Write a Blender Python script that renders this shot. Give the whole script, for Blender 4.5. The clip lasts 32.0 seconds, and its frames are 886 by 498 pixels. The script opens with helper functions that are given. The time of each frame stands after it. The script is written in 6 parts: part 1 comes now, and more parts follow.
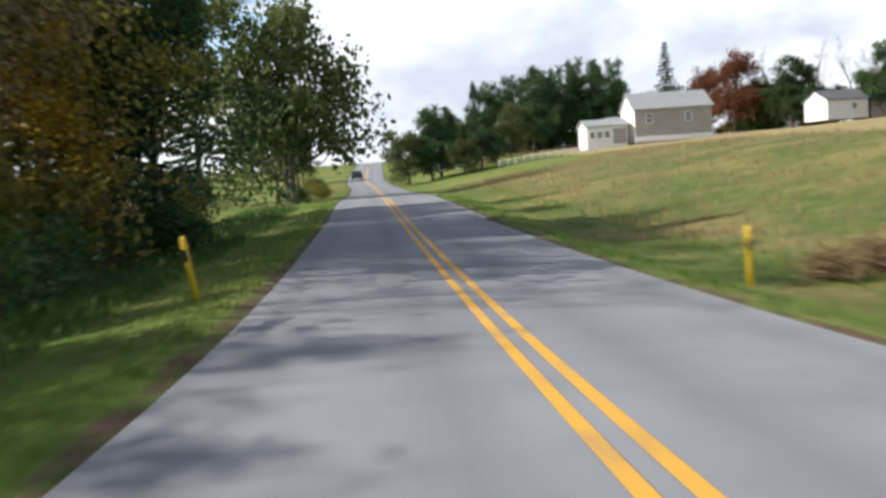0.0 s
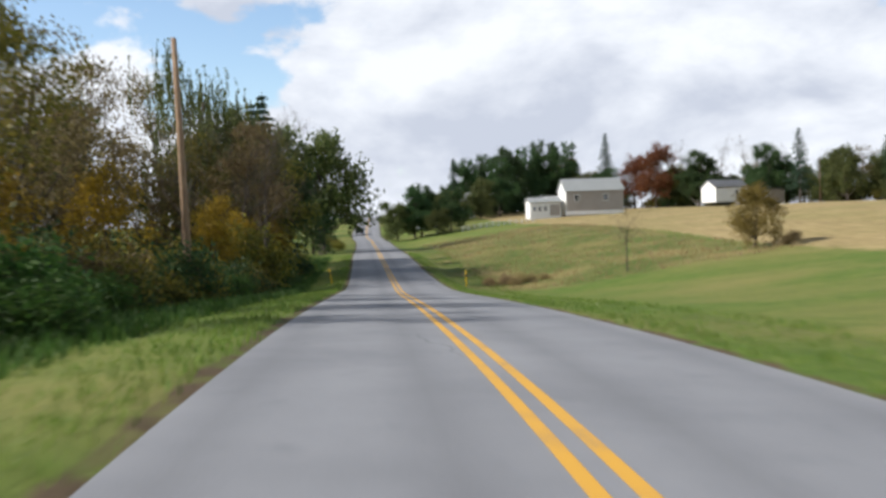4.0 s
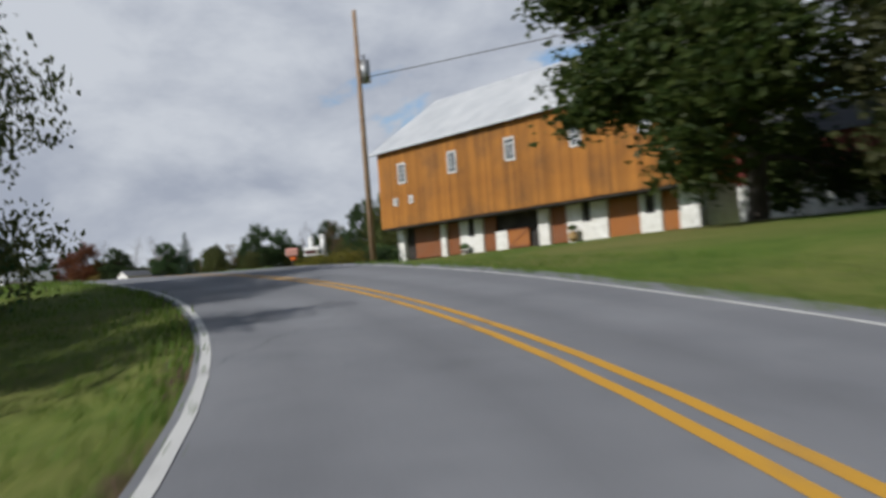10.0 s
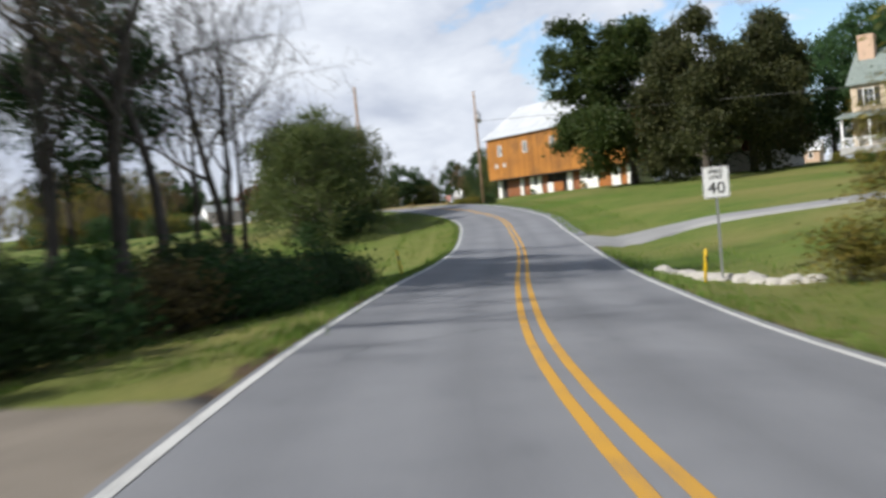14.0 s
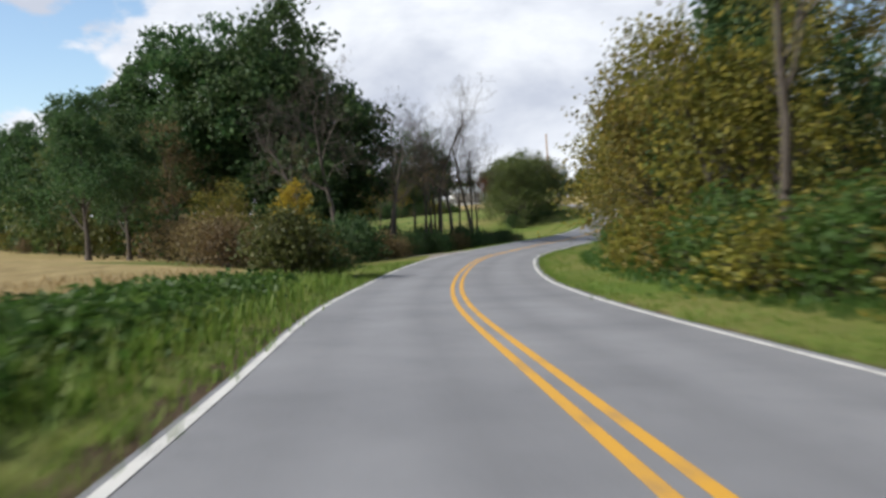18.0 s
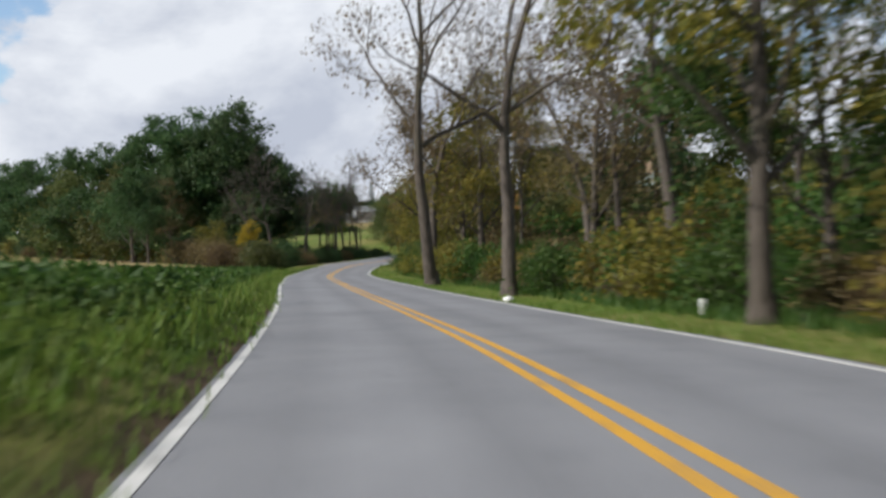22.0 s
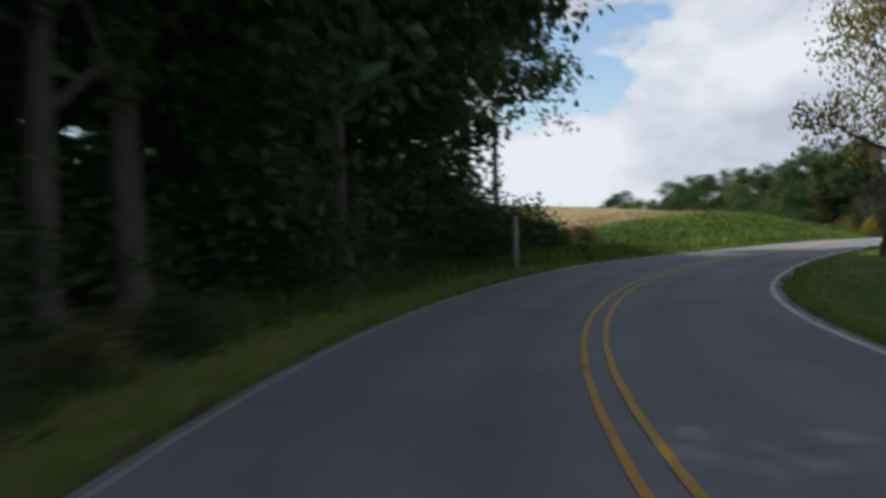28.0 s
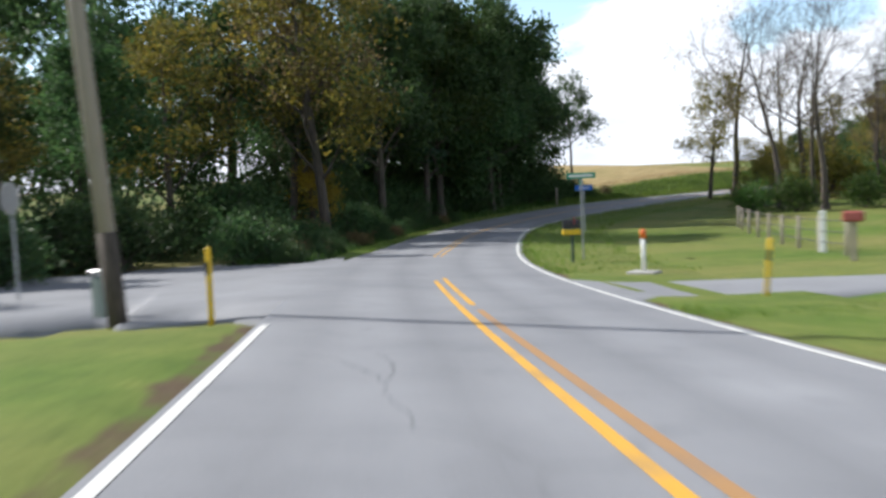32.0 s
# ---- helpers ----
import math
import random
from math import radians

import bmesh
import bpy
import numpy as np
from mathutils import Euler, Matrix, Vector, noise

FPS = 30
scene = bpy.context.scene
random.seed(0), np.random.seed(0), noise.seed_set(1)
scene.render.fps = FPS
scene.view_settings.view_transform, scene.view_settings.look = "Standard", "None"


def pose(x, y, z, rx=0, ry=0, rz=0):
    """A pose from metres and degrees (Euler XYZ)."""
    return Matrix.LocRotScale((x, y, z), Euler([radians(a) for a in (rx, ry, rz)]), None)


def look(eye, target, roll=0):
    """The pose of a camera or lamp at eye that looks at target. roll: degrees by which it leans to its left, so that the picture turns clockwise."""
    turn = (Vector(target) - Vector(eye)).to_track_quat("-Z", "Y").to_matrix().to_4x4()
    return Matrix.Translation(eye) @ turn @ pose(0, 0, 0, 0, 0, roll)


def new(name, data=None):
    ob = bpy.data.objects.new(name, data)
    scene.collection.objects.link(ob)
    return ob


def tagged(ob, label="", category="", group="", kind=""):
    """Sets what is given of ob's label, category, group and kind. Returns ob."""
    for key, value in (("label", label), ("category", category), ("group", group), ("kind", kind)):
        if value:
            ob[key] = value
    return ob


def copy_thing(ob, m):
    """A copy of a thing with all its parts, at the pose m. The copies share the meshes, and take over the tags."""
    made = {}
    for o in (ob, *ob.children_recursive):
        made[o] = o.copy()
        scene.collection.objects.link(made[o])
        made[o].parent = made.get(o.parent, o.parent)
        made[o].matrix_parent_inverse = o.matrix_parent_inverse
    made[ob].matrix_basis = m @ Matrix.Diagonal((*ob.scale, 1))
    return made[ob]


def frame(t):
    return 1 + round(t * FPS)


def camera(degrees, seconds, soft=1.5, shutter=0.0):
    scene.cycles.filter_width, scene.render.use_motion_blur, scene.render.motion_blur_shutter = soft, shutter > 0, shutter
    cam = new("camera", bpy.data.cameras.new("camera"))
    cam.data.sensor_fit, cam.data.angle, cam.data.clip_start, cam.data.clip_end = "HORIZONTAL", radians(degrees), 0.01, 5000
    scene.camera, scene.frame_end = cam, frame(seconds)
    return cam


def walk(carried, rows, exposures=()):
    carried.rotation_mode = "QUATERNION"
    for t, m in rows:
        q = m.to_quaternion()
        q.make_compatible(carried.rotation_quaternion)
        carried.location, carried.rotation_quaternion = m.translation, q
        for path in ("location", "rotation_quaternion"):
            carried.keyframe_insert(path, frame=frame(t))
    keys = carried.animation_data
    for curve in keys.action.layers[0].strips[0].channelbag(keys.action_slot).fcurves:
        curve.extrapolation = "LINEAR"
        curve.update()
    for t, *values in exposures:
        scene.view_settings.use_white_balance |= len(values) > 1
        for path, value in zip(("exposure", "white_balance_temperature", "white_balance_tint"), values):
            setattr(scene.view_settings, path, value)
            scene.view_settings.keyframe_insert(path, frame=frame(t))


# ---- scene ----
# ---- camera and its way ----
cam = camera(48.3, 32.0, soft=3.0, shutter=0.8)
ROWS = [
    (0, -0.33, 4.04, -0.374, 85.92, 3.98, 0.22),
    (0.5, 0.09, -2.52, -0.043, 85.46, 3.04, -0.31),
    (1, 0.50, -9.07, 0.288, 85.69, 1.08, -0.49),
    (1.5, 0.86, -15.58, 0.622, 86.27, 1.24, -0.42),
    (2, 1.43, -22.09, 0.890, 86.36, 2.70, -0.37),
    (2.5, 1.90, -28.14, 1.128, 86.43, 2.55, -0.21),
    (3, 2.37, -34.62, 1.394, 86.30, 3.31, -0.20),
    (3.5, 2.77, -40.45, 1.512, 87.69, 1.93, 0.06),
    (5.5, 4.58, -64.66, 1.784, 89.37, 2.21, -0.04),
    (6, 4.77, -70.78, 1.715, 89.28, 3.16, -0.85),
    (6.5, 5.11, -77.16, 1.606, 89.92, 1.66, -2.29),
    (7, 5.22, -83.33, 1.468, 91.89, 0.65, -4.91),
    (7.5, 5.01, -89.74, 1.098, 93.30, 0.98, -9.45),
    (8, 4.38, -95.93, 0.671, 93.70, 2.54, -14.32),
    (8.5, 3.46, -102.19, 0.345, 93.66, 2.30, -19.27),
    (9, 1.70, -108.64, -0.221, 93.71, 0.72, -23.71),
    (9.5, -0.41, -115.48, -0.652, 92.85, 1.66, -27.42),
    (10, -2.93, -122.09, -1.085, 92.10, 4.14, -30.24),
    (10.5, -6.24, -129.15, -1.380, 90.90, 5.21, -31.77),
    (11, -9.54, -136.21, -1.675, 89.99, 4.31, -32.13),
    (11.5, -13.17, -143.32, -1.669, 89.09, 3.06, -32.38),
    (12, -16.79, -150.63, -1.888, 88.84, 3.84, -31.70),
    (12.5, -20.51, -157.63, -1.803, 88.96, 4.93, -30.69),
    (13, -23.81, -164.85, -1.751, 88.67, 5.03, -28.53),
    (13.5, -27.10, -172.36, -1.702, 88.58, 4.90, -26.36),
    (14, -30.19, -179.88, -1.547, 88.37, 4.80, -23.29),
    (14.5, -32.66, -187.61, -1.407, 88.60, 4.84, -20.29),
    (15, -34.90, -195.33, -1.358, 88.42, 3.59, -17.46),
    (15.5, -37.02, -204.44, -1.208, 88.46, 2.89, -14.40),
    (17.5, -41.61, -234.66, -0.520, 87.86, 2.97, -9.14),
    (18, -42.21, -241.42, -0.231, 87.97, 3.31, -9.44),
    (18.5, -42.76, -247.89, -0.021, 87.61, 3.54, -9.62),
    (19, -43.59, -254.72, 0.220, 87.44, 3.37, -9.90),
    (19.5, -44.33, -261.37, 0.446, 87.28, 3.04, -10.10),
    (20, -45.03, -267.83, 0.674, 87.12, 3.49, -10.63),
    (20.5, -45.84, -274.40, 0.895, 87.59, 3.00, -11.23),
    (21, -46.59, -280.57, 1.115, 87.34, 2.30, -12.19),
    (21.5, -47.65, -287.10, 1.438, 87.79, 2.07, -13.49),
    (22, -48.66, -293.23, 1.471, 88.46, 2.03, -14.70),
    (22.5, -50.04, -300.06, 1.575, 89.28, 2.08, -16.02),
    (23, -51.34, -306.48, 1.610, 89.92, 2.23, -17.14),
    (23.5, -52.86, -312.91, 1.561, 90.35, 1.85, -17.76),
    (24, -54.39, -319.34, 1.517, 90.86, 0.91, -17.35),
    (24.5, -55.26, -324.83, 1.530, 91.91, 1.37, -16.25),
    (26.5, -57.85, -346.31, 1.160, 90.70, 2.58, 1.00),
    (27, -57.18, -353.87, 1.143, 90.10, 2.35, 7.23),
    (27.5, -55.67, -361.36, 1.198, 89.40, 2.82, 14.16),
    (28, -53.10, -368.61, 1.226, 89.28, 1.69, 19.87),
    (28.5, -49.98, -375.81, 1.329, 88.93, 0.91, 24.64),
    (29, -46.40, -382.69, 1.457, 88.55, 0.60, 28.69),
    (29.5, -42.27, -389.07, 1.480, 88.63, 1.39, 31.21),
    (30, -38.48, -395.18, 1.769, 87.42, 1.63, 31.66),
    (30.5, -34.47, -400.87, 2.086, 86.46, 2.09, 32.10),
    (31, -30.52, -406.96, 2.522, 86.21, 1.93, 32.82),
    (31.5, -25.92, -413.08, 2.994, 86.31, 3.55, 33.09),
    (32, -21.50, -419.17, 3.433, 85.67, 2.69, 33.02),
]
EXPOSURES = [(0, 0.55, 6500, 10), (3.5, 0.35, 6480, 10), (5.5, 0.1, 6296, 10), (7.5, -0.1, 6300, 10), (9, -0.5, 6250, 10), (11, -0.45, 6280, 10), (13, -0.5, 6300, 10), (14, 0.15, 6300, 10), (15, 0.4, 6343, 10), (17.5, 0.3, 6450, 10), (20, 0.1, 6432, 10), (24.5, 0, 6400, 10), (26.5, -0.4, 6300, 10), (28, 0.0, 6350, 10), (29, 0.42, 6350, 10), (30, 0.75, 6300, 10), (31, 0.85, 6280, 10), (32, 0.6, 6280, 10)]
walk(cam, [(t, pose(*r)) for t, *r in ROWS], EXPOSURES)

# ---- sky and sun ----
SUN_YAW, SUN_UP = 98.0, 36.0


def make_world():
    world = bpy.data.worlds.new("sky")
    scene.world = world
    world.use_nodes = True
    nt = world.node_tree
    nt.nodes.clear()
    n, k = nt.nodes.new, nt.links.new
    sky = n("ShaderNodeTexSky")
    sky.sky_type, sky.sun_disc = "NISHITA", False
    sky.sun_elevation, sky.sun_rotation = radians(SUN_UP), radians(-SUN_YAW)
    sky.altitude, sky.dust_density, sky.ozone_density = 150, 0.6, 1.5
    co = n("ShaderNodeTexCoord")
    sep = n("ShaderNodeSeparateXYZ")
    k(co.outputs["Generated"], sep.inputs[0])

    def m(op, a, b=None, clamp=False):
        q = n("ShaderNodeMath")
        q.operation, q.use_clamp = op, clamp
        for i, v in enumerate((a, b)):
            if v is None:
                continue
            if isinstance(v, (int, float)):
                q.inputs[i].default_value = v
            else:
                k(v, q.inputs[i])
        return q.outputs[0]

    # heaped clouds: noise over the directions, flattened so that banks lie level
    com = n("ShaderNodeCombineXYZ")
    k(sep.outputs[0], com.inputs[0]), k(sep.outputs[1], com.inputs[1]), k(m("MULTIPLY", sep.outputs[2], 1.9), com.inputs[2])

    def cloud(scale, detail, rough, move, warp):
        t = n("ShaderNodeTexNoise")
        t.inputs["Scale"].default_value, t.inputs["Detail"].default_value = scale, detail
        t.inputs["Roughness"].default_value, t.inputs["Distortion"].default_value = rough, warp
        mp = n("ShaderNodeMapping")
        mp.inputs["Location"].default_value = move
        k(com.outputs[0], mp.inputs[0]), k(mp.outputs[0], t.inputs["Vector"])
        return t.outputs["Fac"]

    body = cloud(2.5, 10, 0.56, (3.1, 1.7, 0.35), 0.25)
    above = cloud(2.5, 10, 0.56, (3.1, 1.7, 0.445), 0.25)
    fine = cloud(6.5, 8, 0.6, (1.0, 4.0, 2.0), 0.3)
    # tops catch the light, undersides and thick middles are grey
    relief = m("MULTIPLY", m("SUBTRACT", above, body), 1.5)
    shade = m("ADD", m("ADD", relief, 0.5), m("ADD", m("MULTIPLY", m("SUBTRACT", body, 0.5), 0.35), m("MULTIPLY", m("SUBTRACT", fine, 0.5), 0.65)))
    cover = n("ShaderNodeMapRange")
    cover.interpolation_type = "SMOOTHSTEP"
    cover.inputs["From Min"].default_value, cover.inputs["From Max"].default_value = 0.472, 0.512
    # haze joins the far banks above the horizon
    k(m("ADD", body, m("MULTIPLY", m("MAXIMUM", m("SUBTRACT", 0.12, sep.outputs[2]), 0.0), 1.2)), cover.inputs["Value"])
    lit = n("ShaderNodeValToRGB")
    lit.color_ramp.elements[0].position, lit.color_ramp.elements[0].color = 0.41, (8.1, 8.4, 8.9, 1)
    lit.color_ramp.elements[1].position, lit.color_ramp.elements[1].color = 0.74, (5.1, 5.5, 6.4, 1)
    k(shade, lit.inputs[0])
    lift = n("ShaderNodeVectorMath")
    lift.operation = "SCALE"
    lift.inputs["Scale"].default_value = 1.5
    mix = n("ShaderNodeMix")
    mix.data_type = "RGBA"
    k(cover.outputs[0], mix.inputs["Factor"]), k(sky.outputs[0], lift.inputs[0]), k(lift.outputs[0], mix.inputs[6]), k(lit.outputs[0], mix.inputs[7])
    # dims the unseen sky overhead so that shaded ground turns darker
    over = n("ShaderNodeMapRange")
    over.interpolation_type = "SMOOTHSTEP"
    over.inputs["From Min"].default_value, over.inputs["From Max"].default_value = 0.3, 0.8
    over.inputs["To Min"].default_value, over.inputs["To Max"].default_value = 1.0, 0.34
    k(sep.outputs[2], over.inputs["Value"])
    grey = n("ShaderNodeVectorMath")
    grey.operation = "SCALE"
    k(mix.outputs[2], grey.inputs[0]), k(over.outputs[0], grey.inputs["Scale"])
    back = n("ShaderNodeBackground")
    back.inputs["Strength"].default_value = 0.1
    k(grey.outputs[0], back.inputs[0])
    out = n("ShaderNodeOutputWorld")
    k(back.outputs[0], out.inputs[0])


make_world()
sun_data = bpy.data.lights.new("sun", "SUN")
sun_data.energy, sun_data.angle, sun_data.color = 5.0, radians(0.6), (1.0, 0.955, 0.89)
sun = new("sun", sun_data)
a, e = radians(SUN_YAW), radians(SUN_UP)
sun.matrix_world = look((-math.sin(a) * 300 * math.cos(e), math.cos(a) * 300 * math.cos(e), 300 * math.sin(e)), (0, 0, 0))


# ---- materials ----
class Nodes:
    """A small writer for node materials."""

    def __init__(self, name):
        self.mat = bpy.data.materials.new(name)
        self.mat.use_nodes = True
        self.nt = self.mat.node_tree
        self.bsdf = self.nt.nodes["Principled BSDF"]
        self.out = self.nt.nodes["Material Output"]
        self.co = None

    def put(self, kind, **inputs):
        node = self.nt.nodes.new(kind)
        for key, v in inputs.items():
            self.to(v, node.inputs[key.replace("_", " ")])
        return node

    def to(self, v, socket):
        if isinstance(v, bpy.types.NodeSocket):
            self.nt.links.new(v, socket)
        else:
            socket.default_value = v

    def where(self, kind="Object"):
        if self.co is None:
            self.co = self.put("ShaderNodeTexCoord")
        return self.co.outputs[kind]

    def place(self):
        return self.put("ShaderNodeNewGeometry").outputs["Position"]

    def noise(self, scale, detail=4, rough=0.55, vec=None, stretch=None, warp=0.0):
        v = vec or self.where()
        if stretch:
            mp = self.put("ShaderNodeMapping")
            mp.inputs["Scale"].default_value = stretch
            self.to(v, mp.inputs[0])
            v = mp.outputs[0]
        t = self.put("ShaderNodeTexNoise", Vector=v, Scale=scale, Detail=detail, Roughness=rough, Distortion=warp)
        return t.outputs["Fac"]

    def ramp(self, fac, *stops):
        r = self.put("ShaderNodeValToRGB", Fac=fac)
        els = r.color_ramp.elements
        while len(els) < len(stops):
            els.new(0.5)
        for el, (p, c) in zip(els, stops):
            el.position = p
            el.color = (*c, 1) if isinstance(c, tuple) else (c, c, c, 1)
        return r.outputs[0]

    def mix(self, fac, a, b, how="MIX"):
        q = self.put("ShaderNodeMix")
        q.data_type, q.blend_type = "RGBA", how
        self.to(fac, q.inputs[0])
        for v, s in ((a, q.inputs[6]), (b, q.inputs[7])):
            self.to((*v, 1) if isinstance(v, tuple) and len(v) == 3 else v, s)
        return q.outputs[2]

    def math(self, op, a, b=0.0, clamp=False):
        q = self.put("ShaderNodeMath")
        q.operation, q.use_clamp = op, clamp
        self.to(a, q.inputs[0]), self.to(b, q.inputs[1])
        return q.outputs[0]

    def attr(self, name):
        q = self.put("ShaderNodeAttribute")
        q.attribute_name = name
        return q.outputs["Fac"]

    def done(self, colour, rough=0.8, bump=None, strength=0.3, distance=0.02, metal=0.0, spec=0.4):
        self.to((*colour, 1) if isinstance(colour, tuple) else colour, self.bsdf.inputs["Base Color"])
        self.to(rough, self.bsdf.inputs["Roughness"])
        self.to(metal, self.bsdf.inputs["Metallic"])
        self.to(spec, self.bsdf.inputs["Specular IOR Level"])
        if bump is not None:
            b = self.put("ShaderNodeBump", Height=bump, Strength=strength, Distance=distance)
            self.to(b.outputs[0], self.bsdf.inputs["Normal"])
        return self.mat


def mat_paint(name, colour, rough=0.6, grain=0.12, scale=3.0, metal=0.0, dirt=(0.2, 0.17, 0.13), amount=0.25):
    m = Nodes(name)
    big, small = m.noise(scale, 5), m.noise(scale * 14, 3)
    c = m.mix(m.ramp(big, (0.45, 0.0), (0.75, amount)), colour, dirt)
    c = m.mix(m.ramp(small, (0.3, 0.0), (0.7, grain)), c, tuple(v * 0.7 for v in colour))
    return m.done(c, rough, small, 0.15, 0.005, metal)


def mat_leaf(name, dark, mid, light, thin=0.45):
    """Leaves: each one its own shade, dull gloss, some light passing through."""
    dark, mid, light = (tuple(min(v * k, .6) for v in c) for c, k in ((dark, 1.5), (mid, 1.22), (light, 1.05)))
    m = Nodes(name)
    isl = m.put("ShaderNodeNewGeometry").outputs["Random Per Island"]
    oi = m.put("ShaderNodeObjectInfo").outputs["Random"]
    c = m.ramp(isl, (0.0, dark), (0.45, mid), (1.0, light))
    big = m.noise(0.45, 3)
    c = m.mix(m.ramp(big, (0.35, 0.0), (0.7, 0.6)), c, tuple(v * 0.62 for v in mid))
    hue = m.put("ShaderNodeHueSaturation", Color=c)
    m.to(m.math("MULTIPLY_ADD", oi, 0.35), hue.inputs["Value"])
    hue.inputs["Value"].links[0].from_node.inputs[2].default_value = 0.82
    m.to(m.math("MULTIPLY_ADD", oi, 0.03), hue.inputs["Hue"])
    hue.inputs["Hue"].links[0].from_node.inputs[2].default_value = 0.485
    c = hue.outputs[0]
    m.done(c, 0.55, spec=0.3)
    tr = m.put("ShaderNodeBsdfTranslucent", Color=c)
    mx = m.put("ShaderNodeMixShader", Fac=thin)
    m.nt.links.new(m.bsdf.outputs[0], mx.inputs[1]), m.nt.links.new(tr.outputs[0], mx.inputs[2])
    m.nt.links.new(mx.outputs[0], m.out.inputs[0])
    return m.mat


def mat_bark(name, dark, light):
    m = Nodes(name)
    f = m.noise(2.5, 6, 0.6, stretch=(6, 6, 0.8))
    g = m.noise(0.6, 3)
    c = m.ramp(f, (0.3, dark), (0.7, light))
    c = m.mix(m.ramp(g, (0.5, 0.0), (0.8, 0.35)), c, (0.07, 0.085, 0.04))
    return m.done(c, 0.9, f, 0.7, 0.03)


def mat_ground():
    m = Nodes("land")
    p = m.place()
    n1, n2, n3 = m.noise(0.09, 5, vec=p), m.noise(1.1, 5, 0.65, vec=p), m.noise(9.0, 4, 0.7, vec=p)
    lawn = m.ramp(n2, (0.25, (0.06, 0.11, 0.016)), (0.5, (0.108, 0.162, 0.027)), (0.8, (0.18, 0.212, 0.048)))
    lawn = m.mix(m.ramp(n1, (0.4, 0.0), (0.68, 0.72)), lawn, (0.26, 0.215, 0.08))
    lawn = m.mix(m.ramp(n3, (0.4, 0.0), (0.75, 0.6)), lawn, (0.035, 0.07, 0.012))
    wild = m.ramp(n2, (0.3, (0.05, 0.085, 0.015)), (0.55, (0.1, 0.13, 0.03)), (0.8, (0.2, 0.17, 0.06)))
    wild = m.mix(m.ramp(m.noise(0.16, 4, 0.6, vec=p, stretch=(1, 1, 1)), (0.46, 0.0), (0.66, 0.75)), wild, (0.27, 0.21, 0.085))
    rows = m.noise(0.8, 5, 0.7, vec=p, stretch=(2.2, 0.25, 1))
    stub = m.ramp(rows, (0.25, (0.19, 0.14, 0.065)), (0.55, (0.33, 0.255, 0.12)), (0.8, (0.44, 0.35, 0.18)))
    stub = m.mix(m.ramp(n1, (0.45, 0.0), (0.7, 0.5)), stub, (0.17, 0.17, 0.05))
    dirt = m.ramp(n3, (0.3, (0.05, 0.035, 0.022)), (0.7, (0.14, 0.1, 0.06)))
    ragged = m.math("SUBTRACT", m.math("MULTIPLY", n2, 0.9), 0.45)

    def mask(name):
        return m.ramp(m.math("ADD", m.attr(name), ragged), (0.42, 0.0), (0.58, 1.0))

    c = m.mix(mask("wild"), lawn, wild)
    c = m.mix(mask("stubble"), c, stub)
    c = m.mix(mask("dirt"), c, dirt)
    return m.done(c, 0.95, m.math("ADD", n3, n2), 0.6, 0.05, spec=0.15)


def mat_asphalt(name="asphalt", dark=(0.15, 0.156, 0.172), light=(0.262, 0.269, 0.288)):
    m = Nodes(name)
    p = m.place()
    grit, patch, streak = m.noise(55, 3, 0.7, vec=p), m.noise(0.35, 5, 0.6, vec=p), m.noise(2.0, 5, 0.6, vec=p)
    c = m.ramp(patch, (0.25, dark), (0.5, tuple((a + b) / 2 for a, b in zip(dark, light))), (0.8, light))
    track = m.attr("track")
    c = m.mix(m.math("MULTIPLY", track, 0.5), c, tuple(v * 0.72 for v in dark))
    c = m.mix(m.ramp(grit, (0.3, 0.0), (0.75, 0.3)), c, (0.33, 0.33, 0.34))
    c = m.mix(m.ramp(streak, (0.58, 0.0), (0.8, 0.45)), c, tuple(v * 0.75 for v in dark))
    v = m.put("ShaderNodeTexVoronoi", Vector=p, Scale=0.14)
    v.feature = "DISTANCE_TO_EDGE"
    wob = m.put("ShaderNodeVectorMath")
    wob.operation = "ADD"
    nz = m.put("ShaderNodeTexNoise", Vector=p, Scale=0.5, Detail=5.0)
    m.to(p, wob.inputs[0]), m.to(nz.outputs["Color"], wob.inputs[1])
    m.to(wob.outputs[0], v.inputs["Vector"])
    crack = m.ramp(v.outputs["Distance"], (0.0, 1.0), (0.003, 0.0))
    some = m.ramp(m.noise(0.12, 2, vec=p), (0.55, 0.0), (0.68, 0.45))
    c = m.mix(m.math("MULTIPLY", crack, some), c, (0.03, 0.03, 0.032))
    return m.done(c, 0.82, grit, 0.35, 0.01, spec=0.35)


def mat_line(name, colour):
    m = Nodes(name)
    p = m.place()
    wear, grit = m.noise(1.2, 6, 0.7, vec=p), m.noise(40, 3, 0.7, vec=p)
    c = m.mix(m.ramp(m.math("ADD", wear, m.math("MULTIPLY", grit, 0.5)), (0.78, 0.0), (0.98, 0.75)), colour, (0.15, 0.15, 0.15))
    return m.done(c, 0.7, grit, 0.2, 0.005)


LAND, ASPHALT = mat_ground(), mat_asphalt()
SIDE_ASPHALT = mat_asphalt("side_asphalt", (0.15, 0.155, 0.17), (0.25, 0.257, 0.275))
YELLOW, WHITE = mat_line("yellow_line", (0.62, 0.33, 0.035)), mat_line("white_line", (0.62, 0.62, 0.6))
WORN_WHITE = mat_line("worn_white_line", (0.36, 0.36, 0.35))
WORN_YELLOW = mat_line("worn_yellow_line", (0.36, 0.2, 0.08))
BARK = mat_bark("bark", (0.032, 0.026, 0.02), (0.11, 0.09, 0.072))
PALE_BARK = mat_bark("pale_bark", (0.042, 0.034, 0.028), (0.14, 0.116, 0.096))
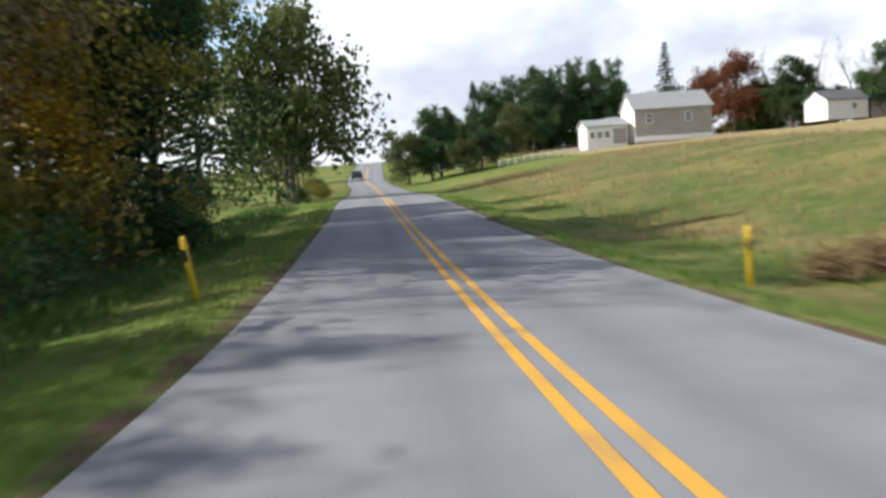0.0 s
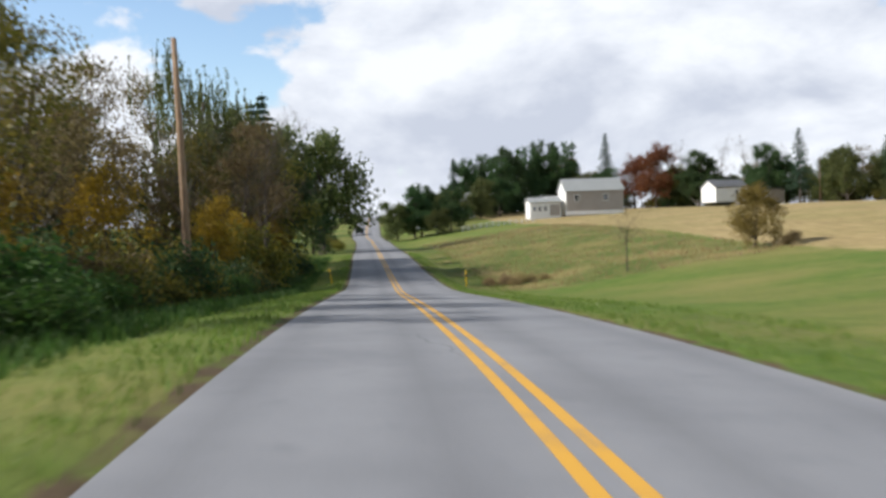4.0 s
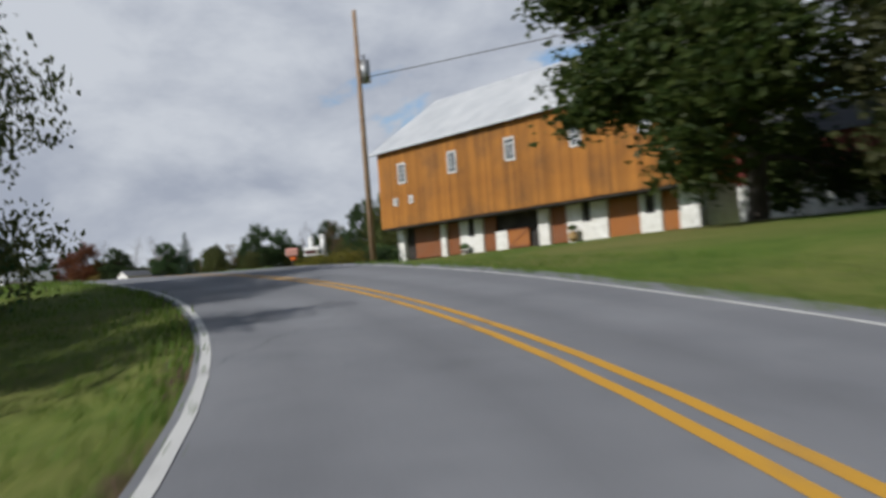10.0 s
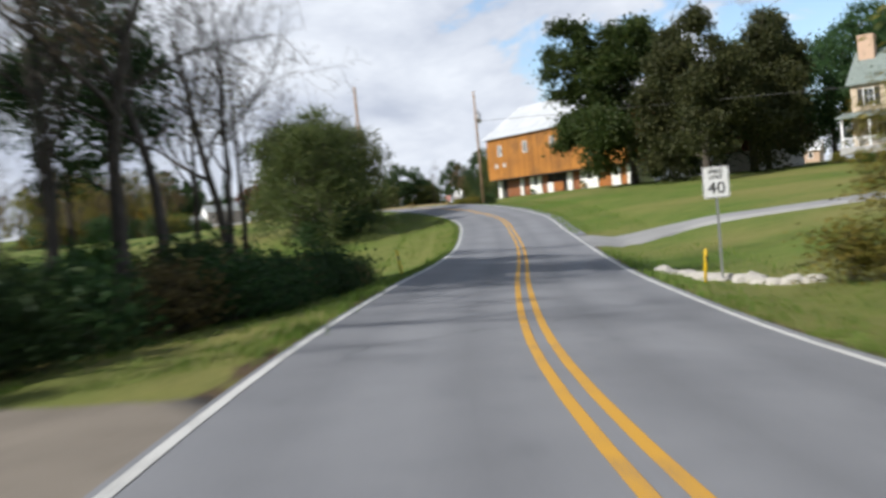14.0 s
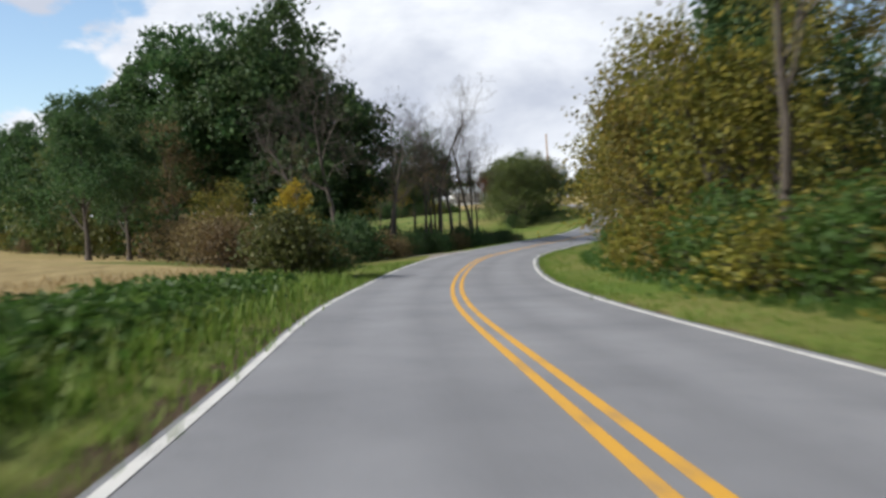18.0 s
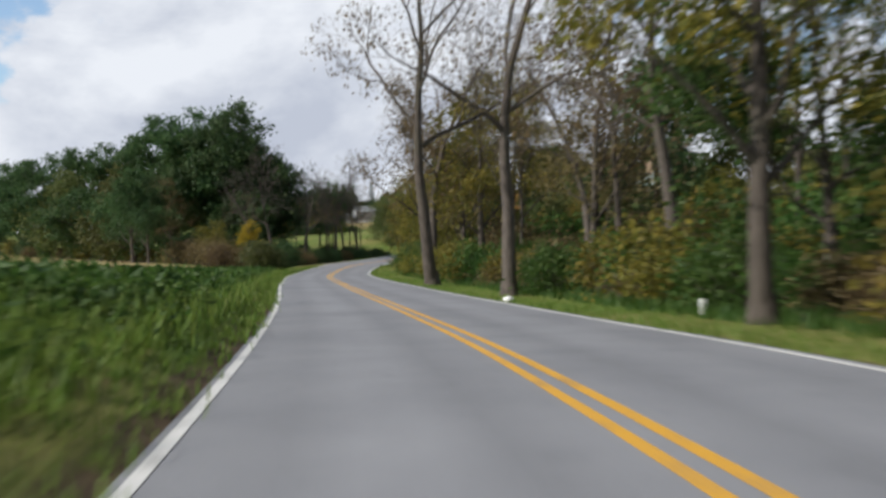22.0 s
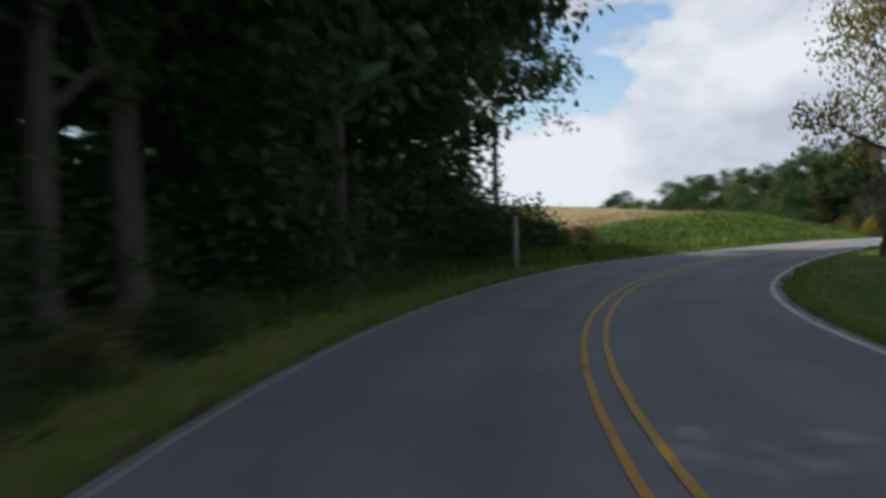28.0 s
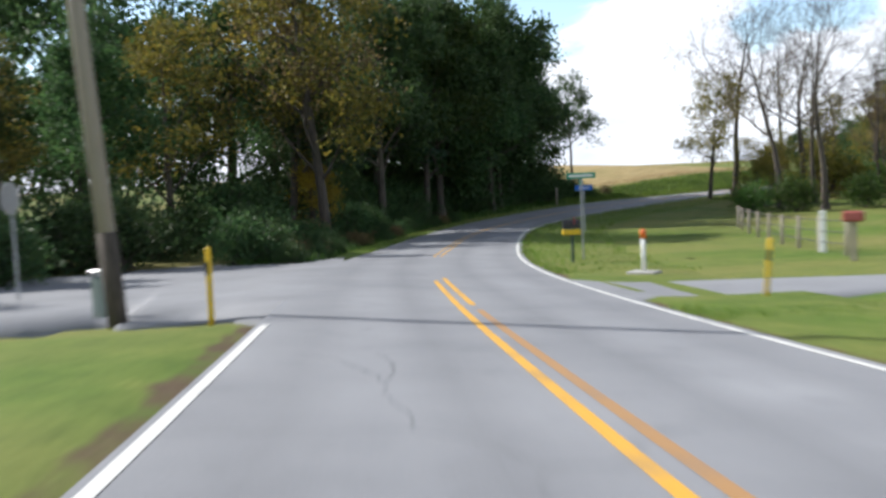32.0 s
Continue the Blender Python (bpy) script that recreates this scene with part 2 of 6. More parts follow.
OAK_LEAF = mat_leaf("oak_leaf", (0.02, 0.043, 0.016), (0.046, 0.09, 0.029), (0.098, 0.152, 0.052))
MAPLE_LEAF = mat_leaf("maple_leaf", (0.02, 0.043, 0.009), (0.046, 0.08, 0.017), (0.092, 0.122, 0.03))
LAWN_LEAF = mat_leaf("lawn_leaf", (0.024, 0.034, 0.011), (0.058, 0.068, 0.022), (0.11, 0.112, 0.04))
AUTUMN_LEAF = mat_leaf("autumn_leaf", (0.0625, 0.0688, 0.015), (0.15, 0.1438, 0.025), (0.325, 0.25, 0.0438))
OLIVE_LEAF = mat_leaf("olive_leaf", (0.035, 0.05, 0.014), (0.085, 0.105, 0.03), (0.16, 0.165, 0.055))
GOLD_LEAF = mat_leaf("gold_leaf", (0.12, 0.09, 0.015), (0.3, 0.2, 0.02), (0.5, 0.33, 0.03))
RUST_LEAF = mat_leaf("rust_leaf", (0.08, 0.03, 0.012), (0.17, 0.065, 0.025), (0.26, 0.12, 0.045))
AMBER_LEAF = mat_leaf("amber_leaf", (0.07, 0.05, 0.015), (0.16, 0.11, 0.03), (0.28, 0.19, 0.05))
BROWN_LEAF = mat_leaf("brown_leaf", (0.0653, 0.0464, 0.0232), (0.145, 0.1087, 0.0464), (0.2465, 0.1885, 0.087))
NEEDLE = mat_leaf("needle", (0.0112, 0.0308, 0.0168), (0.0252, 0.0588, 0.0308), (0.049, 0.098, 0.049), 0.15)
WEED_LEAF = mat_leaf("weed_leaf", (0.025, 0.06, 0.012), (0.05, 0.11, 0.02), (0.11, 0.18, 0.04))
GRASS = mat_leaf("grass_blade", (0.07, 0.125, 0.018), (0.125, 0.19, 0.03), (0.22, 0.25, 0.06))
STRAW = mat_leaf("dry_stalk", (0.2, 0.14, 0.06), (0.33, 0.25, 0.12), (0.45, 0.36, 0.19))


# ---- line of the road: centre, from behind the last place to the far crest ----
TRAVELLED = [
    (1.13, 0.07, -1.49),
    (2.07, -12.62, -0.88),
    (2.99, -25.29, -0.31),
    (3.94, -37.99, 0.09),
    (4.84, -50.67, 0.17),
    (5.68, -63.37, 0.27),
    (6.58, -76.10, 0.21),
    (6.83, -88.90, -0.13),
    (5.71, -101.77, -0.82),
    (2.62, -114.36, -1.73),
    (-2.54, -126.15, -2.57),
    (-8.11, -137.68, -3.09),
    (-13.97, -148.98, -3.26),
    (-19.88, -160.17, -3.22),
    (-25.47, -171.54, -3.15),
    (-30.02, -183.34, -2.95),
    (-33.46, -195.51, -2.78),
    (-36.25, -207.88, -2.60),
    (-38.38, -220.39, -2.24),
    (-39.79, -233.02, -1.87),
    (-41.17, -245.65, -1.43),
    (-42.36, -258.31, -1.05),
    (-43.68, -271.00, -0.59),
    (-45.26, -283.69, -0.08),
    (-47.31, -296.33, 0.29),
    (-50.04, -308.82, 0.43),
    (-52.88, -321.19, 0.30),
    (-55.96, -333.44, 0.12),
    (-56.79, -345.83, -0.05),
    (-55.18, -358.24, -0.14),
    (-51.32, -370.27, -0.10),
    (-45.72, -381.64, 0.09),
    (-39.36, -392.59, 0.52),
    (-31.93, -402.87, 1.03),
    (-24.21, -412.97, 1.67),
    (-16.42, -423.02, 2.39),
]
AHEAD = [(-24.0, 330.0, 3.61), (-20.7, 275.0, 5.34), (-13.8, 169.4, 0.46), (-10.5, 140.0, -0.82), (-6.9, 100.0, -1.41), (-4.2, 66.0, -1.42), (-1.6, 36.0, -1.91), (0.2, 14.0, -1.99)]
END = [(-7.8, -434.3, 2.96), (4.1, -448.9, 3.51), (30.0, -480.0, 3.97)]
BANK = [(0, -0.032), (-31, -0.027), (-63, -0.039), (-95, 0.048), (-127, -0.009), (-159, -0.059), (-190, -0.037), (-222, -0.026), (-254, -0.036), (-286, -0.022), (-318, 0.042), (-349, -0.040), (-381, 0.014), (-413, -0.049), (-445, -0.031)]


def spline(pts, step=2.0):
    """Points at even steps along a smooth line through pts."""
    pts = [np.array(p, float) for p in pts]
    pts = [2 * pts[0] - pts[1]] + pts + [2 * pts[-1] - pts[-2]]
    fine = []
    for p0, p1, p2, p3 in zip(pts, pts[1:], pts[2:], pts[3:]):
        for u in np.linspace(0, 1, 24, endpoint=False):
            fine.append(0.5 * (2 * p1 + (p2 - p0) * u + (2 * p0 - 5 * p1 + 4 * p2 - p3) * u * u + (3 * p1 - p0 - 3 * p2 + p3) * u ** 3))
    fine = np.array(fine + [pts[-2]])
    run = np.r_[0, np.cumsum(np.linalg.norm(np.diff(fine, axis=0), axis=1))]
    q = np.arange(0, run[-1], step)
    return np.stack([np.interp(q, run, fine[:, n]) for n in range(3)], 1)


LINE = spline((END[::-1] + TRAVELLED[::-1] + AHEAD[::-1]), 2.0)
LINE[1:-1] = 0.25 * LINE[:-2] + 0.5 * LINE[1:-1] + 0.25 * LINE[2:]
TANG = np.gradient(LINE, axis=0)
TANG[:, 2] = 0
TANG /= np.linalg.norm(TANG, axis=1)[:, None]
RIGHT = np.stack([TANG[:, 1], -TANG[:, 0], 0 * TANG[:, 0]], 1)
RUN = np.r_[0, np.cumsum(np.linalg.norm(np.diff(LINE[:, :2], axis=0), axis=1))]
RUN -= RUN[np.argmin(np.abs(LINE[:, 1]))]  # 0 where the drive begins, growing towards the far crest
HALF = 3.27


def half(s):
    """Half the width of the asphalt: narrower where the drive begins."""
    return np.interp(s, [-50, -42], [HALF, 2.96])


def cross_fall(s):
    """Cross fall of the carriageway."""
    return float(np.interp(s, [b[0] for b in BANK[::-1]], [b[1] for b in BANK[::-1]])) * (0.0 if s > 40 else 1.0)


def on_road(s, d, up=0.0):
    """The place at run s, d metres to the right of the centre."""
    p = np.array([np.interp(s, RUN, LINE[:, n]) for n in range(3)])
    r = np.array([np.interp(s, RUN, RIGHT[:, n]) for n in range(3)])
    return p + d * r + (0, 0, up + d * cross_fall(s))


# heights of the land beside the road above it: run, then at 5, 10, 25, 70 m out
RISE_RIGHT = [(-560, 0, .2, .5, 1.5), (-430, -.1, -.1, .2, 1), (-390, -.1, -.1, .1, 1), (-340, -.1, -.2, -.7, -1.5), (-280, -.15, -.3, -1, -2), (-220, -.1, 0, .1, .5),
              (-165, -.3, -.1, .8, 2.2), (-140, -.3, .5, 1.6, 3), (-105, -.1, .4, 1.1, 3.2), (-80, -.35, -.65, .62, 2.8), (-60, -.3, -.45, .45, 3), (-15, -.2, -.3, .4, 2.5),
              (18, -.5, -.6, .8, 4.5), (70, -.2, .5, 2.2, 5), (140, 0, .7, 2.2, 4.2), (235, 0, .3, 1, 1.5), (300, 0, 0, 0, 0)]
RISE_LEFT = [(-560, 0, 0, 0, 0), (-430, -.1, -.1, -.1, 0), (-395, -.1, -.1, -.2, -.4), (-345, 0, .3, 1.2, 3.6), (-320, .4, 1.7, 3.2, 5.6), (-300, .4, 1.8, 3.4, 6.2), (-285, .35, 1.1, 2.7, 5.7), (-265, .2, .8, 2.5, 5.3),
             (-245, .1, .5, 2.3, 4.9), (-215, 0, .3, 1.8, 4.2), (-190, -.1, -.2, .7, 2.2), (-168, -.3, -.6, -.6, -.4), (-143, -.85, -1.3, -1.5, -1.5), (-122, -.4, -.8, -1.1, -1.3), (-90, -.2, -.6, -1, -1.5), (-45, -.1, -.4, -.8, -1.2),
             (-8, -.1, -.3, -.4, -.6), (25, -.3, -.5, -.6, -.6), (120, 0, 0, 0, 0), (300, 0, 0, 0, 0)]
OUT = (HALF, 5.0, 10.0, 25.0, 70.0)


def beside(s, d):
    """Height above the road at run s, d metres to the right."""
    h = np.zeros_like(d)
    for table, side in ((RISE_RIGHT, 1), (RISE_LEFT, -1)):
        t = np.array(table)
        v = [np.zeros_like(s)] + [np.interp(s, t[:, 0], t[:, n]) for n in range(1, 5)]
        x = np.clip(d * side, HALF, 70)
        out = np.zeros_like(d)
        for n in range(4):
            f = np.clip((x - OUT[n]) / (OUT[n + 1] - OUT[n]), 0, 1)
            out = out + (v[n + 1] - v[n]) * f
        h = np.where(d * side > 0, out, h)
    ln = np.interp(s, [b[0] for b in BANK[::-1]], [b[1] for b in BANK[::-1]]) * (s < 40)
    return h + np.clip(d, -4.0, 4.0) * ln


def land(x, y):
    """Height of the land, run and distance from the road at x, y (arrays)."""
    x, y = np.atleast_1d(np.asarray(x, float)), np.atleast_1d(np.asarray(y, float))
    h, run, off = np.zeros(len(x)), np.zeros(len(x)), np.zeros(len(x))
    some = slice(None, None, 3)
    lx, ly, lz, rx, ry, ls = LINE[some, 0], LINE[some, 1], LINE[some, 2], RIGHT[some, 0], RIGHT[some, 1], RUN[some]
    for a in range(0, len(x), 4000):
        b = slice(a, a + 4000)
        dx, dy = x[b, None] - lx, y[b, None] - ly
        d2 = dx * dx + dy * dy
        near = np.argmin(d2, 1)
        # the true foot point on the line
        ax, ay = -RIGHT[some][near, 1], RIGHT[some][near, 0]
        rows = np.arange(len(near))
        along = dx[rows, near] * ax + dy[rows, near] * ay
        s = ls[near] + along
        d = np.sign(dx[rows, near] * rx[near] + dy[rows, near] * ry[near]) * np.sqrt(np.maximum(d2.min(1) - along ** 2, 0))
        w = 1 / (d2 + 4) ** 2.2
        dd = np.sign(dx * rx + dy * ry) * np.sqrt(d2)
        side = beside(np.broadcast_to(ls, dd.shape).ravel(), dd.ravel()).reshape(dd.shape)
        far = (w * (lz + side)).sum(1) / w.sum(1)
        close = np.interp(s, RUN, LINE[:, 2]) + beside(s, d)
        f = np.clip((np.abs(d) - 6) / 14, 0, 1)
        h[b], run[b], off[b] = close * (1 - f) + far * f, s, d
    return h, run, off


def land_z(x, y):
    return float(land([x], [y])[0][0])


def swath(name, s0, s1, d0, d1, up, mat, step=2.0, cols=2, skirt=0.0, crown=0.0, kind="structure", label="", parent=None, fit=False):
    """A strip along the road between two offsets."""
    ss = np.arange(s0, s1 + 0.01, step)
    ds = list(np.linspace(d0, d1, cols))
    verts, faces, tr = [], [], []
    offs = ([(ds[0], -skirt)] if skirt else []) + [(d, -crown * abs(d)) for d in ds] + ([(ds[-1], -skirt)] if skirt else [])
    for s in ss:
        for d, z in offs:
            d = d * float(half(s)) / HALF if fit else d
            verts.append(on_road(s, d, up + z))
            tr.append(max(0.0, 1 - min(abs(abs(d) - 0.85), abs(abs(d) - 2.5)) / 0.5))
    c = len(offs)
    for i in range(len(ss) - 1):
        for j in range(c - 1):
            faces.append((i * c + j, i * c + j + 1, (i + 1) * c + j + 1, (i + 1) * c + j))
    me = bpy.data.meshes.new(name)
    me.from_pydata([tuple(v) for v in verts], [], faces)
    at = me.attributes.new("track", "FLOAT", "POINT")
    at.data.foreach_set("value", np.array(tr, np.float32))
    me.materials.append(mat)
    ob = new(name, me)
    if parent:
        ob.parent = parent
        if label:
            tagged(ob, label)
    else:
        tagged(ob, label, kind=kind)
    return ob


def smooth(x, a, b):
    f = np.clip((x - a) / (b - a), 0, 1)
    return f * f * (3 - 2 * f)


def cover(s, d, x, y):
    """What grows where: wild, stubble, dirt from 0 to 1."""
    left, right = -d, d
    wild, stub, dirt = np.zeros_like(d), np.zeros_like(d), np.zeros_like(d)
    inside = lambda v, a, b, soft=6.0: smooth(v, a - soft, a + soft) * (1 - smooth(v, b - soft, b + soft))
    stub = np.maximum(stub, inside(s, -40, 340, 12) * smooth(right, 24, 30))
    wild = np.maximum(wild, inside(s, 16, 95, 5) * inside(right, 5, 26, 3))
    wild = np.maximum(wild, inside(s, -50, 42) * smooth(left, 7, 9))
    wild = np.maximum(wild, inside(s, -345, -200) * smooth(right, 7, 8.5))
    stub = np.maximum(stub, inside(s, -345, -200) * smooth(left, 9.5, 12))
    row = -((x + 36) * 70 + (y + 150) * 45) / 83
    stub = np.maximum(stub, smooth(row, 2, 8) * smooth(left, 19, 25) * inside(s, -215, -60))
    wild = np.maximum(wild, inside(s, -300, -215, 8) * inside(left, 4, 9.5, 0.8))
    wild = np.maximum(wild, inside(s, -200, -160) * smooth(left, 7, 9) * (1 - stub))
    wild = np.maximum(wild, inside(s, -408, -340) * smooth(left, 5, 6.5))
    dirt = np.maximum(dirt, inside(np.abs(d) - half(s), -0.35, 0.42, 0.2) * (0.55 + 0.2 * inside(s, -345, -205) * (left > 0)))
    stub = np.maximum(stub, smooth(np.hypot(x, y + 80), 430, 600) * 0.6)
    return wild, stub, dirt


def paved_dip(s, d):
    """The land lies a little lower under the mouth of the side road."""
    west = smooth(s, -423, -421.5) * (1 - smooth(s, -401, -397)) * smooth(-d, 1.5, 2.5) * (1 - smooth(-d, 16, 20))
    return 0.2 * west


def make_ground():
    far = [145, 170, 210, 250, 320, 450, 700, 1200, 2200, 4200]
    xs = [-v for v in far[::-1]] + list(np.arange(-130, 131, 2.2)) + far
    ys = [-5000, -2500, -1400, -950, -760, -640, -560, -515] + list(np.arange(-495, 300, 2.2)) + [315, 345, 400, 520, 650, 900, 1400, 2400, 4500]
    gx, gy = np.meshgrid(xs, ys)
    x, y = gx.ravel(), gy.ravel()
    h, s, d = land(x, y)
    r = np.hypot(x, y + 100)
    h = h * (1 - smooth(r, 350, 900)) + 2.0 * smooth(r, 350, 900)
    h -= 0.22 * (1 - smooth(np.abs(d), 5.0, 7.2)) + paved_dip(s, d)
    nx, ny = len(xs), len(ys)
    verts = np.stack([x, y, h], 1)
    bump = np.array([noise.noise((px * 0.05, py * 0.05, 0)) for px, py in zip(x, y)])
    verts[:, 2] += 0.25 * bump * smooth(np.abs(d), 8, 25)
    faces = [(j * nx + i, j * nx + i + 1, (j + 1) * nx + i + 1, (j + 1) * nx + i) for j in range(ny - 1) for i in range(nx - 1)]
    me = bpy.data.meshes.new("ground")
    me.from_pydata(verts.tolist(), [], faces)
    for name, v in zip(("wild", "stubble", "dirt"), cover(s, d, x, y)):
        me.attributes.new(name, "FLOAT", "POINT").data.foreach_set("value", v.astype(np.float32))
    me.polygons.foreach_set("use_smooth", np.ones(len(me.polygons), bool))
    me.materials.append(LAND)
    return tagged(new("ground", me), "rolling farmland of mown grass, stubble and weeds", kind="structure")


def make_verge(side, name, label):
    """The mown grass next to the asphalt, finer than the land round it."""
    ss = np.arange(-480, 300, 2.0)
    ds = np.array([-0.12, 0.22, 0.6, 1.4, 2.4, 3.6, 5.0])
    verts = []
    for s in ss:
        for d in ds:
            verts.append(on_road(s, side * (float(half(s)) + d + (0.10 * noise.noise((s * 0.7, side * 3.0, 0)) if 0 < d < 0.4 else 0))))
    verts = np.array(verts)
    h, s, d = land(verts[:, 0], verts[:, 1])
    ad = np.tile(ds, len(ss))
    verts[:, 2] = h + np.interp(ad, [-0.12, 0.22, 0.6, 3.6, 5.0], [-0.06, -0.03, 0.03, 0.03, -0.28]) - paved_dip(s, d)
    c = len(ds)
    faces = [(i * c + j, i * c + j + 1, (i + 1) * c + j + 1, (i + 1) * c + j) for i in range(len(ss) - 1) for j in range(c - 1)]
    if side < 0:
        faces = [f[::-1] for f in faces]
    me = bpy.data.meshes.new(name)
    me.from_pydata(verts.tolist(), [], faces)
    for key, v in zip(("wild", "stubble", "dirt"), cover(s, d, verts[:, 0], verts[:, 1])):
        me.attributes.new(key, "FLOAT", "POINT").data.foreach_set("value", v.astype(np.float32))
    me.polygons.foreach_set("use_smooth", np.ones(len(me.polygons), bool))
    me.materials.append(LAND)
    return tagged(new(name, me), label, kind="structure")


ground = make_ground()
make_verge(1, "verge_east", "mown grass verge beside the asphalt road")
make_verge(-1, "verge_west", "mown grass verge beside the asphalt road")
road = swath("road", -478, 300, -HALF, HALF, 0.0, ASPHALT, 2.0, 15, 0.2, 0.0, fit=True, label="worn grey two-lane asphalt road with painted lines")
for gap in (-0.135, 0.135):
    swath("yellow_line", -476, -421 if gap > 0 else -413, gap - 0.06, gap + 0.06, 0.006, WORN_YELLOW if gap > 0 else YELLOW, label="worn brown-yellow centre line" if gap > 0 else "yellow centre line", parent=road)
    if gap > 0:
        swath("yellow_line", -421, -413, gap - 0.06, gap + 0.06, 0.006, YELLOW, label="yellow centre line", parent=road)
    swath("yellow_line", -345, 298, gap - 0.06, gap + 0.06, 0.006, YELLOW, label="yellow centre line", parent=road)
    swath("yellow_line", -401, -345, gap - 0.036, gap + 0.036, 0.006, YELLOW, label="worn narrow yellow centre line", parent=road)
swath("edge_line", -476, -422.5, -3.20, -3.09, 0.006, WHITE, label="white edge line", parent=road)
swath("edge_line", -402, -350, -3.17, -3.11, 0.006, WORN_WHITE, label="thin worn white edge line", parent=road)
swath("edge_line", -350, -48, -3.20, -3.09, 0.006, WHITE, label="white edge line", parent=road)
swath("edge_line", -476, -48, 3.02, 3.13, 0.006, WHITE, label="white edge line", parent=road)


# ---- building blocks ----
def mesh_of(name, verts, faces, mat, smooth_faces=False):
    me = bpy.data.meshes.new(name)
    me.from_pydata([tuple(map(float, v)) for v in verts], [], faces)
    for m in mat if isinstance(mat, (list, tuple)) else (mat,):
        me.materials.append(m)
    if smooth_faces:
        me.polygons.foreach_set("use_smooth", np.ones(len(me.polygons), bool))
    return me


def thing(name, label, category, group="", at=None):
    ob = new(name)
    ob.empty_display_size = 0.3
    if at is not None:
        ob.matrix_basis = at
    return tagged(ob, label, category, group)


def part(name, bm, material, parent, label=""):
    """Links a bmesh or a mesh as one mesh object under a thing or a part."""
    if isinstance(bm, bmesh.types.BMesh):
        me = bpy.data.meshes.new(name)
        bmesh.ops.recalc_face_normals(bm, faces=bm.faces[:])
        bm.to_mesh(me)
        bm.free()
        me.materials.append(material)
    else:
        me = bm
    ob = new(name, me)
    ob.parent = parent
    if label:
        ob["label"] = label
    return ob


def add_box(bm, lo, hi, bevel=0.0):
    lo, hi = Vector(lo), Vector(hi)
    r = bmesh.ops.create_cube(bm, size=1.0)
    bmesh.ops.scale(bm, vec=hi - lo, verts=r["verts"])
    bmesh.ops.translate(bm, vec=(lo + hi) / 2, verts=r["verts"])
    if bevel:
        es = list({e for v in r["verts"] for e in v.link_edges})
        bmesh.ops.bevel(bm, geom=es, offset=bevel, segments=1, affect="EDGES")
    return bm


def box(lo, hi, bevel=0.0):
    return add_box(bmesh.new(), lo, hi, bevel)


def add_tube(bm, pts, radii, sides=8, caps=True):
    """A round bar through the points."""
    pts = [Vector(p) for p in pts]
    rings = []
    for n, p in enumerate(pts):
        d = (pts[min(n + 1, len(pts) - 1)] - pts[max(n - 1, 0)]).normalized()
        a = d.orthogonal().normalized()
        b = d.cross(a)
        r = radii[n] if isinstance(radii, (list, tuple)) else radii
        rings.append([bm.verts.new(p + (a * math.cos(t) + b * math.sin(t)) * r) for t in (2 * math.pi * k / sides for k in range(sides))])
    for q, w in zip(rings, rings[1:]):
        # match the nearest start so that the skin does not twist
        off = min(range(sides), key=lambda k: (w[k].co - q[0].co).length)
        for k in range(sides):
            bm.faces.new((q[k], q[(k + 1) % sides], w[(k + 1 + off) % sides], w[(k + off) % sides]))
    if caps:
        bm.faces.new(rings[0][::-1]), bm.faces.new(rings[-1])
    for f in bm.faces:
        f.smooth = True
    return bm


def tube(pts, radii, sides=8):
    return add_tube(bmesh.new(), pts, radii, sides)


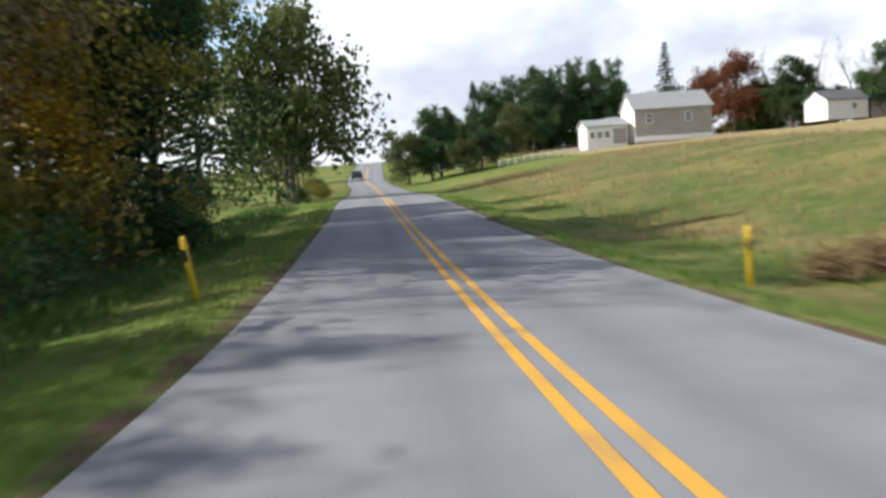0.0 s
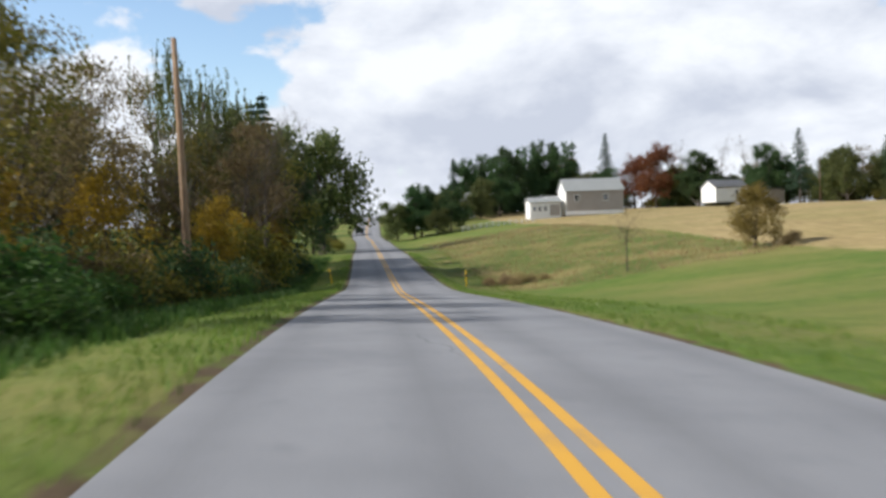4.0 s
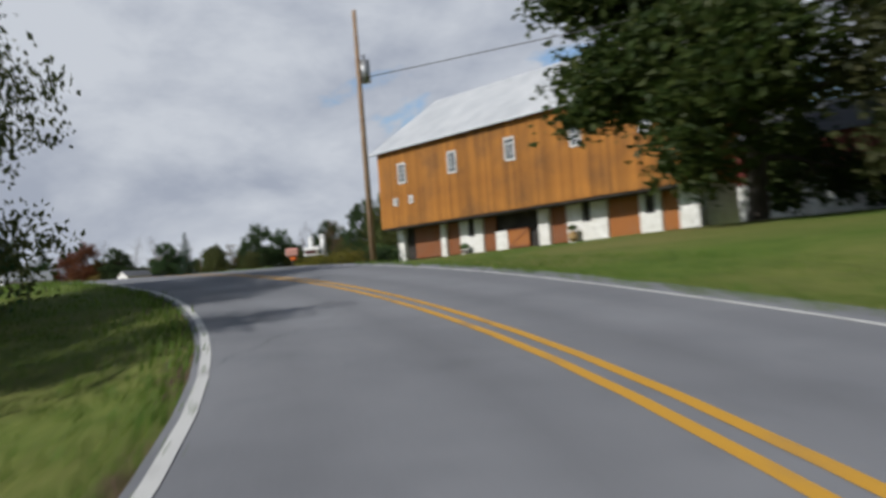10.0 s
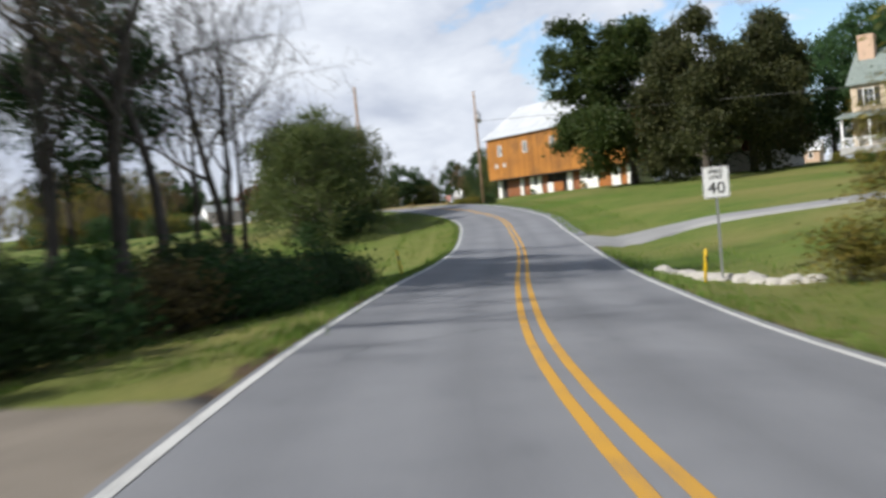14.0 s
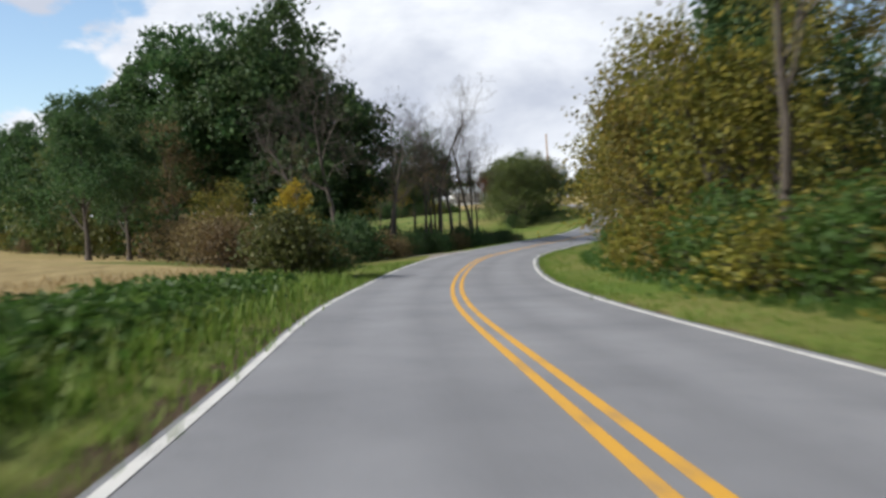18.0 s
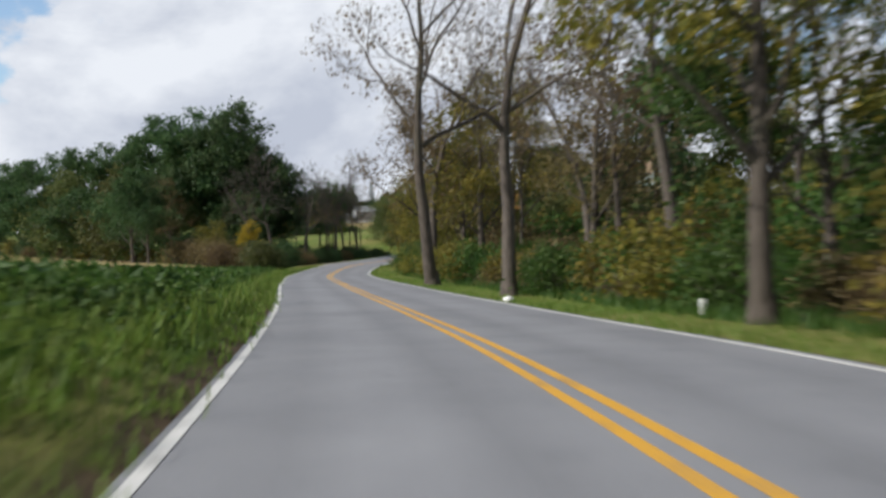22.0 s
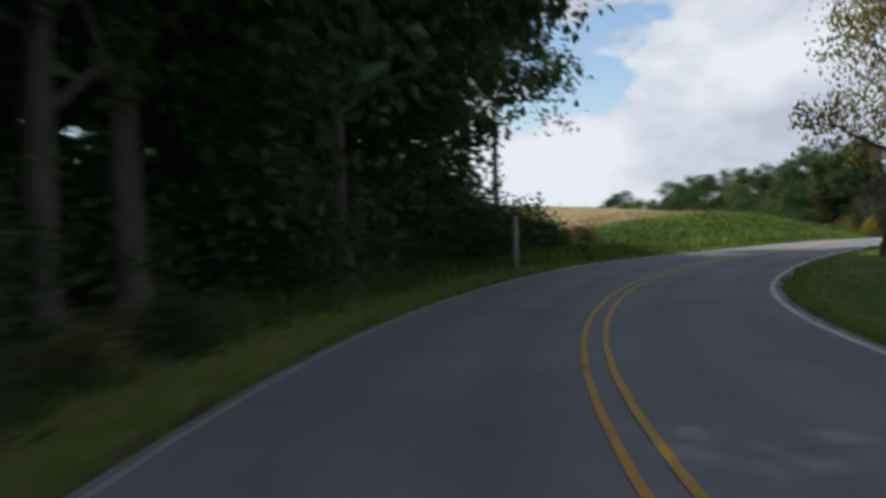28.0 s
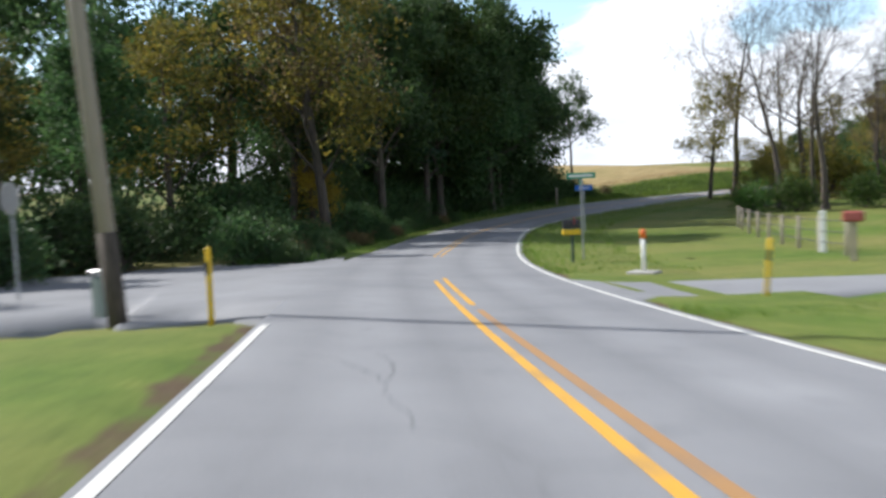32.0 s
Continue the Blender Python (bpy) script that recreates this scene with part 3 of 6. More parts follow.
# ---- trees ----
class Skin:
    """Collects limbs and leaves as plain lists."""

    def __init__(self, seed):
        self.r = random.Random(seed)
        self.v, self.f = [], []
        self.lv, self.lf = [], []
        self.tips = []

    def limb(self, pts, radii, sides):
        rings = []
        a0 = None
        for n, p in enumerate(pts):
            d = (pts[min(n + 1, len(pts) - 1)] - pts[max(n - 1, 0)]).normalized()
            a = d.orthogonal().normalized() if a0 is None else (a0 - d * a0.dot(d)).normalized()
            a0, b = a, d.cross(a)
            base = len(self.v)
            for k in range(sides):
                t = 2 * math.pi * k / sides
                self.v.append(p + (a * math.cos(t) + b * math.sin(t)) * radii[n])
            rings.append(base)
        for q, w in zip(rings, rings[1:]):
            for k in range(sides):
                self.f.append((q + k, q + (k + 1) % sides, w + (k + 1) % sides, w + k))

    def grow(self, p, d, length, radius, level, spec):
        r = self.r
        steps = spec["steps"][level]
        pts, radii = [p.copy()], [radius]
        d = d.normalized()
        for n in range(steps):
            w = spec["wobble"][level]
            d = (d + Vector((r.gauss(0, w), r.gauss(0, w), r.gauss(0, w) + spec["lift"][level]))).normalized()
            p = p + d * length / steps
            pts.append(p.copy())
            radii.append(max(radius * (1 - spec["taper"] * (n + 1) / steps), 0.006))
        self.limb(pts, radii, spec["sides"][level])
        last = level + 1 >= len(spec["steps"])
        if last:
            self.tips.append((pts[-1], length))
            if len(pts) > 2:
                self.tips.append((pts[len(pts) // 2], length))
            return
        for k in range(spec["kids"][level]):
            lo = spec["bare"][level]
            f = lo + (1 - lo) * (k + r.random()) / spec["kids"][level]
            i = min(int(f * steps), steps - 1)
            q = pts[i].lerp(pts[i + 1], f * steps - i)
            axis = (pts[i + 1] - pts[i]).normalized()
            turn = Matrix.Rotation(2.4 * k + r.uniform(-0.5, 0.5), 3, axis)
            side = turn @ axis.orthogonal().normalized()
            ang = radians(r.uniform(*spec["angle"][level]))
            nd = axis * math.cos(ang) + side * math.sin(ang)
            ln = length * spec["ratio"][level] * (1.15 - 0.55 * f) * r.uniform(0.75, 1.2)
            self.grow(q, nd, ln, radii[i] * spec["thin"] * r.uniform(0.75, 1.0), level + 1, spec)
        self.tips.append((pts[-1], length * 0.5))

    def leaf(self, p, size, flat=0.0):
        r = self.r
        n = Vector((r.gauss(0, 1), r.gauss(0, 1), r.gauss(0, 1) + flat)).normalized()
        a = n.orthogonal().normalized()
        a = Matrix.Rotation(r.uniform(0, 6.28), 3, n) @ a
        b = n.cross(a)
        s = size * r.uniform(0.6, 1.35)
        i = len(self.lv)
        bend = n * s * 0.18
        self.lv += [p - a * s * 0.5, p + b * s * 0.34 + bend, p + a * s * 0.55, p - b * s * 0.34 + bend]
        self.lf.append((i, i + 1, i + 2, i + 3))

    def leaves(self, count, size, spread, flat=0.5, drop=0.0):
        r = self.r
        if not self.tips:
            return
        keep = [t for t in self.tips if r.random() > drop]
        for n in range(count):
            p, ln = keep[n % len(keep)]
            g = spread * (0.7 + 0.3 * min(ln, 3))
            # a clump: denser in the middle, ragged outside
            u = Vector((r.gauss(0, 0.5), r.gauss(0, 0.5), r.gauss(0, 0.36))) * g
            self.leaf(p + u, size, flat)


SPEC = {
    "round": dict(steps=(8, 5, 4, 3), wobble=(0.05, 0.16, 0.2, 0.25), lift=(0.06, 0.05, 0.03, 0.0), taper=0.78, sides=(9, 6, 4, 3), kids=(11, 6, 4),
                  bare=(0.22, 0.25, 0.2), angle=((42, 78), (30, 60), (30, 65)), ratio=(0.5, 0.5, 0.5), thin=0.5),
    "tall": dict(steps=(9, 5, 4, 3), wobble=(0.04, 0.13, 0.2, 0.25), lift=(0.1, 0.1, 0.05, 0.0), taper=0.85, sides=(9, 6, 4, 3), kids=(13, 5, 4),
                 bare=(0.2, 0.25, 0.2), angle=((30, 62), (28, 55), (30, 60)), ratio=(0.42, 0.5, 0.5), thin=0.48),
    "bare": dict(steps=(8, 7, 6, 4, 3), wobble=(0.06, 0.17, 0.22, 0.28, 0.3), lift=(0.05, 0.05, 0.06, 0.03, 0.02), taper=0.82, sides=(9, 6, 5, 3, 3), kids=(8, 6, 5, 4),
                 bare=(0.4, 0.22, 0.2, 0.15), angle=((25, 62), (25, 60), (28, 60), (25, 60)), ratio=(0.55, 0.55, 0.55, 0.55), thin=0.58),
    "low": dict(steps=(8, 6, 4, 3), wobble=(0.05, 0.14, 0.2, 0.25), lift=(0.06, 0.02, 0.02, 0.0), taper=0.8, sides=(9, 6, 4, 3), kids=(15, 6, 4),
                bare=(0.1, 0.2, 0.2), angle=((50, 92), (30, 62), (30, 65)), ratio=(0.56, 0.5, 0.5), thin=0.5),
    "spread": dict(steps=(8, 6, 4, 3), wobble=(0.05, 0.14, 0.2, 0.25), lift=(0.06, 0.0, 0.0, -0.02), taper=0.8, sides=(9, 6, 4, 3), kids=(15, 6, 4),
                   bare=(0.2, 0.2, 0.2), angle=((48, 90), (30, 62), (30, 65)), ratio=(0.56, 0.5, 0.5), thin=0.5),
    "high": dict(steps=(9, 5, 4, 3), wobble=(0.05, 0.14, 0.2, 0.25), lift=(0.1, 0.06, 0.04, 0.0), taper=0.8, sides=(9, 6, 4, 3), kids=(12, 6, 4),
                 bare=(0.45, 0.25, 0.2), angle=((38, 78), (30, 60), (30, 65)), ratio=(0.42, 0.5, 0.5), thin=0.48),
    "bush": dict(steps=(3, 4, 3), wobble=(0.15, 0.2, 0.25), lift=(0.1, 0.06, 0.0), taper=0.6, sides=(5, 4, 3), kids=(9, 4), bare=(0.05, 0.2),
                 angle=((25, 70), (25, 60)), ratio=(0.85, 0.5), thin=0.55),
}


def make_tree(name, label, category, seed, height, trunk, kind, leaf, count, size, spread, bark, drop=0.0, group="", stems=1, squash=1.0, trunk_name="trunk", crown_name="crown"):
    """A tree with its trunk and limbs in one mesh and its crown in another, standing at its foot."""
    sk = Skin(seed)
    for n in range(stems):
        lean = Vector((0, 0, 1)) if stems == 1 else Vector((sk.r.uniform(-0.5, 0.5), sk.r.uniform(-0.5, 0.5), 1))
        foot = Vector((0, 0, -0.25)) if stems == 1 else Vector((sk.r.uniform(-0.25, 0.25), sk.r.uniform(-0.25, 0.25), -0.15))
        sk.grow(foot, lean, height * (0.78 if kind != "bush" else 0.55) * sk.r.uniform(0.9, 1.05), trunk, 0, SPEC[kind])
    if kind in ("round", "tall", "bare", "low"):  # the flare at the foot
        sk.limb([Vector((0, 0, -0.3)), Vector((0, 0, 0.15)), Vector((0, 0, 0.7))], [trunk * 1.7, trunk * 1.3, trunk * 0.98], 9)
    sk.leaves(count, size, spread, drop=drop)
    ob = thing(name, label, category, group)
    part(trunk_name, mesh_of(trunk_name, [(v.x, v.y, v.z) for v in sk.v], sk.f, bark, True), None, ob)
    if count:
        part(crown_name, mesh_of(crown_name, [(v.x, v.y, v.z * squash) for v in sk.lv], sk.lf, leaf), None, ob)
    return ob


def make_conifer(name, label, seed, height, base, leaf, group="", full=1.0, size=0.34):
    sk = Skin(seed)
    r = sk.r
    sk.limb([Vector((0, 0, z)) for z in (-0.2, height * 0.3, height * 0.65, height)], [height * 0.017, height * 0.012, height * 0.007, 0.012], 8)
    z = height * base
    while z < height * 0.985:
        f = (z - height * base) / (height * (1 - base))
        reach = height * 0.235 * (1 - f) ** 0.85 * full + 0.12
        for k in range(7):
            a = r.uniform(0, 6.283)
            ln = reach * r.uniform(0.65, 1.1)
            d = Vector((math.cos(a), math.sin(a), 0))
            pts = [Vector((0, 0, z)), Vector((0, 0, z)) + d * ln * 0.5 - Vector((0, 0, ln * 0.1)), Vector((0, 0, z)) + d * ln - Vector((0, 0, ln * 0.2))]
            sk.limb(pts, [0.035, 0.022, 0.006], 3)
            for n in range(int(9 + ln * 9)):
                u = r.uniform(0.12, 1.0)
                q = pts[0].lerp(pts[2], u) + Vector((r.gauss(0, 0.16), r.gauss(0, 0.16), -abs(r.gauss(0, 0.14))))
                sk.leaf(q, size, 1.5)
        z += height * 0.028 + 0.12
    ob = thing(name, label, "conifer", group)
    part("trunk", mesh_of("trunk", sk.v, sk.f, BARK, True), None, ob)
    part("crown", mesh_of("crown", sk.lv, sk.lf, leaf), None, ob)
    return ob


def make_willow():
    sk = Skin(31)
    r = sk.r
    sk.grow(Vector((0, 0, -0.2)), Vector((0.05, 0, 1)), 10.0, 0.34, 0, dict(SPEC["round"], steps=(7, 5, 4), kids=(12, 6), sides=(9, 6, 4)))
    for p, ln in sk.tips:
        for k in range(5):
            q = p + Vector((r.gauss(0, 0.5), r.gauss(0, 0.5), r.gauss(0.2, 0.3)))
            for n in range(int(r.uniform(10, 30))):
                q = q + Vector((r.gauss(0, 0.03), r.gauss(0, 0.03), -0.14))
                if q.z > 1.2:
                    sk.leaf(q, 0.2, 0.0)
    ob = thing("willow_tree", "tall weeping willow with hanging grey-green strands of leaves", "tree")
    part("trunk", mesh_of("trunk", sk.v, sk.f, BARK, True), None, ob)
    part("crown", mesh_of("crown", sk.lv, sk.lf, OLIVE_LEAF), None, ob)
    return ob


USED = {}


def stand(proto, x, y, scale=1.0, turn=None, label="", sink=0.06, tall=None):
    """Sets the thing itself the first time, and copies of it after that, on the land at x, y."""
    n = USED.get(proto.name, 0)
    USED[proto.name] = n + 1
    turn = (x * 37 + y * 91) % 360 if turn is None else turn
    m = Matrix.Translation((x, y, ground_z(x, y) - sink)) @ Matrix.Rotation(radians(turn), 4, "Z") @ Matrix.Diagonal((scale, scale, tall or scale, 1))
    if n == 0:
        proto.matrix_basis = m
        ob = proto
        ob.scale = (scale, scale, tall or scale)
    else:
        m = Matrix.Translation((x, y, ground_z(x, y) - sink)) @ Matrix.Rotation(radians(turn), 4, "Z")
        keep = proto.scale.copy()
        ob = copy_thing(proto, m)
        ob.scale = (scale, scale, tall or scale)
        proto.scale = keep
    if label:
        ob["label"] = label
    return ob


def ground_z(x, y):
    h, s, d = land([x], [y])
    b = 0.25 * noise.noise((x * 0.05, y * 0.05, 0)) * float(smooth(np.abs(d), 8, 25)[0])
    return float(h[0]) + b


def beside_road(s, d):
    p = on_road(s, d)
    return float(p[0]), float(p[1])


def by_road(proto, s, d, scale=1.0, turn=None, label="", tall=None, sink=0.06):
    return stand(proto, *beside_road(s, d), scale, turn, label, sink, tall)


# ---- the woods and trees ----
oak = make_tree("oak_tree", "broad oak with a dense dark green crown", "tree", 3, 15, 0.34, "low", OAK_LEAF, 21000, 0.31, 0.95, BARK)
maple = make_tree("maple_tree", "full maple with deep green leaves on the lawn", "tree", 5, 16, 0.36, "spread", MAPLE_LEAF, 42000, 0.32, 1.0, BARK)
dark_tree = make_tree("shade_tree", "tall dark green tree in a dense roadside wood", "tree", 8, 15, 0.24, "tall", OAK_LEAF, 11000, 0.25, 1.0, BARK, 0.12)
high_tree = make_tree("tall_pine", "tall roadside tree with bare trunk and dark high crown", "tree", 58, 15, 0.2, "high", OAK_LEAF, 5500, 0.24, 0.9, BARK, 0.3)
ash = make_tree("ash_tree", "tall roadside tree with thinning yellow-green leaves", "tree", 12, 15, 0.26, "tall", AUTUMN_LEAF, 6000, 0.21, 0.95, BARK, 0.3)
brown_tree = make_tree("brown_tree", "roadside tree with sparse brown autumn leaves", "tree", 15, 14, 0.22, "tall", BROWN_LEAF, 4600, 0.19, 0.95, BARK, 0.32)
green_tree = make_tree("roadside_tree", "leafy green tree at the edge of the road", "tree", 19, 12, 0.2, "round", MAPLE_LEAF, 9000, 0.22, 0.95, BARK, 0.1)
gold_tree = make_tree("gold_tree", "young tree with golden yellow leaves", "tree", 22, 9, 0.13, "tall", GOLD_LEAF, 4500, 0.2, 0.9, BARK, 0.1)
bare = make_tree("bare_tree", "tall bare grey tree with spreading branches", "tree", 26, 17, 0.28, "bare", BROWN_LEAF, 260, 0.16, 0.6, PALE_BARK)
bare_dark = make_tree("dark_bare_tree", "tall bare tree with a dark furrowed trunk", "tree", 27, 17, 0.28, "bare", BROWN_LEAF, 500, 0.16, 0.6, BARK)
bare_slim = make_tree("slim_bare_tree", "slender bare tree with fine upright branches", "tree", 29, 14, 0.16, "bare", BROWN_LEAF, 160, 0.15, 0.6, BARK)
rust_tree = make_tree("rust_tree", "round tree with rust-coloured autumn leaves", "tree", 33, 12, 0.25, "low", RUST_LEAF, 8000, 0.34, 1.2, BARK)
amber_tree = make_tree("amber_tree", "small tree with orange-green leaves", "tree", 35, 12, 0.25, "low", AMBER_LEAF, 7000, 0.34, 1.2, BARK)
grove_tree = make_tree("grove_tree", "broad leafy tree in a distant grove", "tree", 34, 12, 0.22, "low", OLIVE_LEAF, 8000, 0.4, 1.3, BARK)
spruce = make_conifer("spruce_tree", "tall dark spruce with drooping branches", 36, 16, 0.08, NEEDLE)
pine = make_conifer("pine_tree", "dark pine with a clear trunk beside the road", 38, 15, 0.25, NEEDLE, "", 1.15, 0.3)
willow = make_willow()
shrub = make_tree("shrub", "dense green shrub in the roadside undergrowth", "shrub", 41, 2.6, 0.03, "bush", WEED_LEAF, 2200, 0.15, 0.75, BARK, 0, "roadside undergrowth", 6, 1.0, "woody_base", "foliage")
gold_shrub = make_tree("gold_shrub", "shrub with yellow-green autumn leaves in the undergrowth", "shrub", 43, 2.8, 0.03, "bush", AUTUMN_LEAF, 2000, 0.15, 0.75, BARK, 0.05, "roadside undergrowth", 6, 1.0, "woody_base", "foliage")
brown_shrub = make_tree("bramble", "tangle of brown and dull red brambles", "shrub", 45, 2.0, 0.022, "bush", BROWN_LEAF, 1500, 0.13, 0.75, BARK, 0.1, "roadside undergrowth", 7, 1.0, "woody_base", "foliage")
dome_bush = make_tree("dome_bush", "tall rounded yellow-green bush", "shrub", 44, 2.9, 0.035, "bush", OLIVE_LEAF, 4200, 0.15, 0.7, BARK, 0, "", 8, 1.0, "woody_base", "foliage")
dry_brush = make_tree("dry_brush", "heap of dry pale brush on the slope", "shrub", 46, 1.8, 0.02, "bush", STRAW, 1700, 0.13, 0.75, BARK, 0.05, "dry brush", 7, 1.0, "woody_base", "foliage")
dark_shrub = make_tree("dark_shrub", "dark leafy shrub in the shade of the trees", "shrub", 47, 2.6, 0.03, "bush", OAK_LEAF, 2200, 0.16, 0.8, BARK, 0, "roadside undergrowth", 6, 1.0, "woody_base", "foliage")
bend_tree = make_tree("bend_tree", "bushy olive-green tree with thin bare top twigs beside the bend", "tree", 52, 9.6, 0.13, "low", OLIVE_LEAF, 14000, 0.22, 0.85, BARK, 0.12, "", 2, 1.0)
lawn_tree = make_tree("lawn_tree", "broad old tree with drooping olive foliage on the lawn", "tree", 55, 15, 0.42, "spread", LAWN_LEAF, 36000, 0.3, 1.0, BARK)
thicket = make_tree("thicket_tree", "vine-covered tree with yellow-green leaves down to the ground", "tree", 49, 8.5, 0.13, "tall", AUTUMN_LEAF, 7500, 0.18, 1.0, BARK, 0.2, "", 3)

pick = random.Random(7)
SHRUBS = (shrub, gold_shrub, brown_shrub, dark_shrub)


def fill(s0, s1, d0, d1, count, kinds, low=0.7, high=1.3):
    """Scatters copies over a stretch beside the road, evenly along it."""
    for n in range(count):
        s = s0 + (s1 - s0) * (n + pick.random()) / count
        d = pick.uniform(d0, d1)
        k = pick.uniform(low, high)
        by_road(pick.choice(kinds), s, d, k, pick.uniform(0, 360), tall=k * pick.uniform(0.85, 1.15))


# wood west of the road where the drive begins
for s, d, proto, k in ((-26, -13, brown_tree, .75), (-20, -12.5, ash, .8), (-11, -16, ash, .9), (-4, -16, brown_tree, .9), (3, -17, brown_tree, .7), (9, -18, brown_tree, .8), (13, -13.5, brown_tree, .55),
                       (17, -13, bare_slim, .85), (22, -10.4, brown_tree, .85), (27, -10.2, brown_tree, .9), (32.4, -8.4, ash, .9), (37, -8.0, dark_tree, .75), (39, -10.5, ash, .9),
                       (26, -15, ash, .85), (3, -22, brown_tree, .9), (-6, -21, ash, .8), (20, -22, dark_tree, .75), (-14, -21, brown_tree, .85), (-22, -24, ash, .8), (-30, -27, brown_tree, .6),
                       (88, -8.6, dark_tree, .8), (104, -9, ash, .6), (120, -9, dark_tree, .6), (140, -10, brown_tree, .55), (165, -10, dark_tree, .55)):
    by_road(proto, s, d, k)
by_road(grove_tree, 85, -7.4, 1.3, 40, "tall spreading olive-green tree at the edge of a lawn", tall=1.55)
by_road(bare, 84.0, -7.0, 1.1, 40, "tall tree with thin bare branches over the road")
by_road(bare_slim, 18.3, -8.0, .75, 70, "thin dark trunk at the edge of the wood")
by_road(bare_slim, 24, -8.4, .85, 120, "thin dark trunk at the edge of the wood")
for x, y, proto, k in ((-22, 21, brown_tree, 1.2), (-20, 38, brown_tree, 1.3), (-27, 14, brown_tree, 1.0), (-30, 6, ash, .9), (-25, 28, dark_tree, 1.05), (-16.5, 44, dark_tree, 1.1), (-33, 2, brown_tree, .8),
                       (-38, -4, ash, .65), (-21, 10, ash, 1.0), (-16, 50, ash, 1.0)):
    stand(proto, x, y, k)
stand(willow, -17, 31, 1.5)
stand(spruce, -23, 95, 1.2)
stand(spruce, -15.5, 52, 1.05)
stand(spruce, -11, 33, .95, None, "dark spruce among the roadside trees")
fill(-32, 42, -8.8, -6.9, 28, SHRUBS, 0.6, 1.05)
fill(-34, 40, -14, -9.5, 22, (shrub, brown_shrub, gold_shrub), 1.0, 1.5)
fill(90, 150, -8.5, -5.5, 8, SHRUBS, 0.6, 1.0)
fill(12, 44, -11.5, -9.0, 8, (gold_shrub, brown_shrub, shrub, gold_shrub), 1.3, 1.9)
fill(-30, 12, -13.5, -10.5, 9, (gold_shrub, brown_shrub, gold_shrub), 1.2, 1.6)
fill(-34, 40, -20, -13, 12, (gold_shrub, brown_shrub, dark_shrub), 1.6, 2.2)
fill(-36, 10, -30, -20, 9, (brown_shrub, dark_shrub, gold_shrub), 1.8, 2.4)
fill(46, 120, -24, -17, 9, (dark_shrub, shrub, gold_shrub), 1.4, 2.0)
for s, d, k in ((20, -9.8, .6), (30, -9.2, .7), (10, -10.2, .65), (-4, -12, .7), (-18, -12.5, .7)):
    by_road(gold_tree, s, d, k, None, "young yellow-leaved tree in the roadside wood")
by_road(gold_shrub, 96, -5.6, 0.75, 0, "low golden yellow shrub on the verge")

# hillside east of the road
by_road(bare_slim, 19, 15.5, 0.32, 0, "bare sapling on the grassy slope")
by_road(amber_tree, 22, 25.5, 0.42, 40, "small tree with orange-green leaves on the slope")
for x, y, k in ((6.2, 21.2, 0.5), (7.4, 22.0, 0.55), (8.3, 22.8, 0.6), (9.2, 23.2, 0.5), (8.0, 21.4, .45), (10.2, 23.6, .4), (50.3, 24.5, 0.75), (52.4, 9, 0.7), (46, 14, 0.6), (27, 22, 0.5), (28.5, 25, 0.55)):
    stand(dry_brush, x, y, k)
for x, y, proto, k in ((6, 200, spruce, .75), (9, 206, oak, .8), (14, 210, oak, .85), (20, 214, oak, .95), (26, 220, oak, .95), (31, 226, oak, 1.05), (37, 228, rust_tree, 1.0), (36, 222, oak, 1.0),
                       (12, 190, grove_tree, .7), (17, 196, oak, .8), (44, 200, spruce, .95), (54, 190, rust_tree, 1.05), (50, 196, rust_tree, .9), (64, 196, bare, .75), (70, 190, bare_slim, .9),
                       (60, 200, grove_tree, .7), (78, 194, bare, .8), (68, 182, grove_tree, .5), (74, 150, pine, .8), (81, 144, grove_tree, .8), (91, 139, oak, .85), (86, 132, grove_tree, .6),
                       (100, 145, oak, .8), (104, 137, bare_slim, .9), (97, 105, oak, .75), (92, 86, grove_tree, .6), (108, 120, oak, .7), (74, 36, oak, .62), (75, 27, grove_tree, .92), (78, 19, grove_tree, 1.05), (70, 42, brown_tree, .5),
                       (83, 10, grove_tree, .9), (-5.2, 133, grove_tree, .62), (-2.2, 136, oak, .6), (-1, 140, oak, .62), (2, 132, grove_tree, .42), (4.5, 138, oak, .55), (4, 150, grove_tree, .6)):
    stand(proto, x, y, k * 1.12 if proto in (spruce, pine) else k, tall=k * (1.4 if y < 60 else 1.28 if y > 180 or y < 155 and x > 60 else 1.1))

for n in range(34):
    f = n / 33
    x, y = 40 + 66 * f + pick.uniform(-3, 3), 205 - 62 * f + pick.uniform(-4, 8)
    stand(pick.choice((grove_tree, brown_tree, bare_slim, grove_tree, oak, ash)), x, y, pick.uniform(.65, .95))
for n in range(40):
    f = n / 39
    stand(pick.choice((dark_shrub, brown_shrub, gold_shrub, shrub)), 40 + 70 * f + pick.uniform(-3, 3), 209 - 66 * f + pick.uniform(-3, 7), pick.uniform(1.5, 2.4), None, "rough bush in the far hedge", tall=pick.uniform(1.2, 1.9))
for n in range(16):
    f = n / 15
    stand(pick.choice((dark_shrub, shrub, dark_shrub)), 6 + 34 * f, 203 + 27 * f + pick.uniform(-3, 3), pick.uniform(1.6, 2.3), None, "dark bush under the far trees")
for x, y, k in ((-1, 168, .6), (3, 178, .7), (0, 186, .7), (10, 182, .6), (108, 105, .8), (104, 92, .7), (100, 78, .7), (110, 66, .8), (112, 130, .6), (118, 118, .7), (120, 136, .7), (96, 60, .7)):
    stand(grove_tree, x, y, k)

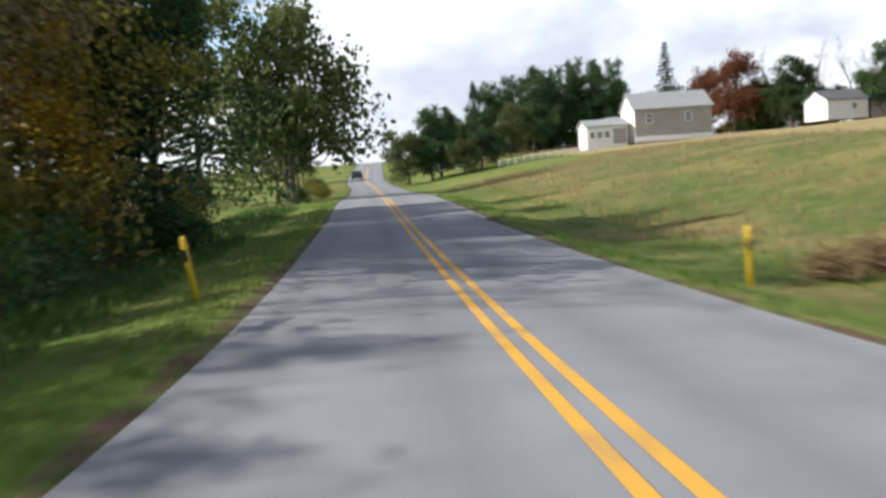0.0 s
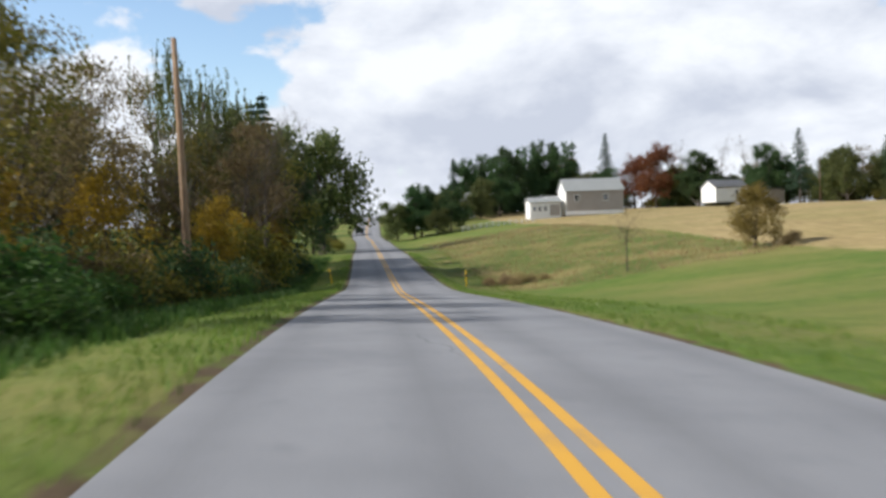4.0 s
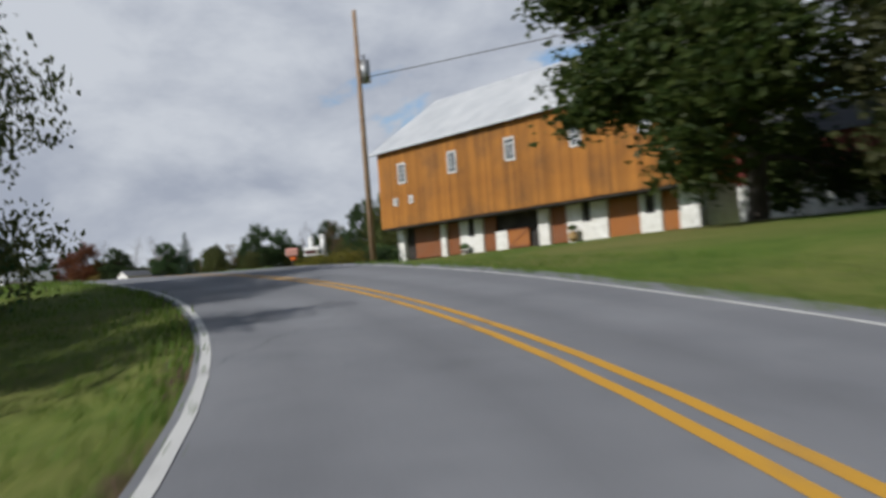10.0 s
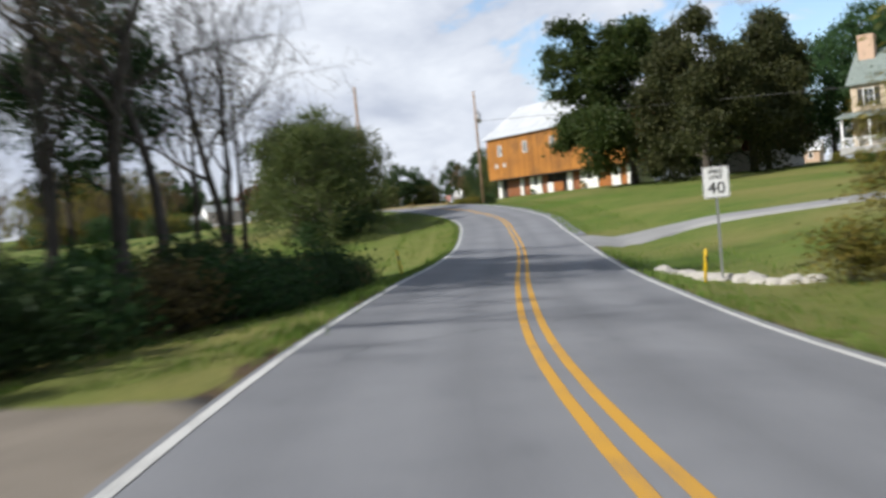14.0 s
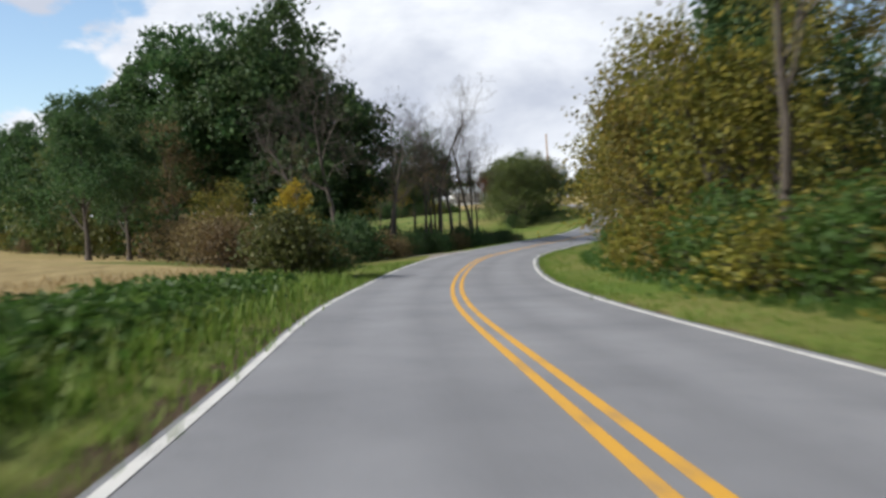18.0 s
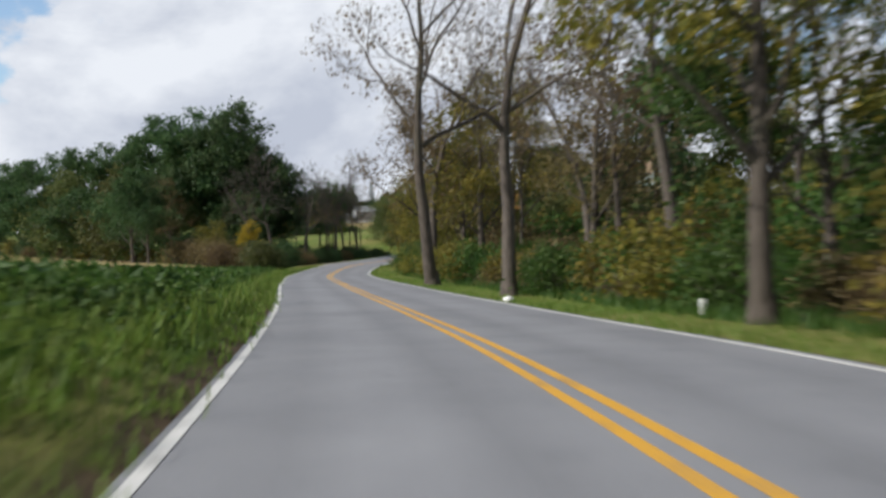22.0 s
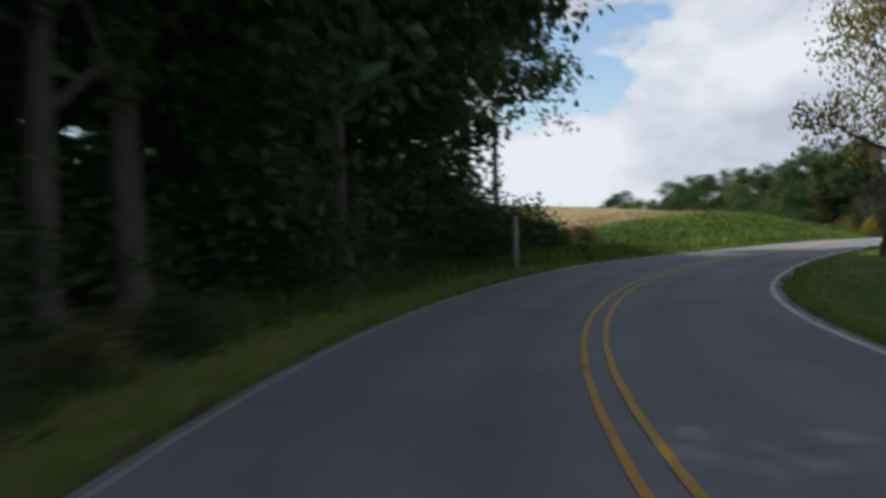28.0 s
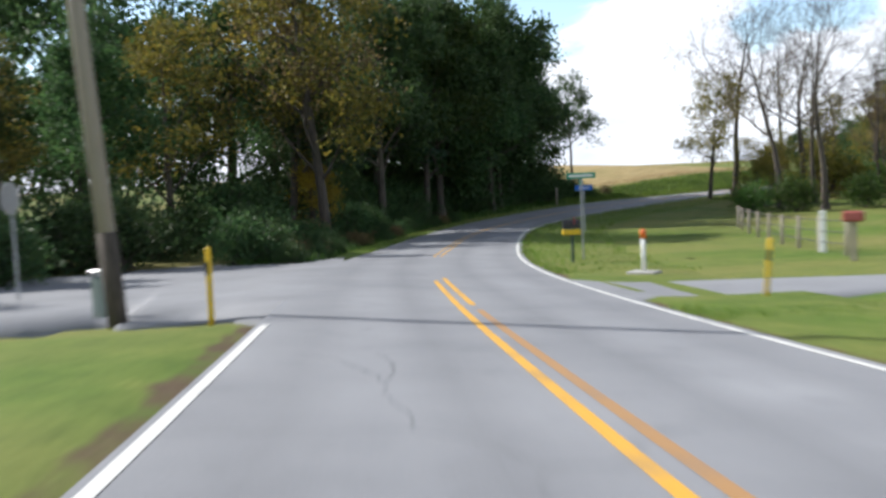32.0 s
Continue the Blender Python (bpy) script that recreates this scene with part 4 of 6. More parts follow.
# round the barn and the farmhouse
stand(bare_slim, -8.8, -109, .62, None, "thin bare tree top rising from the bushes")
stand(maple, 28.7, -93.8, 1.32, 0, tall=1.12)
stand(lawn_tree, 27.2, -107.5, 1.05, 60)
stand(lawn_tree, 35.2, -104.5, 1.1, 200, "old forked tree with dark drooping foliage on the lawn")
stand(dark_tree, 44, -111, 1.1, 200)
stand(oak, 41, -100, 0.95, 80)
stand(dark_tree, 50, -109, 1.1)
stand(oak, 52, -98, 1.0)
stand(bend_tree, -1.9, -96.0, .78, None, "green tree with an open crown beside the bend", tall=1.02)
for x, y, k in ((-9.0, -108.5, 0.92), (-6.4, -101.5, 0.95), (-4.4, -99, 0.85), (-8.5, -98, .85)):
    stand(bend_tree, x, y, k, tall=k * 1.14)
for x, y, k in ((-2, -96, 1), (-4.5, -99, 1.1), (-7, -105, 1.2), (-9.5, -108, 1.2), (-11, -111, .9), (-5, -103, 1.1)):
    stand(dark_shrub, x, y, k)

# wood west of the second bend
for x, y, proto, k in ((-22.4, -139.8, bare, .85), (-23.6, -140.6, bare_slim, .95), (-28.5, -140, high_tree, .9), (-34, -140, bare_slim, .9), (-31, -133, bare_slim, .7), (-27, -146, high_tree, .75)):
    stand(proto, x, y, k)
for s, d, proto, k in ((-162, -10.6, bare, .95), (-160, -10.0, bare, .8), (-165, -11, bare_slim, 1.0), (-168, -12.5, bare_slim, .95), (-172, -11.5, bare, .75), (-177, -14, bare, .9), (-181, -15, bare, .7), (-169, -9.2, bare_slim, .8),
                       (-157, -9, bare_slim, .9), (-154, -9.6, bare_slim, .8), (-175, -17, bare_slim, 1.0), (-187, -13, gold_tree, .6), (-192, -16, thicket, .6),
                       (-172, -19, dark_shrub, 1.7), (-178, -18, dark_shrub, 1.6), (-186, -22, dark_shrub, 1.7), (-190, -26, dark_tree, .8), (-184, -27, dark_tree, .8)):
    by_road(proto, s, d, k)
fill(-165, -150, -7.4, -5.6, 16, (dark_shrub, brown_shrub, dark_shrub), 0.55, 0.85)
fill(-182, -148, -11, -6.5, 28, (dark_shrub, brown_shrub, dark_shrub), 0.7, 1.1)
fill(-201, -180, -12, -8.5, 11, (brown_shrub, dark_shrub, brown_shrub), 1.0, 1.5)
fill(-200, -178, -22, -12, 9, (brown_shrub, dark_shrub, brown_shrub), 1.5, 2.1)
fill(-190, -140, -19, -12, 12, (brown_shrub, dark_shrub, shrub), 0.9, 1.4)
for x, y, proto, k, tall in ((-41.8, -154.5, oak, 1.5, 1.52), (-38.5, -150, oak, 1.2, 1.25), (-46.5, -151.5, oak, 1.55, 1.5), (-51, -146, oak, 1.45, 1.35), (-56, -138, grove_tree, 1.55, 1.45), (-50, -160, brown_tree, .85, .85),
                             (-60, -126, oak, 1.5, 1.3), (-66, -114, grove_tree, 1.7, 1.5), (-72, -102, oak, 1.5, 1.3), (-80, -84, oak, 1.4, 1.25), (-88, -70, oak, 1.3, 1.2), (-97, -56, grove_tree, 1.3, 1.2),
                             (-108, -44, oak, 1.2, 1.1), (-120, -36, grove_tree, 1.1, 1.1)):
    stand(proto, x, y, k, tall=tall)
for n in range(16):
    stand(pick.choice((dark_shrub, gold_shrub, brown_shrub, shrub)), -43 - 2.9 * n + pick.uniform(-1, 1), -156 + 4.9 * n + pick.uniform(-1, 1), pick.uniform(1.1, 1.8), None, "rough bush in the field hedge")
by_road(dome_bush, -211.8, -6.6, 1.25, 0, "tall rounded yellow-green bush at the edge of the field")
by_road(dark_shrub, -209.5, -5.3, 0.62, 30, "small dark evergreen bush beside the road")
fill(-206, -196, -9, -6, 5, (brown_shrub,), 0.6, 0.9)
for x, y in ((-46, -166), (-48, -162), (-44, -172), (-50, -156), (-43, -178)):
    stand(gold_shrub, x, y, pick.uniform(0.9, 1.4))

# wood east of the road, from the vine-covered thicket on
by_road(bare, -166.5, 9.2, .85, 0, "bare tree with a pale trunk behind the vine thicket")
by_road(gold_shrub, -165.5, 7.0, .7, 0, "shrub with bright golden leaves beside the drive")
for s, d, k in ((-164.6, 8.6, .55), (-168, 8.2, .75), (-171.5, 8.6, .95), (-177, 9.2, 1.0), (-183, 9.6, 1.1), (-189, 9.8, 1.15), (-196, 9.6, 1.1), (-204, 9.2, 1.1), (-212, 9.0, 1.05), (-221, 9.0, 1.05)):
    by_road(thicket, s, d, k)
for s, d, proto, k, lab in ((-240.6, 6.1, bare, 1.05, "great tree with a pale trunk and long crooked limbs"), (-254.3, 4.2, bare_dark, 1.2, "great bare tree with a dark furrowed trunk beside the road"), (-267.5, 5.0, bare, 1.0, "bare tree with a pale straight trunk beside the road"),
                            (-273, 9.0, bare, .9, ""), (-285, 5.9, ash, .95, "tall tree hung with reddish vine beside the road"), (-297, 6.6, bare, .95, "bare tree with a pale trunk beside the road"),
                            (-229, 6.8, bare_slim, 1.0, ""), (-237, 6.4, brown_tree, 1.0, ""), (-242, 9, ash, 1.0, ""), (-216, 11, dark_tree, .9, ""), (-232, 13, ash, 1.05, ""), (-252, 13, bare, .9, ""),
                            (-262, 11, bare_slim, 1.1, ""), (-266, 17, bare_slim, 1.1, ""), (-281, 9.5, green_tree, .9, ""), (-292, 11, bare_slim, 1.1, ""), (-303, 9.0, bare, .95, ""),
                            (-306, 8.6, pine, 1.2, "tall dark pine among the roadside trees"), (-309, 7.4, ash, .85, ""), (-314, 9.5, bare_slim, 1.2, ""), (-318, 6.4, bare, .85, ""), (-325, 8.5, ash, .7, ""), (-331, 7.6, bare_slim, 1.3, ""), (-339, 5.0, ash, .85, "tree with thin brown-green leaves at the bend"), (-335.5, 5.4, bare_dark, 1.15, "tall bare tree with a dark trunk at the bend"),
                            (-322, 13, bare_slim, 1.15, ""), (-300, 17, bare_slim, 1.1, ""), (-243, 20, dark_tree, 1.0, ""), (-285, 19, ash, 1.0, ""), (-335, 12, bare, 1.05, ""), (-342, 16, bare_slim, 1.3, ""), (-328, 18, bare, .9, ""),
                            (-200, 14, ash, 1.0, ""), (-188, 13, brown_tree, 1.0, ""), (-178, 14, ash, .9, "")):
    by_road(proto, s, d, k, None, lab)
for x, y, proto, k in ((-41.2, -341.7, bare, .95), (-37.7, -342.7, bare, 1.0), (-43, -339, thicket, .75), (-39.5, -345, shrub, 1.3), (-42, -346, shrub, 1.1), (-35, -341, shrub, 1.3)):
    stand(proto, x, y, k)
fill(-250, -206, 6.3, 7.8, 26, (gold_shrub, shrub, gold_shrub, shrub), 0.75, 1.2)
fill(-246, -176, 8.0, 10.5, 26, (gold_shrub, shrub, gold_shrub, brown_shrub), 0.8, 1.3)
fill(-302, -250, 6.4, 7.8, 26, (gold_shrub, shrub, brown_shrub, shrub), 0.7, 1.1)
fill(-340, -246, 7.2, 11, 40, (gold_shrub, shrub, brown_shrub), 0.7, 1.2)
fill(-335, -200, 12, 20, 34, (gold_shrub, shrub, brown_shrub), 1.5, 2.3)
fill(-340, -180, 20, 30, 30, (thicket, grove_tree), .6, .9)
fill(-330, -205, 9, 16, 16, (bare_slim, bare_slim, brown_tree, ash), .75, 1.05)
by_road(gold_shrub, -318, 6.2, 0.7, 0, "shrub with bright golden leaves on the verge")

# dark wood inside the last bend
for s, d, proto, k in ((-339.5, -10.5, high_tree, .85), (-345.5, -10.5, dark_tree, 1.15), (-351, -12, oak, .95), (-354, -7.6, dark_tree, 1.25), (-351, -8.5, dark_tree, 1.4), (-355, -13, oak, 1.3), (-347, -14, oak, .95), (-357, -6.6, dark_tree, 1.25), (-366, -7.6, green_tree, 1.35), (-360, -10, oak, 1.17), (-364, -7.4, dark_tree, 1.37), (-369, -10, pine, 1.43),
                       (-374, -7.6, dark_tree, 1.30), (-380, -10, dark_tree, .9), (-384, -7.8, ash, 1.30), (-381, -11, brown_tree, 1.25), (-388, -15, ash, .95), (-394, -16, dark_tree, .85), (-400, -18, ash, .75), (-406, -20, dark_tree, .75), (-412, -23, ash, .8), (-418, -28, dark_tree, .9), (-425, -36, dark_tree, 1.0),
                       (-352, -18, dark_tree, 1.43), (-362, -17, oak, 1.30), (-371, -17, dark_tree, 1.0), (-390, -23, dark_tree, .75),
                       (-411, -29, dark_tree, 1.1), (-404, -28, dark_tree, 1.1), (-397, -27, dark_tree, 1.15), (-410, -36, pine, 1.3), (-418, -38, dark_tree, 1.25)):
    by_road(proto, s, d, k)
by_road(gold_tree, -381, -9.6, .6, 0, "young golden-leaved tree at the edge of the dark wood")
fill(-402, -338, -9.5, -6.4, 36, (dark_shrub, dark_shrub, dark_shrub, brown_shrub), 0.6, 1.1)
fill(-403, -366, -6.1, -4.8, 32, (brown_shrub, dark_shrub, brown_shrub), 0.32, 0.55)
fill(-376, -340, -11, -8, 15, (dark_shrub,), 1.2, 1.9)
fill(-390, -350, -16, -10, 16, (dark_shrub,), 1.4, 2.1)
fill(-410, -388, -18, -12, 12, (dark_shrub,), 1.0, 1.5)
fill(-430, -405, -34, -22, 9, (dark_shrub,), 1.5, 2.2)
fill(-420, -350, -36, -22, 12, (dark_shrub, dark_shrub, oak), 1.2, 1.6)


# ---- materials of the buildings and roadside things ----
def mat_board():
    m = Nodes("stained_board")
    oi = m.put("ShaderNodeObjectInfo").outputs["Random"]
    grain = m.noise(1.2, 6, 0.65, stretch=(14, 14, 0.5))
    blot = m.noise(0.35, 4, 0.6, vec=m.place())
    c = m.ramp(grain, (0.25, (0.2, 0.075, 0.012)), (0.55, (0.36, 0.145, 0.022)), (0.8, (0.46, 0.2, 0.035)))
    c = m.mix(m.ramp(blot, (0.48, 0.0), (0.7, 0.7)), c, (0.15, 0.07, 0.022))
    streak = m.noise(0.9, 5, 0.7, stretch=(3.0, 3.0, 0.35))
    c = m.mix(m.ramp(streak, (0.56, 0.0), (0.72, 0.75)), c, (0.13, 0.08, 0.045))
    hue = m.put("ShaderNodeHueSaturation", Color=c)
    v = m.math("MULTIPLY_ADD", oi, 0.45)
    v.node.inputs[2].default_value = 0.78
    m.to(v, hue.inputs["Value"])
    return m.done(hue.outputs[0], 0.7, grain, 0.4, 0.01)


def mat_metal_roof():
    m = Nodes("pale_metal_roof")
    n, st = m.noise(0.5, 5), m.noise(1.5, 5, stretch=(1, 6, 6))
    c = m.ramp(n, (0.3, (0.5, 0.52, 0.54)), (0.7, (0.66, 0.67, 0.68)))
    c = m.mix(m.ramp(st, (0.55, 0.0), (0.8, 0.3)), c, (0.36, 0.33, 0.3))
    return m.done(c, 0.5, metal=0.0, spec=0.4)


def mat_stonewall():
    m = Nodes("whitewashed_stone")
    v = m.put("ShaderNodeTexVoronoi", Vector=m.where(), Scale=2.6)
    v.feature = "F1"
    n = m.noise(2.0, 6, 0.65)
    c = m.ramp(n, (0.3, (0.6, 0.58, 0.53)), (0.65, (0.8, 0.79, 0.75)))
    c = m.mix(m.ramp(m.noise(7, 4), (0.6, 0.0), (0.8, 0.5)), c, (0.35, 0.32, 0.27))
    return m.done(c, 0.85, v.outputs["Distance"], 0.7, 0.05)


def mat_shingle(name, a, b):
    m = Nodes(name)
    w = m.put("ShaderNodeTexBrick", Vector=m.where(), Scale=3.0, Color1=(*a, 1), Color2=(*b, 1), Mortar=(*[v * 0.6 for v in a], 1))
    n = m.noise(1.2, 5)
    c = m.mix(m.ramp(n, (0.4, 0.0), (0.75, 0.4)), w.outputs["Color"], tuple(v * 0.7 for v in a))
    return m.done(c, 0.85, n, 0.3, 0.01)


def mat_glass():
    m = Nodes("window_glass")
    m.bsdf.inputs["Transmission Weight"].default_value = 0.0
    return m.done((0.035, 0.04, 0.045), 0.06, spec=0.9)


BOARD, ROOF, STONEWALL, GLASS = mat_board(), mat_metal_roof(), mat_stonewall(), mat_glass()
WHITE_PAINT = mat_paint("white_paint", (0.78, 0.78, 0.76), 0.55, 0.08, 2.0, amount=0.15)
DOOR_WOOD = mat_paint("door_wood", (0.24, 0.085, 0.03), 0.65, 0.4, 1.5)
DOOR_ORANGE = mat_paint("orange_door_wood", (0.36, 0.13, 0.03), 0.65, 0.4, 1.5)
BARN_RED = mat_paint("barn_red", (0.2, 0.03, 0.022), 0.7, 0.3, 1.0)
# near-black that stands in for shade under and inside the barn
BARN_SHADE = mat_paint("barn_shade", (0.03, 0.027, 0.025), 0.9, 0.2, 1.0)
GREY_SIDING = mat_paint("grey_siding", (0.36, 0.33, 0.3), 0.7, 0.15, 1.0)
GREY_ROOF = mat_shingle("grey_shingle", (0.27, 0.29, 0.29), (0.34, 0.35, 0.35))
DARK_ROOF = mat_shingle("dark_shingle", (0.1, 0.11, 0.12), (0.15, 0.15, 0.16))
GREEN_ROOF = mat_shingle("green_grey_shingle", (0.2, 0.24, 0.22), (0.26, 0.3, 0.27))
CREAM_STONE = mat_paint("cream_stucco", (0.62, 0.5, 0.36), 0.85, 0.25, 1.5)
CHIMNEY_STONE = mat_paint("pink_stone", (0.55, 0.38, 0.27), 0.85, 0.3, 2.0)
POLE_WOOD = mat_bark("pole_wood", (0.2, 0.12, 0.07), (0.36, 0.25, 0.16))
GREY_METAL = mat_paint("galvanised_steel", (0.38, 0.39, 0.4), 0.45, 0.15, 6.0, 0.6)
POST_YELLOW = mat_paint("marker_yellow", (0.72, 0.46, 0.01), 0.45, 0.1, 6.0)
BLACK_METAL = mat_paint("black_metal", (0.02, 0.02, 0.022), 0.4, 0.1, 6.0)
SIGN_GREEN = mat_paint("sign_green", (0.0, 0.24, 0.15), 0.4, 0.05, 4.0)
SIGN_BLUE = mat_paint("sign_blue", (0.01, 0.12, 0.48), 0.4, 0.05, 4.0)
SIGN_RED = mat_paint("sign_red", (0.45, 0.015, 0.02), 0.4, 0.05, 4.0)
ORANGE = mat_paint("marker_orange", (0.75, 0.16, 0.02), 0.45, 0.1, 4.0)
CONCRETE = mat_paint("concrete", (0.4, 0.39, 0.37), 0.9, 0.3, 3.0)
STONE = mat_paint("pale_rock", (0.5, 0.47, 0.42), 0.9, 0.4, 2.5)
WEATHERED = mat_paint("weathered_wood", (0.3, 0.26, 0.21), 0.85, 0.4, 3.0)
RUBBER = mat_paint("rubber", (0.02, 0.02, 0.02), 0.8, 0.1, 6.0)
CAR_PAINT = mat_paint("dark_car_paint", (0.03, 0.035, 0.045), 0.25, 0.03, 1.0, amount=0.1)
WIRE = mat_paint("wire", (0.05, 0.05, 0.05), 0.6, 0.05, 4.0)
GRAVEL = mat_asphalt("gravel_drive", (0.2, 0.2, 0.2), (0.36, 0.355, 0.34))
DIRT = mat_asphalt("trodden_dirt", (0.13, 0.105, 0.075), (0.26, 0.22, 0.17))
PINKISH = mat_paint("pale_red_wall", (0.5, 0.25, 0.2), 0.8, 0.2, 1.0)
PUMPKIN = mat_paint("straw_wreath", (0.42, 0.28, 0.12), 0.9, 0.4, 6.0)


# ---- the bank barn ----
def window_unit(parent, w, h, at, mat=None, rows=3, cols=2):
    """A sash window with frame, panes and glazing bars, flat side along x, facing -y, its middle at `at`."""
    x, y, z = at
    f = 0.09
    bm = bmesh.new()
    for lo, hi in (((x - w / 2, y - .05, z - h / 2), (x - w / 2 + f, y + .04, z + h / 2)), ((x + w / 2 - f, y - .05, z - h / 2), (x + w / 2, y + .04, z + h / 2)),
                   ((x - w / 2 + f, y - .05, z + h / 2 - f), (x + w / 2 - f, y + .04, z + h / 2)), ((x - w / 2 + f, y - .05, z - h / 2), (x + w / 2 - f, y + .04, z - h / 2 + f))):
        add_box(bm, lo, hi)
    win = part("window", bm, mat or WHITE_PAINT, parent, "white wooden sash window")
    iw, ih = (w - 2 * f) / cols, (h - 2 * f) / rows
    for c in range(cols):
        for r in range(rows):
            a, b = x - w / 2 + f + c * iw, z - h / 2 + f + r * ih
            part("pane", box((a + .014, y - .005, b + .014), (a + iw - .014, y + .01, b + ih - .014)), GLASS, win, "dark glass pane" if not (c or r) else "")
    bars = bmesh.new()
    for c in range(1, cols):
        a = x - w / 2 + f + c * iw
        add_box(bars, (a - .02, y - .03, z - h / 2 + f), (a + .02, y + .02, z + h / 2 - f))
    for r in range(1, rows):
        b = z - h / 2 + f + r * ih
        add_box(bars, (x - w / 2 + f, y - .032, b - .02), (x + w / 2 - f, y + .018, b + .02))
    part("glazing_bar", bars, mat or WHITE_PAINT, win)
    return win


def rock(seed, size):
    r = random.Random(seed)
    bm = bmesh.new()
    bmesh.ops.create_icosphere(bm, subdivisions=2, radius=size)
    for v in bm.verts:
        n = noise.noise(v.co * (1.6 / size) + Vector((seed, 0, 0)))
        v.co *= 1 + .35 * n
        v.co.z *= .62
    return bm


def make_barn():
    """Length along x (28.2 m), depth along y; the long overhanging wall faces -y. Origin at the foot of the near corner."""
    L, D, over = 28.2, 13.0, 1.5
    foot, low, eave, ridge = 0.0, 2.45, 8.15, 12.7
    ux, uy = 0.137, -0.991
    barn = thing("barn", "large orange-stained wooden bank barn on whitewashed stone piers", "barn")
    barn.matrix_basis = Matrix.Translation((31.09, -55.2, 1.02)) @ Matrix.Rotation(math.atan2(uy, ux), 4, "Z")
    # boards of the overhanging wall
    n = 94
    w = L / n
    bw = box((0.004, -0.02, 0), (w - 0.008, 0.02, eave - low), 0.006)
    me = bpy.data.meshes.new("board")
    bw.to_mesh(me)
    bw.free()
    me.materials.append(BOARD)
    wall = part("upper_wall", box((0, 0.022, low + 0.05), (L, 0.2, eave)), BOARD, barn, "vertical orange-brown boards")
    r = random.Random(4)
    for k in range(n):
        b = new("board", me)
        b.parent = wall
        b.location = (k * w, -r.uniform(0, 0.008), low + r.uniform(-0.03, 0.02))
    # gable ends
    for x0, x1, gy in ((0.0, 0.18, -1), (L - 0.18, L, 1)):
        bm = bmesh.new()
        prof = [(0.2, low), (D, low), (D, eave), (D / 2, ridge - 0.12), (0.2, eave)]
        q = [[bm.verts.new((x, y, z)) for y, z in prof] for x in (x0, x1)]
        bm.faces.new(q[0]), bm.faces.new(q[1][::-1])
        for k in range(5):
            bm.faces.new((q[0][k], q[1][k], q[1][(k + 1) % 5], q[0][(k + 1) % 5]))
        part("gable_wall", bm, BOARD, barn)
        for k in range(32):
            y0 = 0.2 + k * (D - 0.2) / 32
            top = eave + (ridge - 0.2 - eave) * (1 - abs(y0 + 0.2 - D / 2) / (D / 2))
            xa = x0 - 0.03 if gy < 0 else x1 + 0.005
            part("board", box((xa, y0 + 0.01, low), (xa + 0.025, y0 + (D - 0.2) / 32 - 0.01, top)), BOARD, barn)
    part("rear_wall", box((0.2, D - 0.2, 0), (L - 0.2, D, eave)), BOARD, barn)
    # roof: two slopes with standing seams
    for side in (-1, 1):
        bm = bmesh.new()
        e, t = 0.45, 0.09
        ye = -e if side < 0 else D + e
        ze = eave + 0.08 - e * (ridge - eave) / (D / 2) * 0.5
        p = [(-0.5, ye, ze), (L + 0.5, ye, ze), (L + 0.5, D / 2, ridge), (-0.5, D / 2, ridge)]
        lo, hi = [bm.verts.new(v) for v in p], [bm.verts.new((v[0], v[1], v[2] + t)) for v in p]
        bm.faces.new(lo), bm.faces.new(hi)
        for k in range(4):
            bm.faces.new((lo[k], lo[(k + 1) % 4], hi[(k + 1) % 4], hi[k]))
        slope = part("roof", bm, ROOF, barn, "pale grey metal roof slope")
        seams = bmesh.new()
        k = 0.0
        while k < L + 1:
            x = -0.5 + k
            vs = [seams.verts.new(v) for v in ((x, ye, ze + t), (x + .04, ye, ze + t), (x + .04, D / 2, ridge + t), (x, D / 2, ridge + t),
                                               (x, ye, ze + t + .04), (x + .04, ye, ze + t + .04), (x + .04, D / 2, ridge + t + .04), (x, D / 2, ridge + t + .04))]
            for f in ((4, 5, 6, 7), (0, 1, 5, 4), (0, 4, 7, 3), (1, 2, 6, 5), (0, 3, 2, 1), (2, 3, 7, 6)):
                seams.faces.new([vs[i] for i in f])
            k += 0.75
        part("seam", seams, ROOF, slope)
    # the eave's shadow is painted into this board's near-black colour
    part("eave_board", box((-0.45, -0.42, eave - 0.12), (L + 0.45, -0.36, eave + 0.03)), BARN_SHADE, barn, "eave board coloured dark as its shadow")
    for x in (3.1, 9.0, 14.95, 20.8, 26.0):
        window_unit(barn, 0.95, 1.5, (x, -0.05, 6.32), None, 4, 2)
    for x in (2.1, 4.0):
        window_unit(barn, 0.5, 0.55, (x, -0.05, 4.3), None, 2, 2)
    # under the overhang: piers, doors, dark openings
    y0 = over
    # shade below the overhang is put into the colour of underside and back wall
    part("forebay_floor", box((0.1, 0.05, low - 0.14), (L - 0.1, over + 0.3, low)), BARN_SHADE, barn, "underside of the overhang, coloured as shade")
    part("stable_wall", box((0.3, over + 0.32, 0), (L - 0.3, over + 0.5, low - 0.14)), BARN_SHADE, barn, "stable wall behind the doors, coloured as shade")
